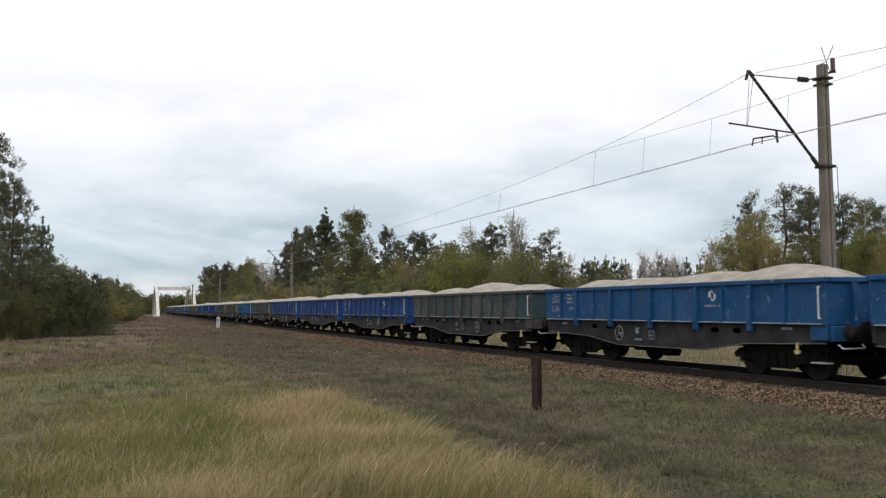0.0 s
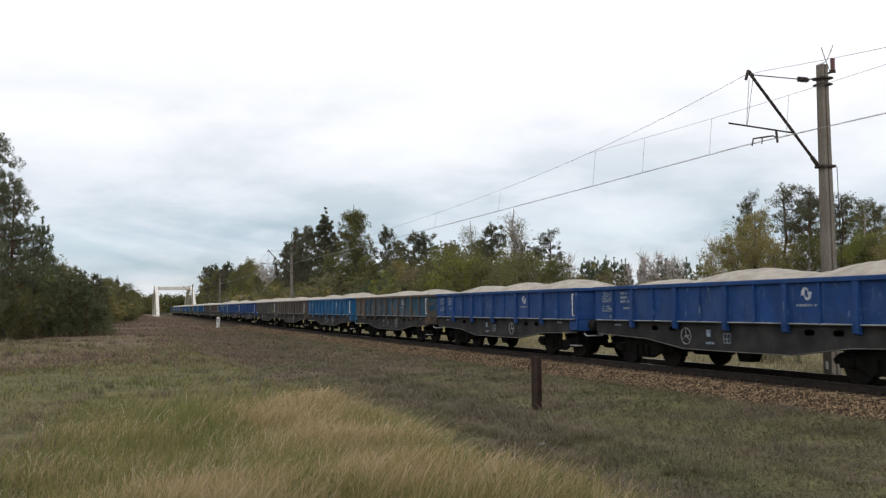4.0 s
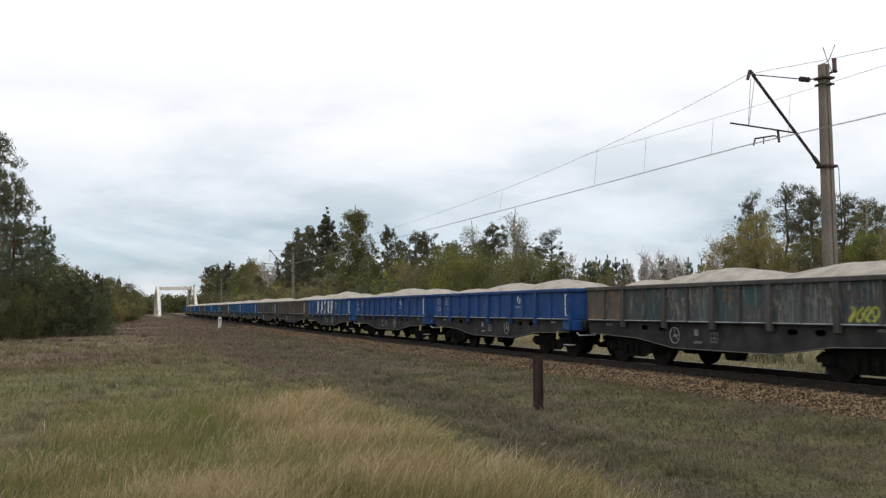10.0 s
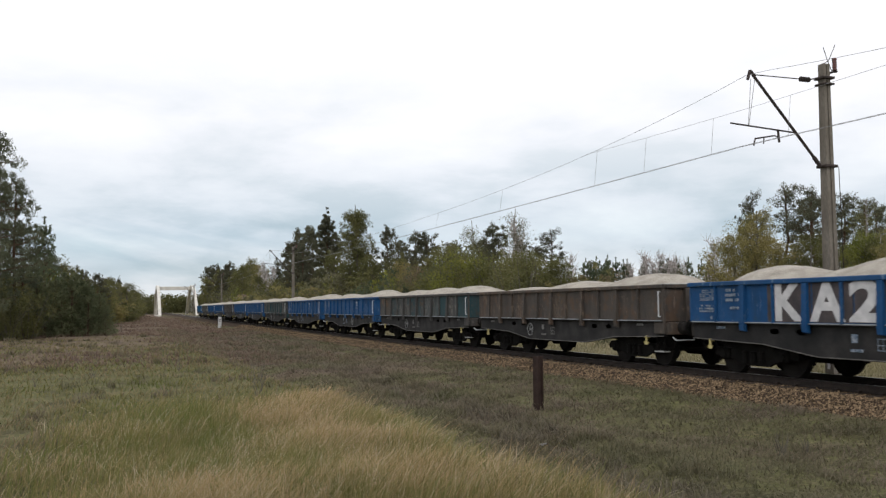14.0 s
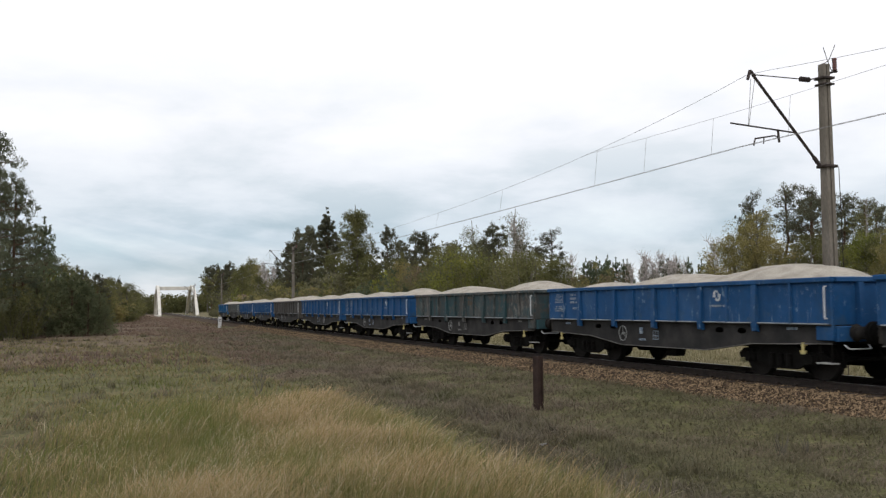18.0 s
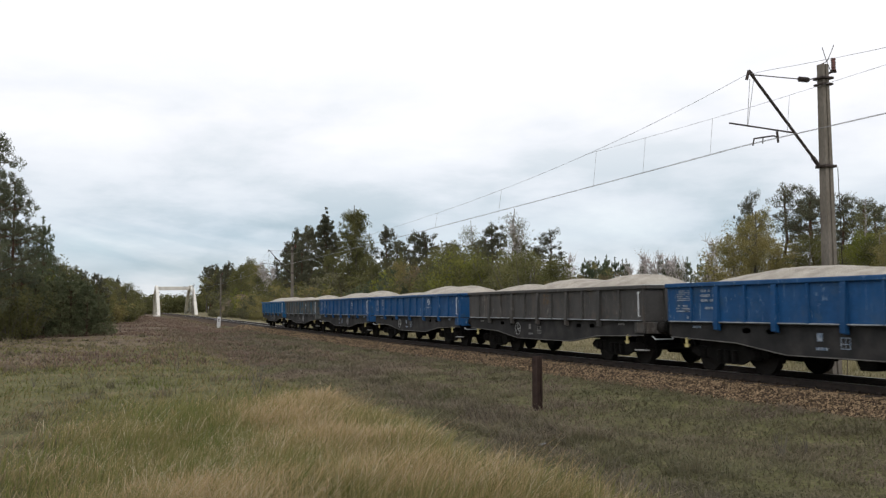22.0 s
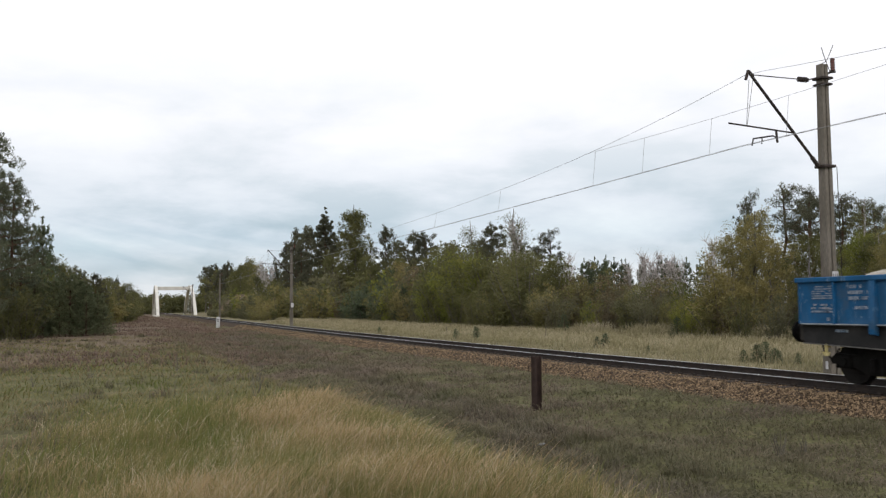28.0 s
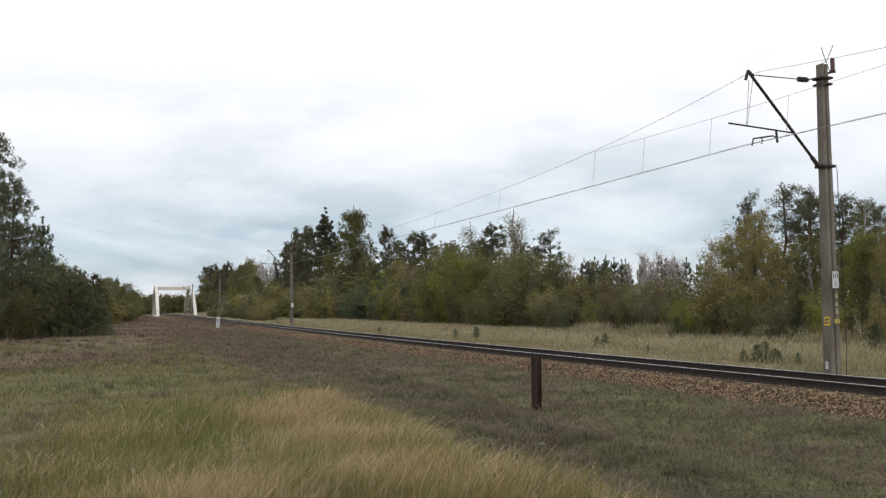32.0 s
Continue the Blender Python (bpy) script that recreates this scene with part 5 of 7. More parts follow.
def pine_meshes(seed, h=10.0, bare=0.4, spread=2.3, count=36, per=40, leaf=(0.27, 0.058), crown_mat=None, taper=False):
    """A Scots pine: bare lower trunk, up-swept limbs, flat dark tufts with gaps between."""
    rng = np.random.default_rng(seed)
    bm = bmesh.new()
    limb_mesh(bm, rng, (0, 0, -0.5), (0.2, 0.1, h * 0.97), h * 0.017, h * 0.004, 0.01, 8, 6)
    hubs, radii = [], []
    for i in range(count):
        u = bare + (1 - bare) * (i + rng.uniform(0, 0.9)) / count
        a = rng.uniform(0, 2 * math.pi)
        t = (u - bare) / (1 - bare)
        reach = spread * (0.30 + 0.80 * math.sin(math.pi * min(1, t * 0.8 + 0.16))) * rng.uniform(0.5, 1.05)
        if taper:
            reach = spread * (1.03 - t) ** 0.75 * rng.uniform(0.6, 1.1)
        root = (0.2 * u, 0.1 * u, h * u * 0.95)
        tip = (math.cos(a) * reach, math.sin(a) * reach, h * u * 0.95 + reach * rng.uniform(0.1, 0.5))
        limb_mesh(bm, rng, root, tip, 0.035 * h / 10, 0.012, 0.08, 4, 2)
        for k in (0.34, 0.54, 0.72, 0.88, 1.02):
            hubs.append([root[j] + (tip[j] - root[j]) * k + rng.normal() * 0.24 * h / 10 for j in range(3)])
            radii.append(rng.uniform(0.16, 0.42) * h / 10 * (1.1 - 0.6 * t if taper else 1))
    for k in range(5):
        hubs.append((0.2 + rng.normal() * 0.2, 0.1 + rng.normal() * 0.2, h * (0.92 + (0.035 if taper else 0.02) * k)))
        radii.append((0.13 if taper else 0.30) * h / 10)
    pts = clumps(rng, hubs, radii, per, 0.8)
    v, f = blades(rng, pts, leaf[0] * h / 10, leaf[1] * h / 10, up=0.9)
    return mesh_from("pine_trunk", bm, M_BARK_PINE), soup("pine_crown", v.tolist(), f.tolist(), crown_mat or M_PINE)


def broad_meshes(seed, h=10.0, mat=None, bark=None, spread=2.0, low=0.22, count=34, per=62, leaf=0.18, narrow=1.0, flat=0.9, puff=1.0):
    """A birch or poplar: slim stem, rising limbs, many small leaves with gaps."""
    rng = np.random.default_rng(seed)
    bm = bmesh.new()
    limb_mesh(bm, rng, (0, 0, -0.5), (0.1, -0.1, h * 0.95), h * 0.016, h * 0.003, 0.015, 7, 6)
    hubs, radii = [], []
    for i in range(count):
        u = low + (1 - low) * (i + rng.uniform(0, 1)) / count
        a = rng.uniform(0, 2 * math.pi)
        t = (u - low) / (1 - low)
        reach = spread * narrow * (0.35 - 0.25 * t + 0.8 * math.sin(math.pi * (0.15 + 0.8 * t)) ** 0.8) * rng.uniform(0.5, 1.1)
        root = (0.1 * u, -0.1 * u, h * u * 0.85)
        tip = (math.cos(a) * reach, math.sin(a) * reach, h * u * 0.85 + reach * rng.uniform(0.5, 1.1))
        limb_mesh(bm, rng, root, tip, 0.035 * h / 10, 0.008, 0.08, 4, 2)
        for k in (0.5, 0.8, 1.05):
            hubs.append([root[j] + (tip[j] - root[j]) * k + rng.normal() * 0.2 for j in range(3)])
            radii.append(rng.uniform(0.4, 0.8) * h / 10 * 1.05 * puff)
    pts = clumps(rng, hubs, radii, per, flat)
    v, f = blades(rng, pts, leaf, leaf * 0.62)
    return mesh_from("broadleaf_trunk", bm, bark or M_BARK_GREY), soup("broadleaf_crown", v.tolist(), f.tolist(), mat)


def bush_meshes(seed, h=4.5, mat=None, spread=1.9, count=24, per=29, leaf=0.17):
    """Brush: many stems from one foot, leaves down to the ground, ragged top."""
    rng = np.random.default_rng(seed)
    bm = bmesh.new()
    hubs, radii = [], []
    for i in range(count):
        a = rng.uniform(0, 2 * math.pi)
        reach = spread * rng.uniform(0.15, 1.0) ** 0.7
        top = h * rng.uniform(0.55, 1.0) * (1 - 0.35 * (reach / spread) ** 2)
        foot = (math.cos(a) * 0.25, math.sin(a) * 0.25, -0.3)
        tip = (math.cos(a) * reach, math.sin(a) * reach, top)
        limb_mesh(bm, rng, foot, tip, 0.035, 0.008, 0.07, 3, 1)
        for k in (0.22, 0.42, 0.6, 0.8, 0.98):
            hubs.append([foot[j] + (tip[j] - foot[j]) * k * (1 if j == 2 else 0.55 + 0.45 * k) + rng.normal() * 0.28 for j in range(3)])
            radii.append(rng.uniform(0.35, 0.7) * (1.1 - 0.3 * k))
    pts = clumps(rng, hubs, radii, per, 0.95)
    pts = pts[pts[:, 2] > 0.05]
    v, f = blades(rng, pts, leaf, leaf * 0.6)
    return mesh_from("bush_stems", bm, M_BARK_GREY), soup("bush_foliage", v.tolist(), f.tolist(), mat)


def young_pine_meshes(seed, h=5.0, spread=1.15, mat=None, per=13):
    """A young pine: whorls of short limbs with bristling upright shoots and a bare leader."""
    rng = np.random.default_rng(seed)
    bm = bmesh.new()
    limb_mesh(bm, rng, (0, 0, -0.3), (0, 0, h), 0.06, 0.006, 0.004, 6, 5)
    hubs, radii = [(0, 0, h * k) for k in (0.985, 0.965, 0.945)], [0.02, 0.024, 0.028]
    whorls = 10
    for i in range(whorls):
        u = 0.02 + 0.90 * i / whorls
        for k in range(6):
            a = 2 * math.pi * (k + rng.uniform(-0.3, 0.3)) / 6 + i
            reach = spread * (1.04 - u) ** 0.85 * rng.uniform(0.5, 1.15)
            root, tip = (0, 0, h * u), (math.cos(a) * reach, math.sin(a) * reach, h * u + reach * (0.15 + 0.5 * u) + 0.1)
            limb_mesh(bm, rng, root, tip, 0.018, 0.006, 0.05, 3, 2)
            for q in (0.5, 0.78, 1.0):
                hubs.append([root[j] + (tip[j] - root[j]) * q for j in range(3)])
                radii.append(0.05 + 0.20 * (1 - u))
            hubs.append((tip[0], tip[1], tip[2] + 0.14))
            radii.append(0.06)
    pts = clumps(rng, hubs, radii, per, 1.2)
    pts = pts[pts[:, 2] > 0.03]
    v, f = blades(rng, pts, 0.18, 0.045, up=1.1)
    return mesh_from("young_pine_stem", bm, M_BARK_PINE), soup("young_pine_crown", v.tolist(), f.tolist(), mat or M_YPINE)


def bare_meshes(seed, h=6.0, spread=1.2, leaves=260):
    """A leafless birch: fine pale twigs in a narrow plume, a few leaves left."""
    rng = np.random.default_rng(seed)
    bm = bmesh.new()
    limb_mesh(bm, rng, (0, 0, -0.3), (0.1, 0, h * 0.96), 0.07, 0.012, 0.02, 6, 5)
    v_all, pts = [], []
    segs = []
    for i in range(46):
        u = 0.25 + 0.72 * i / 46
        a = rng.uniform(0, 2 * math.pi)
        reach = spread * (1.05 - u * 0.7) * rng.uniform(0.5, 1.1)
        root = np.array((0.1 * u, 0, h * u * 0.95))
        tip = root + np.array((math.cos(a) * reach, math.sin(a) * reach, reach * rng.uniform(0.9, 1.6)))
        limb_mesh(bm, rng, root, tip, 0.018, 0.006, 0.06, 3, 2)
        for k in range(9):
            q = root + (tip - root) * rng.uniform(0.3, 1.0)
            e = q + rng.normal(size=3) * 0.24 + np.array((0, 0, rng.uniform(0.1, 0.45)))
            segs.append((q, e))
            pts.append(e)
    verts, faces = [], []
    for q, e in segs:
        side = np.cross(e - q, rng.normal(size=3))
        side = side / (np.linalg.norm(side) + 1e-9) * 0.022
        i = len(verts)
        verts += [tuple(q - side), tuple(q + side), tuple(e)]
        faces.append((i, i + 1, i + 2))
    return mesh_from("birch_stem", bm, M_BARK_BIRCH), soup("birch_twigs", verts, faces, M_TWIG)


def top_of(mesh):
    """Height of a mesh over its origin."""
    if "top" not in mesh:
        co = np.empty(len(mesh.vertices) * 3)
        mesh.vertices.foreach_get("co", co)
        mesh["top"] = float(co[2::3].max())
    return mesh["top"]


def plant(name, meshes, x, y, h, label, category, group, turn, wide=1.0):
    """A plant of the height h at a place on the ground."""
    t = thing(name, label, category, group=group)
    k = h / max(top_of(meshes[0]), top_of(meshes[1]))
    t.matrix_basis = Matrix.LocRotScale((x, y, ground_z(x, y)), Euler((0, 0, turn)), (k * wide, k * wide, k))
    part("trunk", meshes[0], None, t)
    part("crown", meshes[1], None, t)
    return t


DENSE = [pine_meshes(11 + k, 10.0, 0.12 + 0.08 * k, 2.5, 40, 31, (0.26, 0.094)) for k in range(3)]
EDGE_PINES = [pine_meshes(15 + k, 10.0, 0.06 + 0.08 * k, 2.3, 44, 66, (0.155, 0.048), M_EDGEPINE) for k in range(2)]
PINES = [pine_meshes(k, 10.0, 0.34 + 0.09 * (k % 3), 2.2 + 0.35 * (k % 2), 28, 56, (0.17, 0.046)) for k in range(5)]
SPRUCES = [pine_meshes(20 + k, 10.0, 0.06, 3.0, 96, 42, (0.24, 0.075), taper=True) for k in range(2)]
NEAR = dict(per=118, leaf=0.118)
BIRCHES = {"olive": [broad_meshes(30 + k, 10.0, M_OLIVE, per=74, leaf=0.155) for k in range(2)],
           "autumn": [broad_meshes(40 + k, 10.0, M_AUTUMN, spread=2.6, low=0.05, count=44, per=74, leaf=0.15) for k in range(2)],
           "nearautumn": [broad_meshes(42 + k, 10.0, M_AUTUMN, spread=2.9, low=0.05, count=46, **NEAR) for k in range(2)],
           "nearolive": [broad_meshes(34 + k, 10.0, M_OLIVE, M_BARK_BIRCH, low=0.14, **NEAR) for k in range(2)],
           "nearyellow": [broad_meshes(50, 10.0, M_YELLOW_LEAF, M_BARK_BIRCH, count=36, **NEAR)],
           "thin": [broad_meshes(55 + k, 10.0, M_OLIVE, M_BARK_BIRCH, spread=1.4, per=40, leaf=0.105) for k in range(2)],
           "poplar": [broad_meshes(60, 10.0, M_OLIVE, spread=1.75, per=58, leaf=0.125, low=0.2, count=110, puff=0.58)],
           "fillolive": [broad_meshes(64, 10.0, M_OLIVE, per=24, leaf=0.30)],
           "fillautumn": [broad_meshes(66, 10.0, M_AUTUMN, per=24, leaf=0.30), broad_meshes(67, 10.0, M_DULL, per=24, leaf=0.30)]}
MIDDLE = dict(count=22, per=42, leaf=0.127)
FAR = dict(count=16, per=15, leaf=0.28)
BUSHES = {"dull": [bush_meshes(70 + k, 4.5, M_DULL, **MIDDLE) for k in range(3)],
          "olive": [bush_meshes(80 + k, 4.5, M_OLIVE, **MIDDLE) for k in range(3)],
          "autumn": [bush_meshes(85 + k, 4.5, M_AUTUMN, **MIDDLE) for k in range(2)],
          "yellow": [bush_meshes(90, 4.5, M_YELLOW_LEAF, **MIDDLE)],
          "russet": [bush_meshes(92, 4.5, M_RUSSET, **MIDDLE)],
          "dark": [pine_meshes(95 + k, 4.5, 0.02, 1.9, 56, 34, (0.26, 0.10), M_YPINE, taper=True) for k in range(2)]}
FAR_BUSHES = {"dull": [bush_meshes(170 + k, 4.5, M_DULL, **FAR) for k in range(2)],
              "olive": [bush_meshes(180 + k, 4.5, M_OLIVE, **FAR) for k in range(2)],
              "autumn": [bush_meshes(185, 4.5, M_AUTUMN, **FAR)],
              "yellow": [bush_meshes(190, 4.5, M_YELLOW_LEAF, **FAR)],
              "russet": [bush_meshes(192, 4.5, M_RUSSET, **FAR)],
              "dark": [bush_meshes(195, 4.5, M_YPINE, **FAR)]}
YPINES = [young_pine_meshes(100 + k) for k in range(3)]
THICKET = [young_pine_meshes(104 + k, spread=1.5, mat=M_THICKET, per=24) for k in range(2)]
BARES = [bare_meshes(110 + k) for k in range(3)]
rnd = random.Random(5)


def by_line(s, off):
    p = tp(s, off)
    return p.x, p.y


TREES = (("pine", 443, 20, 21.4), ("pine", 425, 20, 21.0), ("pine", 374, 18, 19.5), ("pine", 350, 20, 17.5), ("pine", 319, 18, 17.6), ("pine", 312, 15, 14.6), ("birch_olive", 264, 18, 16.1), ("birch_olive", 258, 15, 14.0),
         ("birch_olive", 285, 16, 13.0), ("birch_autumn", 236, 17, 11.5), ("birch_olive", 214, 14, 9.5), ("birch_olive", 195, 15, 8.0), ("birch_thin", 246, 18, 13.0),
         ("pine", 222.5, 22, 17.3), ("pine", 221, 24, 20.7), ("pine", 209.7, 24, 20.3), ("pine", 195.3, 23, 18.9), ("pine", 198.1, 19, 14.2), ("pine", 184.4, 19, 14.5), ("pine", 203, 21, 17.0), ("spruce", 175.9, 22, 20.7), ("pine", 178.8, 24, 15.8), ("poplar", 143.5, 20, 17.6),
         ("birch_olive", 165, 21, 12.0), ("birch_olive", 152, 23, 11.4), ("birch_olive", 133, 20, 9.6), ("birch_autumn", 119, 21, 8.1), ("birch_olive", 112, 22, 8.4), ("birch_olive", 126, 22, 9.2),
         ("pine", 146.4, 26, 15.0), ("pine", 134, 24, 11.6), ("pine", 130.6, 26, 12.8), ("pine", 121.3, 25, 11.9), ("pine", 116, 27, 10.4), ("birch_thin", 101.8, 24, 11.5), ("pine", 99.7, 26, 11.3), ("pine", 99.4, 24, 8.9), ("pine", 104, 27, 10.2),
         ("birch_thin", 88.7, 24, 11.6), ("pine", 91, 26, 8.6), ("pine", 84.5, 26, 9.4), ("pine", 84.6, 25, 7.7), ("birch_olive", 98.4, 20, 8.8), ("birch_olive", 93, 19, 8.2), ("birch_nearolive", 70.6, 17.5, 6.5), ("birch_nearolive", 74.5, 18, 6.2), ("birch_nearyellow", 82.7, 17.4, 6.7), ("birch_nearolive", 66.5, 18.5, 5.6),
         ("slimpine", 51.1, 25, 9.2), ("slimpine", 49.4, 23.5, 7.6), ("pine", 49.9, 27, 9.6), ("pine", 48.6, 28, 9.3), ("birch_nearolive", 44.5, 22, 4.7), ("birch_nearolive", 41.0, 23, 4.8), ("birch_nearautumn", 38.5, 23, 4.8), ("birch_nearolive", 47, 25, 5.0), ("birch_nearolive", 44, 26.5, 5.4), ("birch_nearolive", 41.5, 27, 5.4), ("birch_nearolive", 39, 26, 5.0), ("birch_nearolive", 36, 24, 4.8), ("birch_nearolive", 46, 30, 5.6), ("pine", 46.8, 26, 8.4), ("pine", 43.8, 26, 8.3), ("pine", 42.5, 26, 7.7), ("pine", 40.2, 25, 7.2),
         ("birch_nearautumn", 42.3, 18.5, 7.2), ("birch_nearautumn", 42.9, 17.5, 5.9), ("birch_nearautumn", 40.5, 18, 5.6), ("birch_nearolive", 39.7, 20, 5.5), ("birch_thin", 36.9, 21, 6.9), ("birch_nearolive", 35.1, 20, 5.1), ("birch_nearyellow", 36.0, 20, 5.4), ("birch_nearolive", 46.0, 21, 5.4), ("birch_nearautumn", 33.0, 19, 5.6))
TREE_LABELS = {"slimpine": "slim dark pine behind an autumn birch", "dense": "dark dense pine at the edge of the meadow", "young": "tall young pine with up-curved open branches", "pine": "tall dark green pine with a bare lower trunk", "spruce": "dark conical evergreen tree in the wood", "poplar": "grey-green poplar with a thinning crown",
               "birch_olive": "olive green deciduous tree", "birch_autumn": "deciduous tree with brownish autumn leaves", "birch_fillolive": "olive green tree deep in the wood", "birch_fillautumn": "brown-leaved autumn tree deep in the wood",
               "birch_thin": "slim birch with sparse leaves", "birch_nearyellow": "yellow-green birch in autumn leaf", "birch_nearautumn": "spreading birch with orange-brown autumn leaves", "birch_nearolive": "slim pale-stemmed birch with olive leaves"}


def tree(kind, x, y, h, wide=1.0):
    base = kind.split("_")[0]
    if kind in ("pine", "dense", "slimpine"):
        pool = EDGE_PINES if kind == "dense" else DENSE if h > 10.5 or y > 105 else PINES
    elif kind == "young":
        pool = YPINES
    elif kind == "spruce":
        pool = SPRUCES
    elif kind == "poplar":
        pool = BIRCHES["poplar"]
    else:
        pool = BIRCHES[kind.split("_")[1]]
    name = {"pine": "pine_tree", "slimpine": "pine_tree", "dense": "pine_tree", "young": "young_pine", "spruce": "spruce_tree", "poplar": "poplar_tree", "birch": "birch_tree"}[base]
    return plant(name, rnd.choice(pool), x, y, h, TREE_LABELS[kind], "tree", "trees of the wood", rnd.uniform(0, 6.28), wide * rnd.uniform(0.9, 1.1))


for kind, s, off, h in TREES:
    x, y = by_line(s, off)
    tree(kind, x, y, h, 1.0 if kind in ("spruce", "poplar") else 0.8 if h > 14 else 0.55 if kind == "slimpine" else 0.85 if kind == "birch_nearautumn" else 1.0)

for i in range(22):
    s = 262 + i * 9
    x, y = by_line(s, rnd.uniform(15.5, 30))
    tree(rnd.choice(("pine", "birch_fillolive", "birch_fillautumn", "pine")), x, y, rnd.uniform(11, 15) + (s - 262) * 0.03, 1.0)
# the wood behind, filling the gaps between stems
for i in range(46):
    s = 30 + i * 7.2 + rnd.uniform(-2, 2)
    off = rnd.uniform(24, 34)
    x, y = by_line(s, off)
    low = 4.3 if s < 75 else 7.5 if s < 125 else 9.5
    tree(rnd.choice(("birch_fillolive", "birch_fillautumn", "birch_fillautumn", "pine") if s > 75 else ("birch_fillautumn", "birch_fillolive")), x, y, low * rnd.uniform(0.75, 1.0), 1.3)

BUSH_LABELS = {"dull": "dense dull olive-brown thicket bush", "olive": "olive green leafy bush at the wood's edge", "autumn": "brownish autumn bush at the wood's edge",
               "yellow": "yellow-green bush turning in autumn", "russet": "reddish-brown bush losing its leaves", "dark": "dark blue-green bushy young conifer"}


def bush(kind, x, y, h, wide=1.0):
    return plant("bush", rnd.choice((BUSHES if y < 105 else FAR_BUSHES)[kind]), x, y, h, BUSH_LABELS[kind], "bush", "bushes along the wood", rnd.uniform(0, 6.28), wide * rnd.uniform(0.9, 1.2))


def brush_height(s):
    return 3.4 if s < 46 else 4.0 if s < 62 else 4.8 if s < 80 else 6.2 if s < 120 else 6.8


def brush_mix(s):
    """How likely each kind of bush is: brown and russet nearby, olive and yellow-green further on, then dark conifers."""
    if s < 38:
        return 3.5, 3.0, 2.0, 0.3, 1.0, 0.6
    if s < 47:
        return 1.5, 1.2, 4.0, 0.3, 2.0, 0.3
    if s < 68:
        return 4.5, 2.2, 2.0, 0.6, 1.8, 1.0
    if s < 95:
        return 2.0, 5.5, 0.6, 2.2, 0.3, 0.6
    if s < 150:
        return 2.0, 2.5, 0.6, 1.0, 0.8, 4.0
    return 3.0, 4.0, 1.6, 1.0, 1.4, 0.6


s = 24.0
while s < 320:
    for off, k in ((16.0, 0.74), (19.6, 0.97 if s < 78 else 1.12)):
        x, y = by_line(s + rnd.uniform(-1.0, 1.0), off + rnd.uniform(-0.7, 0.7) + max(0, s - 200) * 0.02)
        kind = rnd.choices(("dull", "olive", "autumn", "yellow", "russet", "dark"), brush_mix(s))[0]
        bush(kind, x, y, brush_height(s) * k * rnd.uniform(0.75, 1.08), 1.05)
    s += 1.9 if s < 110 else 4.2
for s, off, h, kind in ((106.7, 16.0, 6.2, "yellow"), (104, 16.2, 5.2, "olive"), (120.6, 16.0, 5.4, "dark"), (68.4, 16.6, 6.2, "olive"), (71, 16.8, 5.8, "olive"), (87.6, 17.0, 8.2, "olive"), (84, 17.0, 7.6, "yellow"),
                         (215, 12, 5.5, "yellow"), (196, 11, 5.0, "autumn"), (240, 12, 6.5, "olive"), (252, 11, 6.0, "dull"), (225, 11, 5.0, "olive"), (205, 9.5, 4.0, "dull"), (186, 10, 4.2, "autumn"), (176, 9.5, 3.4, "autumn"),
                         (168, 10.5, 3.6, "autumn"), (158, 11.5, 3.4, "dull"), (150, 12, 4.0, "olive"), (142, 12.5, 3.6, "dull"), (134, 13, 3.6, "olive"), (265, 11, 7.0, "olive"), (280, 12, 7.5, "dull"), (232, 9, 3.4, "olive"), (190, 7.6, 6.0, "yellow"), (184, 8.2, 5.2, "yellow"), (178, 7.2, 4.4, "autumn"), (168, 7.0, 4.4, "dull"), (160, 7.2, 4.0, "autumn"), (152, 6.8, 3.4, "autumn"), (146, 7.0, 3.0, "autumn"), (139, 7.0, 2.2, "olive"), (206, 7.5, 4.6, "dull"), (218, 8.0, 4.6, "olive"), (230, 6.4, 3.2, "olive"), (174, 10, 6.4, "olive"), (158, 10.5, 6.0, "autumn"), (146, 11, 5.6, "olive"), (134, 12, 5.0, "autumn"), (42.5, 16.4, 4.6, "autumn"), (40.6, 16.4, 3.8, "autumn"), (62, 15.6, 3.6, "autumn")):
    x, y = by_line(s, off)
    bush(kind, x, y, h, 1.05)
for i in range(16):
    s = 138 + i * 6.2
    x, y = by_line(s, 4.9 + rnd.uniform(-0.4, 0.9))
    bush(rnd.choice(("dull", "autumn", "olive", "dull")), x, y, rnd.uniform(1.1, 2.2), 1.3)
# a line of young pines stands behind the brush
for i in range(40):
    s = 46 + i * 0.62 + rnd.uniform(-0.3, 0.3)
    x, y = by_line(s, rnd.uniform(21.0, 24))
    plant("young_pine", rnd.choice(YPINES), x, y, rnd.uniform(4.0, 5.3) * (1 + (s - 59) * 0.012), "slender young pine with upright shoots", "tree", "young pines", rnd.uniform(0, 6.28), 0.78)
for s, off, h in ((54.0, 22, 4.9), (65.1, 22, 5.6), (63.8, 22, 5.4), (62.1, 22, 5.2), (68.8, 22, 5.6)):
    x, y = by_line(s, off)
    plant("young_pine", rnd.choice(YPINES), x, y, h, "young pine that overtops the brush", "tree", "young pines", rnd.uniform(0, 6.28), 0.8)
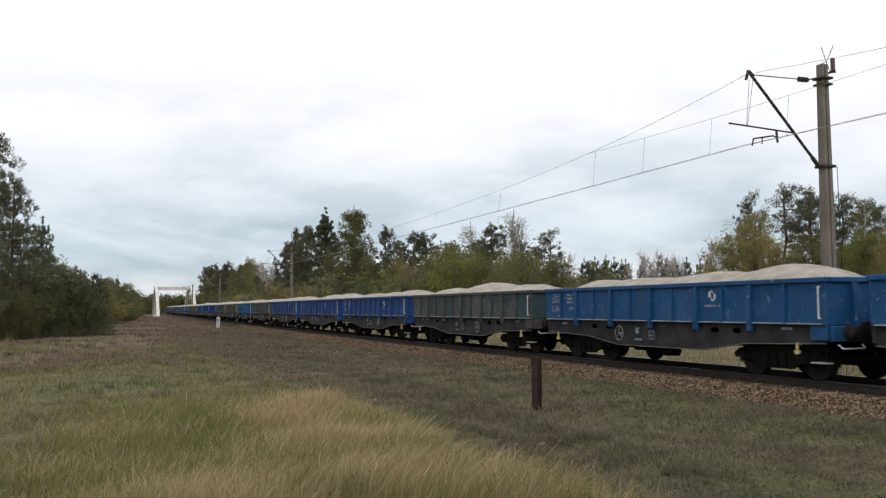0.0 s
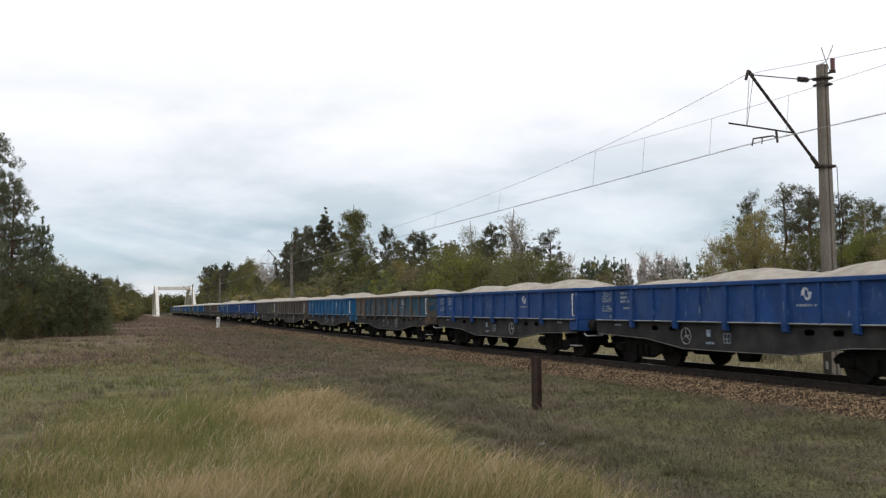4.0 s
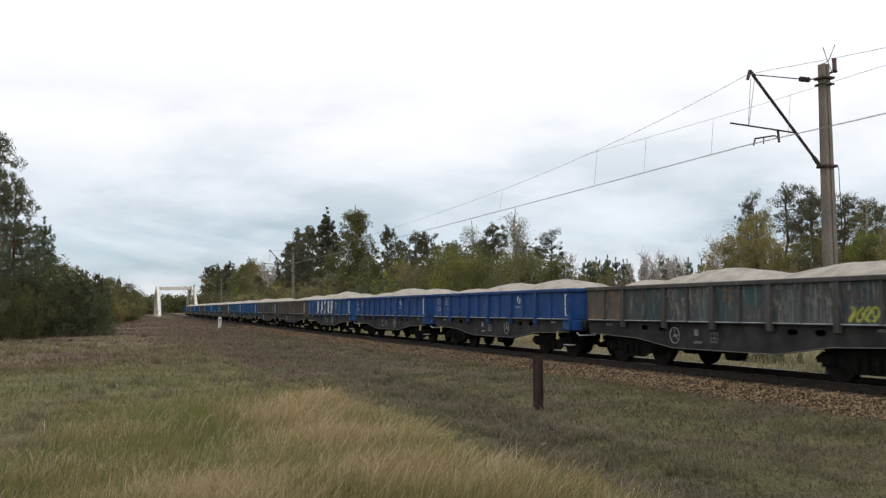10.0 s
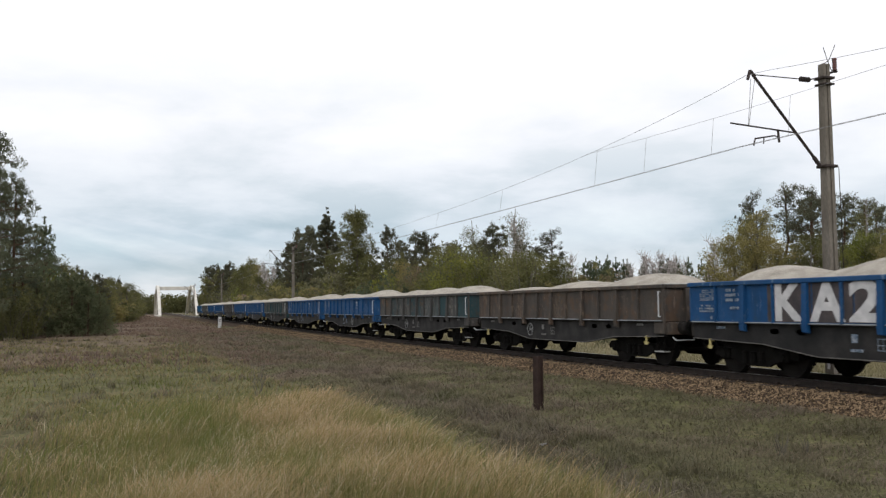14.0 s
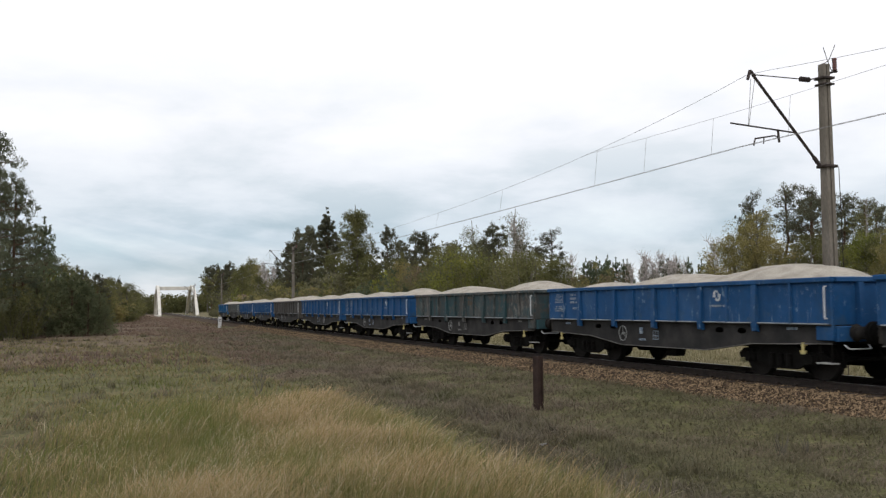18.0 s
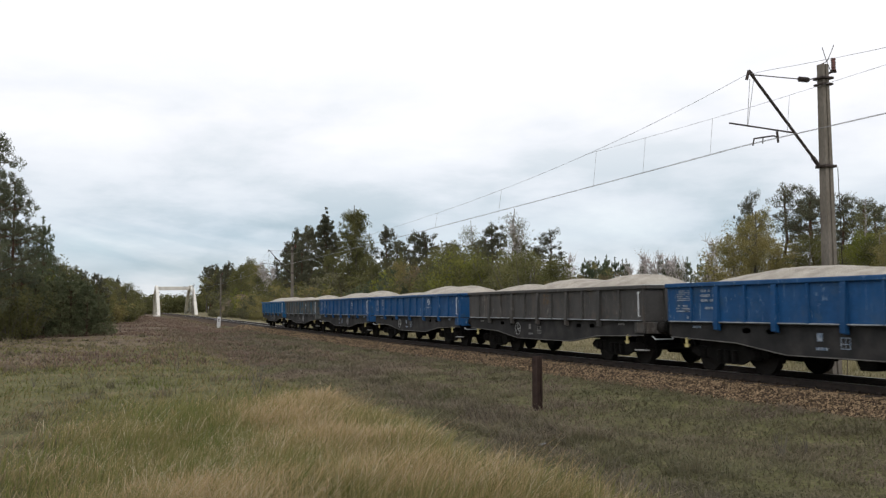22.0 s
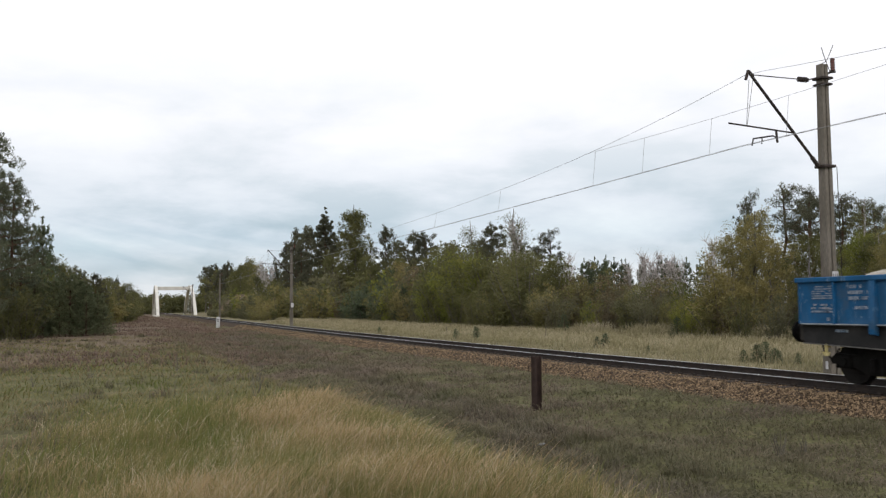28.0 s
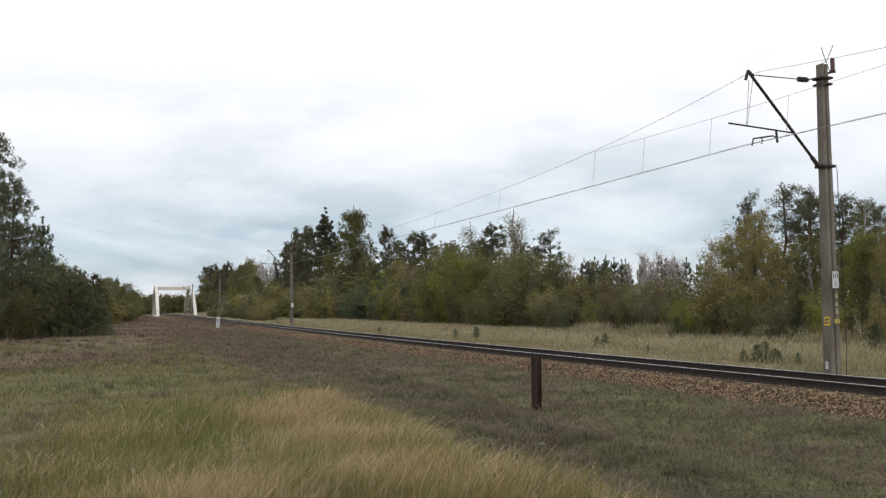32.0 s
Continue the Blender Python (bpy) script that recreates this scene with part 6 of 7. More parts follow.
for s, off, h in ((69.5, 21, 6.3), (58.0, 21, 5.9), (58.5, 21.4, 5.6), (57.0, 21, 5.4), (56.1, 21, 5.7), (55.4, 21.5, 5.4), (54.2, 21, 5.2), (54.9, 21, 5.1), (53.3, 21, 5.0), (60.0, 21, 5.1), (46.8, 19, 6.1), (47.4, 19.3, 5.4), (46.2, 19.6, 5.6), (226.3, 17, 13.9), (220.2, 18, 12.7), (232, 17, 12.6), (88.4, 24, 11.1), (89.2, 24.4, 10.2)):
    x, y = by_line(s, off)
    plant("bare_birch", rnd.choice(BARES), x, y, h, "leafless birch with fine pale twigs", "tree", "bare birches", rnd.uniform(0, 6.28), 1.0)
# seedling pines in the pale grass
for s, off, h in ((25.0, 4.3, 0.42), (24.5, 4.4, 0.62), (24.2, 4.5, 0.72), (24.0, 4.7, 0.5), (23.7, 4.6, 0.42), (23.2, 4.9, 0.36), (36.7, 5.6, 0.5), (36.3, 5.8, 0.66), (36.0, 5.5, 0.4), (66.1, 4.0, 0.5), (51.6, 4.6, 0.62), (48.4, 4.6, 0.8), (49.2, 4.9, 0.4), (31.0, 4.6, 0.3), (36.6, 16.4, 1.35), (35.4, 16.0, 1.1), (26.7, 11.4, 1.1), (25.6, 11.8, 1.5), (44.0, 14.6, 1.2), (58, 14.8, 1.3)):
    x, y = by_line(s, off)
    plant("young_pine", rnd.choice(YPINES), x, y, h, "small young pine in pale grass", "tree", "seedling pines", rnd.uniform(0, 6.28), 1.9)

# trees across the meadow
for kind, x, y, h, wide in (("dense", -20.15, 60, 12.6, 0.8), ("dense", -19.3, 64, 10.3, 0.7), ("dense", -20.6, 66, 10.6, 0.9), ("dense", -19.0, 68, 7.6, 0.85), ("dense", -22.5, 62, 11.0, 1.0), ("young", -18.1, 78, 9.1, 0.95), ("dense", -18.7, 80, 6.6, 0.9),
                            ("dense", -17.6, 84, 6.5, 0.8), ("birch_olive", -18.2, 88, 6.6, 1.1), ("birch_olive", -16.8, 92, 6.2, 1.1), ("pine", -15.9, 100, 6.3, 0.9), ("birch_olive", -14.8, 110, 5.6, 1.2), ("pine", -15.3, 108, 6.2, 0.9), ("pine", -13.5, 118, 6.2, 1.0),
                            ("birch_olive", -12.7, 124, 5.9, 1.2), ("birch_olive", -12.0, 130, 6.1, 1.2), ("pine", -11.0, 142, 6.2, 1.0), ("spruce", -9.2, 175, 7.9, 0.6), ("birch_olive", -8.4, 160, 6.2, 1.2), ("birch_autumn", -8.9, 168, 6.3, 1.1), ("birch_olive", -5.7, 190, 6.1, 1.2), ("birch_olive", -4.6, 205, 5.8, 1.2),
                            ("birch_olive", -6.5, 215, 6.8, 1.2), ("birch_olive", -27, 70, 9.5, 1.2), ("birch_olive", -30, 62, 11, 1.2), ("birch_olive", -4, 290, 6, 1.2), ("birch_olive", -12, 300, 7, 1.3), ("birch_autumn", 0, 330, 6, 1.2), ("birch_olive", 3, 380, 7, 1.4), ("birch_olive", 9, 390, 7, 1.4), ("birch_autumn", 14, 400, 7, 1.4)):
    tree(kind, x, y, h, wide)
for kind, x, y, h, wide in (("dull", -20.5, 70, 4.2, 1.1), ("dull", -22.4, 70, 5.0, 1.2), ("yellow", -18.1, 80, 5.6, 0.7), ("olive", -20, 86, 6.5, 1.1), ("olive", -16.8, 100, 5.5, 1.2), ("dull", -23.0, 78, 6.5, 1.2),
                            ("olive", -14, 118, 4.6, 1.2), ("autumn", -11.5, 125, 3.6, 1.2), ("olive", -9.5, 140, 3.4, 1.3), ("olive", -8, 155, 4.0, 1.3), ("yellow", -11, 135, 3.0, 1.0), ("dull", -25.5, 73, 5.0, 1.3),
                            ("olive", -18.5, 92, 6.2, 1.1), ("dull", -16.0, 110, 5.6, 1.2), ("olive", -13.0, 150, 6.0, 1.2), ("dull", -11.5, 160, 5.6, 1.2), ("olive", -9.0, 185, 5.6, 1.3), ("dull", -6.0, 210, 5.4, 1.3), ("olive", -3.5, 240, 5.0, 1.3),
                            ("olive", -1.0, 262, 4.6, 1.2), ("dull", -24.5, 68, 3.6, 1.3), ("olive", -19.4, 62, 3.2, 1.0), ("olive", -18.6, 64, 3.4, 1.0), ("olive", -20.4, 63, 4.0, 1.1)):
    bush(kind, x, y, h, wide)
# a thicket of dense young pines in front of them
for x, y, h in ((-15.0, 66.5, 3.7), (-16.0, 67.2, 4.6), (-17.0, 67.8, 4.0), (-14.3, 67.2, 3.0), (-18.2, 69.0, 4.6), (-15.5, 68.6, 4.1), (-16.6, 66.4, 3.0), (-13.9, 66.6, 2.2), (-17.6, 66.6, 3.0), (-19.2, 71.0, 4.2)):
    plant("young_pine", rnd.choice(THICKET), x, y, h, "dense dark young pine in a thicket", "tree", "thicket of young pines", rnd.uniform(0, 6.28), 1.4)

# a dark heap of earth behind the line and some stakes
heap_bm = bmesh.new()
bmesh.ops.create_icosphere(heap_bm, subdivisions=3, radius=1.0)
for v in heap_bm.verts:
    v.co = Vector((v.co.x * 5.0, v.co.y * 4.5, max(-0.3, v.co.z * 4.9))) * (1 + 0.12 * noise.noise(v.co * 2.1))
heap = new("earth_heap", mesh_from("earth_heap", heap_bm, M_HEATHSOIL, True))
heap.matrix_basis = Matrix.Translation(tp(212, 10.5, -0.3))
tagged(heap, "rounded heap of bare brown earth among bushes", "earth heap")
for x, y, h in ((*by_line(43.8, 6.6), 0.8), (*by_line(60.0, 7.0), 0.5), (-12.7, 73.0, 0.9)):
    stake = new("stake", mesh_from("stake", rod(bmesh.new(), (0, 0, -0.2), (0.02, 0, h), 0.022, 6), M_BARK_GREY))
    stake.matrix_basis = Matrix.Translation((x, y, ground_z(x, y)))
    tagged(stake, "thin grey wooden stake stuck in grass", "stake", "stakes")


# ---- far woods ----
def far_woods():
    rng = np.random.default_rng(9)
    hubs, radii = [], []
    for x0, y0, x1, y1, n, lo, hi in ((-60, 150, -16, 420, 150, 6, 10), (-30, 415, 70, 470, 240, 6, 8.5), (60, 470, 200, 380, 90, 10, 15), (55, 150, 80, 420, 120, 6, 11), (-90, 60, -34, 150, 90, 8, 14)):
        for _ in range(n):
            u = rng.uniform()
            x, y = x0 + (x1 - x0) * u + rng.normal() * 5, y0 + (y1 - y0) * u + rng.normal() * 6
            h = rng.uniform(lo, hi)
            if off_of(x, y) < 38 and off_of(x, y) > -13 and y < 415:
                continue
            for k in range(15):
                hubs.append((x + rng.normal() * 1.3, y + rng.normal() * 1.3, ground_z(x, y) + h * rng.uniform(0.08, 1.0)))
                radii.append(rng.uniform(1.1, 2.1))
    pts = clumps(rng, hubs, radii, 9, 1.0)
    v, f = blades(rng, pts, 0.9, 0.68)
    ob = new("far_wood", soup("far_wood", v.tolist(), f.tolist(), M_OLIVE))
    tagged(ob, "distant mixed woodland in muted green closing the view", "woodland", kind="stuff")


far_woods()

# ---- grass ----
def grassy(name, foot, tip, scale=0.5, island=0.35, turn=0.35, patch=1.0):
    """Grass: foot and tip colours, tinted in patches over the field and from blade to blade; turn is how far up the blade begins to dry."""
    m = bpy.data.materials.new(name)
    m.use_nodes = True
    nt = m.node_tree
    nodes, link = nt.nodes, nt.links.new
    b = nodes["Principled BSDF"]
    b.inputs["Roughness"].default_value = 0.7
    b.inputs["Specular IOR Level"].default_value = 0.25
    co = nodes.new("ShaderNodeTexCoord")
    n1 = nodes.new("ShaderNodeTexNoise")
    n1.inputs["Scale"].default_value = scale
    n1.inputs["Detail"].default_value = 4.0
    n1.inputs["Roughness"].default_value = 0.62
    link(co.outputs["Object"], n1.inputs["Vector"])
    spread = nodes.new("ShaderNodeMapRange")
    spread.inputs["From Min"].default_value, spread.inputs["From Max"].default_value = 0.5 - 0.22 / patch, 0.5 + 0.22 / patch
    link(n1.outputs["Fac"], spread.inputs[0])
    leaf = nodes.new("ShaderNodeNewGeometry").outputs["Random Per Island"]
    mixer = nodes.new("ShaderNodeMix")
    mixer.inputs[0].default_value = island
    link(spread.outputs[0], mixer.inputs[2])
    link(leaf, mixer.inputs[3])
    ramps = []
    for colours in (foot, tip):
        ramp = nodes.new("ShaderNodeValToRGB")
        els = ramp.color_ramp.elements
        while len(els) < len(colours):
            els.new(0.5)
        for k, c in enumerate(colours):
            els[k].position = k / (len(colours) - 1)
        for k, c in enumerate(colours):
            els[k].color = (*c, 1)
        link(mixer.outputs[0], ramp.inputs[0])
        ramps.append(ramp.outputs[0])
    along = nodes.new("ShaderNodeAttribute")
    along.attribute_name = "along"
    dry = nodes.new("ShaderNodeMapRange")
    dry.inputs["From Min"].default_value, dry.inputs["From Max"].default_value = turn, min(1.0, turn + 0.5)
    link(along.outputs["Fac"], dry.inputs[0])
    mx = nodes.new("ShaderNodeMix")
    mx.data_type = "RGBA"
    link(dry.outputs[0], mx.inputs[0])
    link(ramps[0], mx.inputs[6])
    link(ramps[1], mx.inputs[7])
    link(mx.outputs[2], b.inputs["Base Color"])
    tr = nodes.new("ShaderNodeBsdfTranslucent")
    link(mx.outputs[2], tr.inputs["Color"])
    ms = nodes.new("ShaderNodeMixShader")
    ms.inputs[0].default_value = 0.42
    link(b.outputs[0], ms.inputs[1])
    link(tr.outputs[0], ms.inputs[2])
    link(ms.outputs[0], nodes["Material Output"].inputs[0])
    return m


M_TALL = grassy("tall_grass", ((0.13, 0.165, 0.048), (0.19, 0.195, 0.066), (0.27, 0.22, 0.095)), ((0.28, 0.225, 0.092), (0.45, 0.305, 0.155), (0.57, 0.405, 0.25), (0.74, 0.63, 0.49)), 1.1, 0.78, 0.38, 1.3)
M_ARCH = grassy("bleached_straw", ((0.20, 0.18, 0.08), (0.38, 0.31, 0.18)), ((0.46, 0.39, 0.26), (0.70, 0.62, 0.48)), 0.9, 0.6, 0.15)
M_UNDER = grassy("green_undergrass", ((0.085, 0.122, 0.030), (0.14, 0.160, 0.048), (0.21, 0.175, 0.072)), ((0.140, 0.170, 0.046), (0.225, 0.205, 0.074), (0.33, 0.235, 0.110)), 0.9, 0.4, 0.4, 1.2)
M_MEADOW = grassy("meadow_grass", ((0.072, 0.100, 0.026), (0.122, 0.126, 0.044), (0.150, 0.116, 0.068)), ((0.125, 0.158, 0.038), (0.205, 0.192, 0.064), (0.285, 0.215, 0.122), (0.275, 0.195, 0.142)), 0.26, 0.22, 0.2, 1.3)
M_LOW = grassy("low_grass", ((0.087, 0.091, 0.051), (0.120, 0.110, 0.068), (0.133, 0.106, 0.082)), ((0.122, 0.126, 0.066), (0.168, 0.150, 0.088), (0.198, 0.162, 0.118), (0.206, 0.162, 0.135)), 0.36, 0.16, 0.2, 1.3)
M_HEATH = grassy("heather", ((0.090, 0.062, 0.050), (0.135, 0.092, 0.072)), ((0.130, 0.088, 0.074), (0.190, 0.130, 0.106), (0.245, 0.185, 0.130), (0.26, 0.22, 0.12)), 0.3, 0.3, 0.2, 1.2)
M_DITCH = grassy("ditch_weeds", ((0.092, 0.080, 0.058), (0.130, 0.112, 0.084)), ((0.130, 0.122, 0.080), (0.185, 0.160, 0.118), (0.225, 0.20, 0.135)), 0.6, 0.35, 0.25)
M_PALE = grassy("pale_grass", ((0.138, 0.135, 0.066), (0.22, 0.196, 0.107)), ((0.232, 0.216, 0.112), (0.34, 0.296, 0.180), (0.48, 0.425, 0.30)), 0.35, 0.3, 0.15, 1.2)


def grass(name, rng, xy, length, width, lean, wind, mat, label, category="grass", joints=2):
    """Bent blades rooted at xy, each of so many joints below its tip; length and width are arrays."""
    n = len(xy)
    root = np.empty((n, 3))
    root[:, :2] = xy
    root[:, 2] = [ground_z(x, y) - 0.02 for x, y in xy]
    a = rng.uniform(0, 2 * math.pi, n)
    bend = np.stack([np.cos(a), np.sin(a), np.zeros(n)], 1) * (lean * rng.uniform(0.2, 1.0, n) * length)[:, None] + np.array((*wind, 0.0)) * length[:, None]
    side = np.stack([-np.sin(a + rng.normal(0, 0.5, n)), np.cos(a), np.zeros(n)], 1) * (width * 0.5)[:, None]
    droop = length * 0.35 * lean * rng.uniform(0, 1, n)
    rows, along = [], []
    for k in range(joints):
        u = 0.62 * k if joints == 2 else k / joints
        c = root + bend * u ** 2.2 + np.array((0, 0, 1.0)) * (length * u - droop * u ** 3)[:, None]
        w = side * (1 - 0.5 * u * u)
        rows += [c - w, c + w]
        along += [u, u]
    rows.append(root + bend + np.array((0, 0, 1.0)) * (length - droop)[:, None])
    along.append(1.0)
    m = len(rows)
    k = np.arange(n)[:, None] * m
    faces = []
    for q in range(joints - 1):
        faces += (k + np.array((2 * q, 2 * q + 1, 2 * q + 3, 2 * q + 2))).tolist()
    faces += (k + np.array((m - 3, m - 2, m - 1))).tolist()
    me = soup(name, np.stack(rows, 1).reshape(-1, 3).tolist(), faces, mat)
    me.attributes.new("along", "FLOAT", "POINT").data.foreach_set("value", np.tile(np.array(along, np.float32), n))
    return tagged(new(name, me), label, category, kind="stuff")


def scatter(rng, n, x0, x1, y0, y1, power=1.0, patch=0.0, cell=0.5, keep=None):
    """Places in a field, thinning with distance, gathered in patches."""
    out = []
    chance = random.Random(n).random
    while len(out) < n:
        v = chance()
        y = y0 * (y1 / y0) ** v if power == 1 else y0 + (y1 - y0) * v ** power
        x = x0 + (x1 - x0) * chance()
        if patch and chance() > 0.62 + 0.75 * patch * noise.noise((x * cell, y * cell, 7.7)):
            continue
        if keep and not keep(x, y):
            continue
        out.append((x, y))
    return np.array(out)


def reach_of(xy):
    return np.hypot(xy[:, 0] - EYE.x, xy[:, 1] - EYE.y)


def fields():
    rng = np.random.default_rng(21)
    luck = random.Random(3).random

    def tall_zone(x, y):
        edge = -11.55 - 0.25 * math.sin(y * 0.9)
        inner = -15.6 + 0.26 * (y - 5) + 0.8 * noise.noise((x * 0.5, y * 0.5, 9.0))
        if x > edge or y > 15.8:
            return False
        fade = min(1.0, (edge - x) / 0.4) * min(1.0, (15.8 - y) / 2.5)
        return luck() < fade * max(0.0, min(1.0, (x - inner + 2.6) / 3.4)) ** 1.5
    xy = scatter(rng, 64000, -20.5, -11.2, 2.8, 15.8, 0.8, 0.9, 0.8, tall_zone)
    n = len(xy)
    size = rng.uniform(0.28, 0.62, n) * np.array([(0.8 + 0.5 * noise.noise((x * 0.6, y * 0.6, 2.0))) * max(0.45, min(1.0, 0.45 + (x + 18.2 - 0.26 * (y - 5)) * 0.17)) for x, y in xy])
    grass("tall_grass", rng, xy, size, 0.0016 + 0.00042 * reach_of(xy) * rng.uniform(0.6, 1.4, n), 0.85, (0.20, -0.05), M_TALL, "tall straw-coloured meadow grass bent by wind")
    xy = scatter(rng, 5200, -20.5, -11.2, 2.8, 14.0, 0.8, 1.6, 1.1, tall_zone)
    n = len(xy)
    grass("bleached_straw", rng, xy, rng.uniform(0.24, 0.52, n), 0.0014 + 0.00034 * reach_of(xy), 1.2, (0.30, -0.04), M_ARCH, "bleached straws arching over the grass", joints=4)
    xy = scatter(rng, 36000, -20.5, -11.2, 2.8, 15.8, 0.8, 1.0, 0.9, tall_zone)
    n = len(xy)
    grass("undergrass", rng, xy, rng.uniform(0.18, 0.52, n), 0.0028 + 0.0005 * reach_of(xy), 0.7, (0.2, -0.03), M_UNDER, "green blades at the foot of the tall grass")

    def plateau(x, y):
        return off_of(x, y) < -9.0 - 2.2 * max(0, 1 - y / 45)
    xy = scatter(rng, 68000, -34, -8.5, 4.2, 62, 1, 0.8, 0.35, plateau)
    n = len(xy)
    grass("meadow_grass", rng, xy, rng.uniform(0.09, 0.28, n) * np.clip(1.25 - reach_of(xy) * 0.014, 0.5, 1.1), 0.004 + 0.00065 * reach_of(xy), 1.7, (0.18, 0.0), M_MEADOW, "short green-brown meadow grass in tufts")

    def low_zone(x, y):
        o = off_of(x, y)
        return -11.0 < o < -2.35 and (abs(o - ditch_off(y)) > 0.35 or luck() < 0.4)
    xy = scatter(rng, 72000, -11, 0.5, 8.0, 85, 1, 0.35, 0.8, low_zone)
    n = len(xy)
    grass("verge_grass", rng, xy, rng.uniform(0.06, 0.16, n) * np.array([1.1 + 0.8 * noise.noise((x * 0.7, y * 0.7, 3.0)) for x, y in xy]), 0.006 + 0.0007 * reach_of(xy), 1.9, (0.06, 0.0), M_LOW,
          "low dull olive grass on the railway verge")

    # tussocks that break up the flat
    hubs = scatter(rng, 520, -33, -3.2, 9.0, 60, 1, 0.5, 0.5, lambda x, y: off_of(x, y) < -3.2)
    xy = np.repeat(hubs, 34, 0) + rng.normal(size=(520 * 34, 2)) * 0.13 * np.repeat(rng.uniform(0.5, 1.6, 520), 34)[:, None]
    n = len(xy)
    grass("tussocks", rng, xy, rng.uniform(0.12, 0.30, n) * np.repeat(rng.uniform(0.6, 1.2, 520), 34), 0.005 + 0.0006 * reach_of(xy), 1.3, (0.05, 0.0), M_LOW, "scattered grey-green grass tussocks")

    def heath_zone(x, y):
        return off_of(x, y) < (-4.5 if y < 75 else -2.5) and noise.noise((x * 0.09, y * 0.09, 1.0)) > max(-0.25, 0.16 - (y - 30) * 0.012)
    xy = scatter(rng, 34000, -32, 9, 28, 285, 1, 0.8, 0.3, heath_zone)
    n = len(xy)
    grass("heather", rng, xy, rng.uniform(0.10, 0.30, n), 0.008 + 0.0007 * reach_of(xy), 1.1, (0.0, 0.0), M_HEATH, "withered brown heather and weeds", "heather")

    def ditch_zone(x, y):
        return abs(off_of(x, y) - ditch_off(y)) < 0.45 + 0.6 * noise.noise((x * 0.5, y * 0.5, 6.0))
    xy = scatter(rng, 7000, -11, -3, 9, 75, 1, 1.0, 0.6, ditch_zone)
    n = len(xy)
    grass("ditch_weeds", rng, xy, rng.uniform(0.10, 0.30, n), 0.007 + 0.0006 * reach_of(xy), 1.2, (0.0, 0.0), M_DITCH, "withered dark weeds along the ditch", "weeds")

    hubs = scatter(rng, 230, -11, -3, 10, 60, 1, 0.6, 0.6, lambda x, y: abs(off_of(x, y) - ditch_off(y) - 0.2) < 0.9)
    xy = np.repeat(hubs, 46, 0) + rng.normal(size=(230 * 46, 2)) * 0.17 * np.repeat(rng.uniform(0.6, 1.5, 230), 46)[:, None]
    n = len(xy)
    grass("bank_tussocks", rng, xy, rng.uniform(0.14, 0.34, n) * np.repeat(rng.uniform(0.6, 1.2, 230), 46), 0.005 + 0.0006 * reach_of(xy), 1.4, (0.05, 0.0), M_LOW, "rounded grey-green tussocks on the ditch bank")

    def pale_zone(x, y):
        return 2.55 < off_of(x, y) < 16.5 and (y < 128 or off_of(x, y) > 8)
    xy = scatter(rng, 66000, 2.5, 30, 9.0, 210, 1, 0.8, 0.4, pale_zone)
    n = len(xy)
    hubs = np.array([by_line(s, off) for s, off in ((48.5, 15.6), (47.0, 15.2), (46.0, 16.0), (45.0, 16.6), (40.2, 16.4), (39.4, 17.2), (38.6, 16.2), (33.0, 15.0), (54.0, 14.8))])
    tufts = np.repeat(hubs, 420, 0) + rng.normal(size=(9 * 420, 2)) * 0.75
    grass("pale_tufts", rng, tufts, rng.uniform(0.45, 1.0, len(tufts)), 0.004 + 0.0005 * reach_of(tufts), 0.8, (0.12, 0.0), M_PALE, "taller pale grass at the wood's edge")
    grass("pale_grass", rng, xy, rng.uniform(0.18, 0.50, n) * np.array([min(1.0, 0.35 + (off_of(x, y) - 2.5) * 0.22) for x, y in xy]), 0.004 + 0.00055 * reach_of(xy), 0.9, (0.10, 0.0), M_PALE,
          "pale straw-coloured tall grass between track and wood")


fields()


def weeds():
    """Single dry stalks that stand out of the grass."""
    rng = np.random.default_rng(4)
    for x, y, h in ((-12.4, 17.8, 0.62), (-11.9, 21.0, 0.55), (-11.7, 21.6, 0.42), (-18.9, 17.6, 0.4), (-19.6, 12.6, 0.34), (-5.8, 11.5, 0.42), (-5.6, 11.7, 0.36), (-5.4, 11.4, 0.3), (-16.4, 22.5, 0.3), (-15.2, 24.0, 0.35), (-20.0, 25.0, 0.4), (-13.0, 26.5, 0.45)):
        bm = bmesh.new()
        for k in range(5):
            a = rng.uniform(0, 6.28)
            limb_mesh(bm, rng, (0, 0, -0.05), (math.cos(a) * h * 0.28, math.sin(a) * h * 0.28, h * rng.uniform(0.6, 1.0)), 0.008, 0.003, 0.05, 4, 3)
        w = new("dry_weed", mesh_from("dry_weed", bm, M_BARK_GREY))
        w.matrix_basis = Matrix.Translation((x, y, ground_z(x, y)))
        tagged(w, "dry dark weed stalks standing in grass", "weed", "dry weeds")


weeds()

chip_bm = bmesh.new()
prism(chip_bm, [(-0.08, 0.0), (0.075, 0.004), (0.085, 0.018), (0.0, 0.026), (-0.07, 0.02)], -0.02, 0.022)
chip = tagged(new("wood_chip", mesh_from("wood_chip", chip_bm, M_EDGE)), "small pale splinter of wood lying in grass", "wood chip")
chip.matrix_basis = Matrix.Translation((-8.34, 14.22, ground_z(-8.34, 14.22) + 0.10)) @ pose(0, 0, 0, 4, -6, 25)


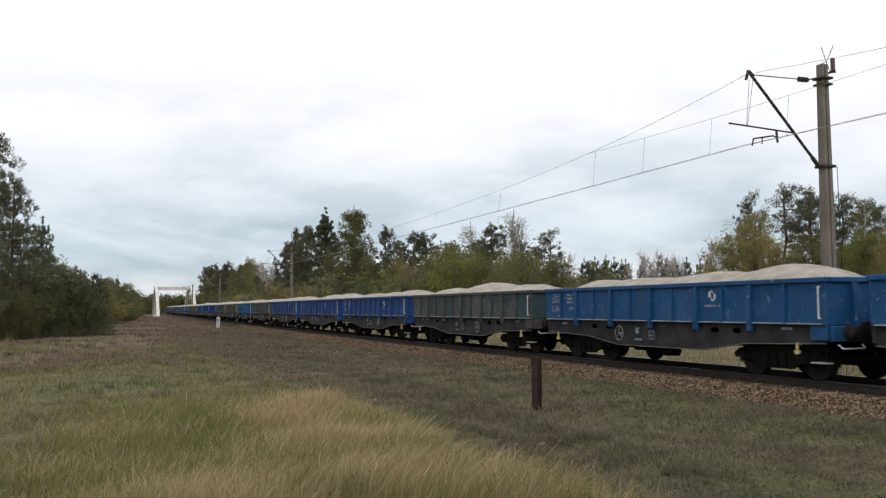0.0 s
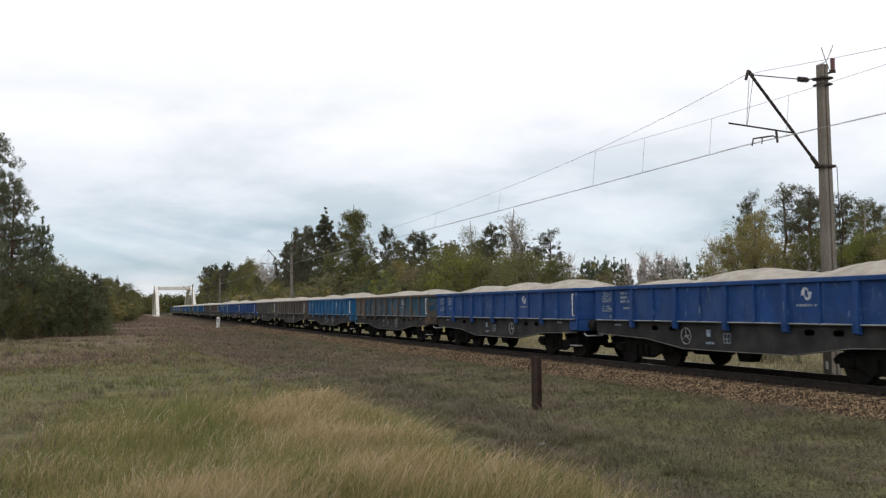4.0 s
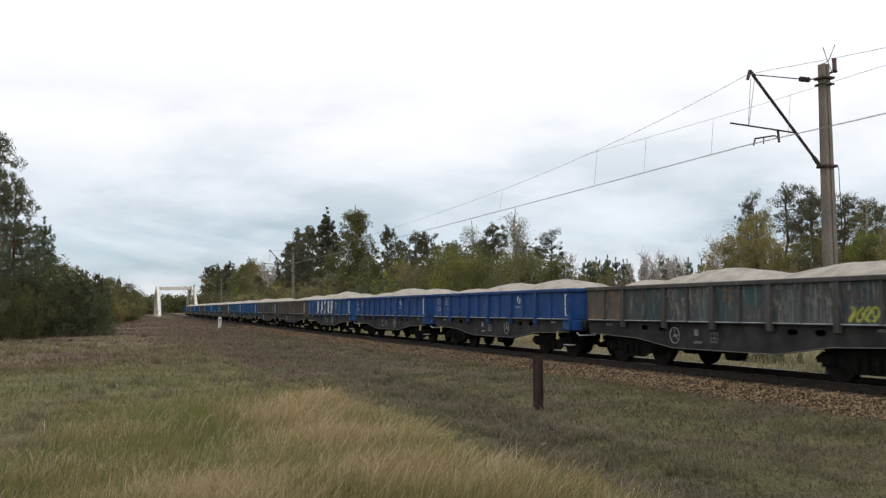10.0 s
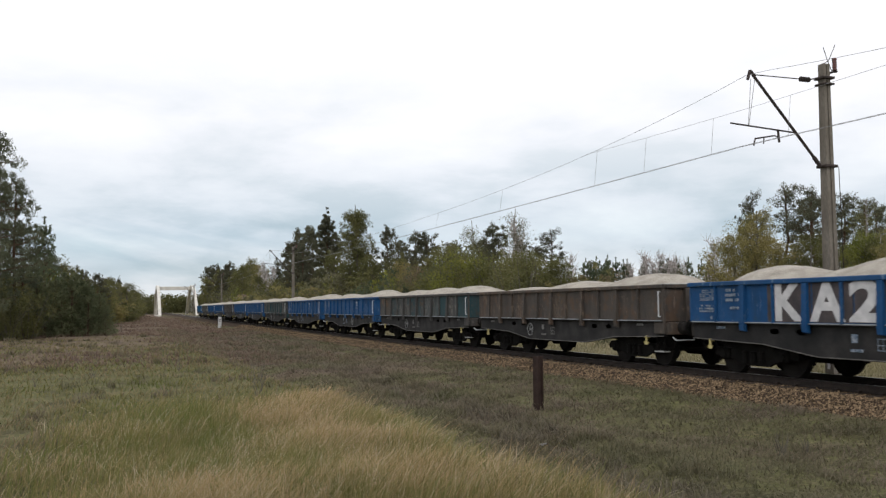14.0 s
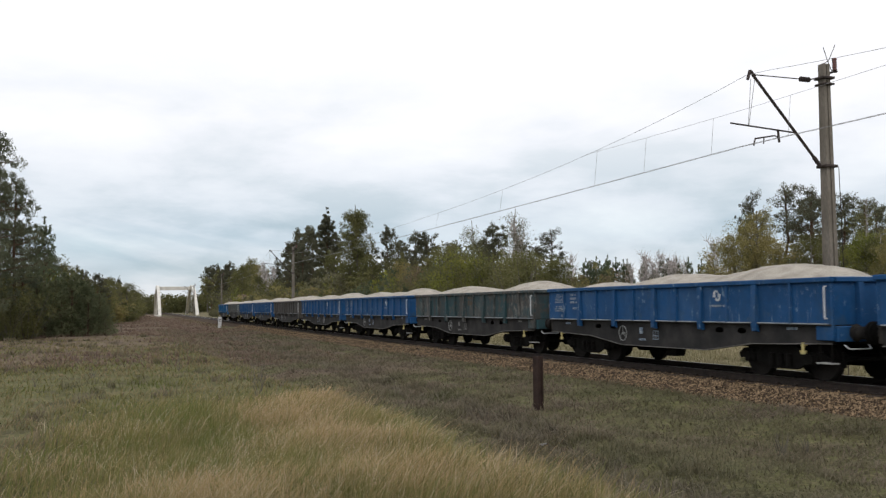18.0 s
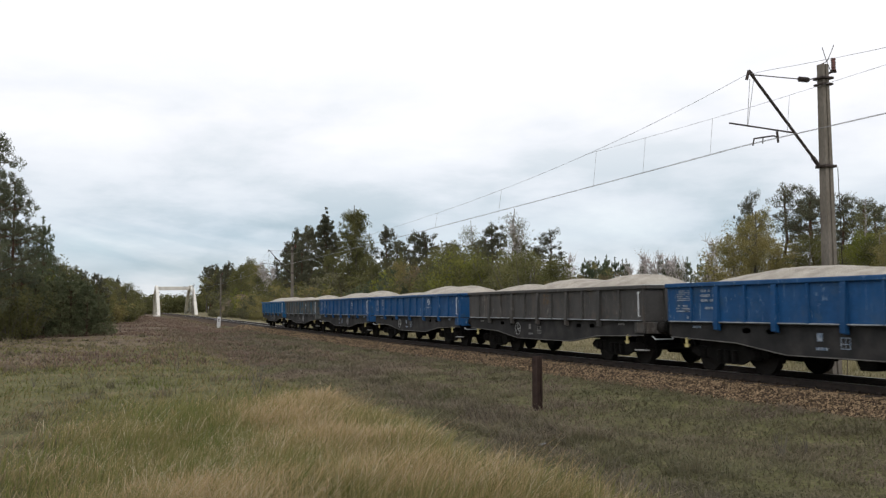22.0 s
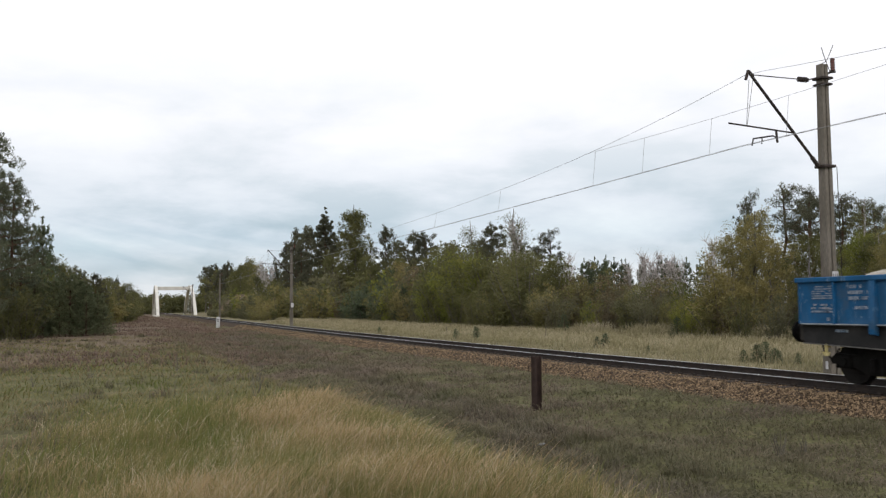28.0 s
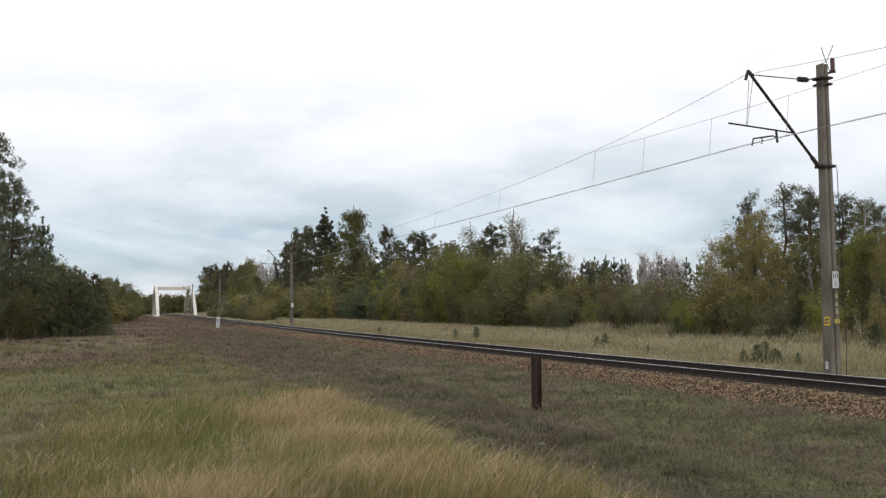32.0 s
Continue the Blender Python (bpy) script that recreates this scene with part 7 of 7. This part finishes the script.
# ---- ballast stones ----
def stones():
    rng = np.random.default_rng(33)
    n = 46000
    u = rng.uniform(size=n)
    s = 7.0 * (105 / 7.0) ** u
    off = np.where(rng.uniform(size=n) < 0.86, rng.uniform(-2.66, -0.86, n), rng.uniform(-0.66, 2.3, n))
    z = np.interp(off, (-2.7, -2.35, -1.6, -0.6, 0.6, 1.6, 2.4), (-0.56, -0.40, -0.20, -0.185, -0.185, -0.20, -0.42))
    c = np.array([tp(a, b, h) for a, b, h in zip(s, off, z)])
    r = rng.uniform(0.012, 0.031, n) * (1 + 0.007 * s)
    base = np.array(((1, 0, 0), (0, 1, 0), (-1, 0, 0), (0, -1, 0), (0, 0, 1), (0, 0, -1)), float)
    d = base[None] * (r[:, None, None]) * rng.uniform(0.55, 1.35, (n, 6, 1)) + rng.normal(size=(n, 6, 3)) * r[:, None, None] * 0.22
    q = rng.normal(size=(n, 4))
    q /= np.linalg.norm(q, axis=1)[:, None]
    w, x, y, zz = q.T
    R = np.stack([np.stack([1 - 2 * (y * y + zz * zz), 2 * (x * y - zz * w), 2 * (x * zz + y * w)], 1),
                  np.stack([2 * (x * y + zz * w), 1 - 2 * (x * x + zz * zz), 2 * (y * zz - x * w)], 1),
                  np.stack([2 * (x * zz - y * w), 2 * (y * zz + x * w), 1 - 2 * (x * x + y * y)], 1)], 1)
    v = (c[:, None, :] + np.einsum("nij,nkj->nki", R, d)).reshape(-1, 3)
    k = np.arange(n)[:, None] * 6
    tri = np.array(((0, 1, 4), (1, 2, 4), (2, 3, 4), (3, 0, 4), (1, 0, 5), (2, 1, 5), (3, 2, 5), (0, 3, 5)))
    f = (k[:, :, None] + tri[None]).reshape(-1, 3)
    ob = new("ballast_stones", soup("ballast_stones", v.tolist(), f.tolist(), M_STONE))
    tagged(ob, "loose brown and tan crushed stone ballast", "ballast", kind="stuff")


stones()


# ---- what moves ----
def wagon_pose(n, t):
    x, y, a = axis(27.5 - HALF + n * PITCH - travelled(t))
    return Matrix.Translation((x, y, 0)) @ Matrix.Rotation(-a, 4, "Z")


def share_keys(ob, source):
    ob.rotation_mode = "QUATERNION"
    ob.animation_data_create()
    ob.animation_data.action = source.animation_data.action
    ob.animation_data.action_slot = source.animation_data.action_slot


def motions():
    times = [float(t) for t in range(0, 33)]
    for n, ob in wagons + loads:
        walk(ob, [(t, wagon_pose(n, t)) for t in times])
    # wheels roll without slip; all of them turn alike
    first = {}
    for ws, y in bogie_wheelsets:
        if y not in first:
            steps = [i / FPS for i in range(int(SECONDS * FPS) + 1)]
            walk(ws, [(t, Matrix.Translation((0, y, 0.46)) @ Matrix.Rotation(travelled(t) / 0.455, 4, "X")) for t in steps])
            first[y] = ws
        else:
            share_keys(ws, first[y])


motions()
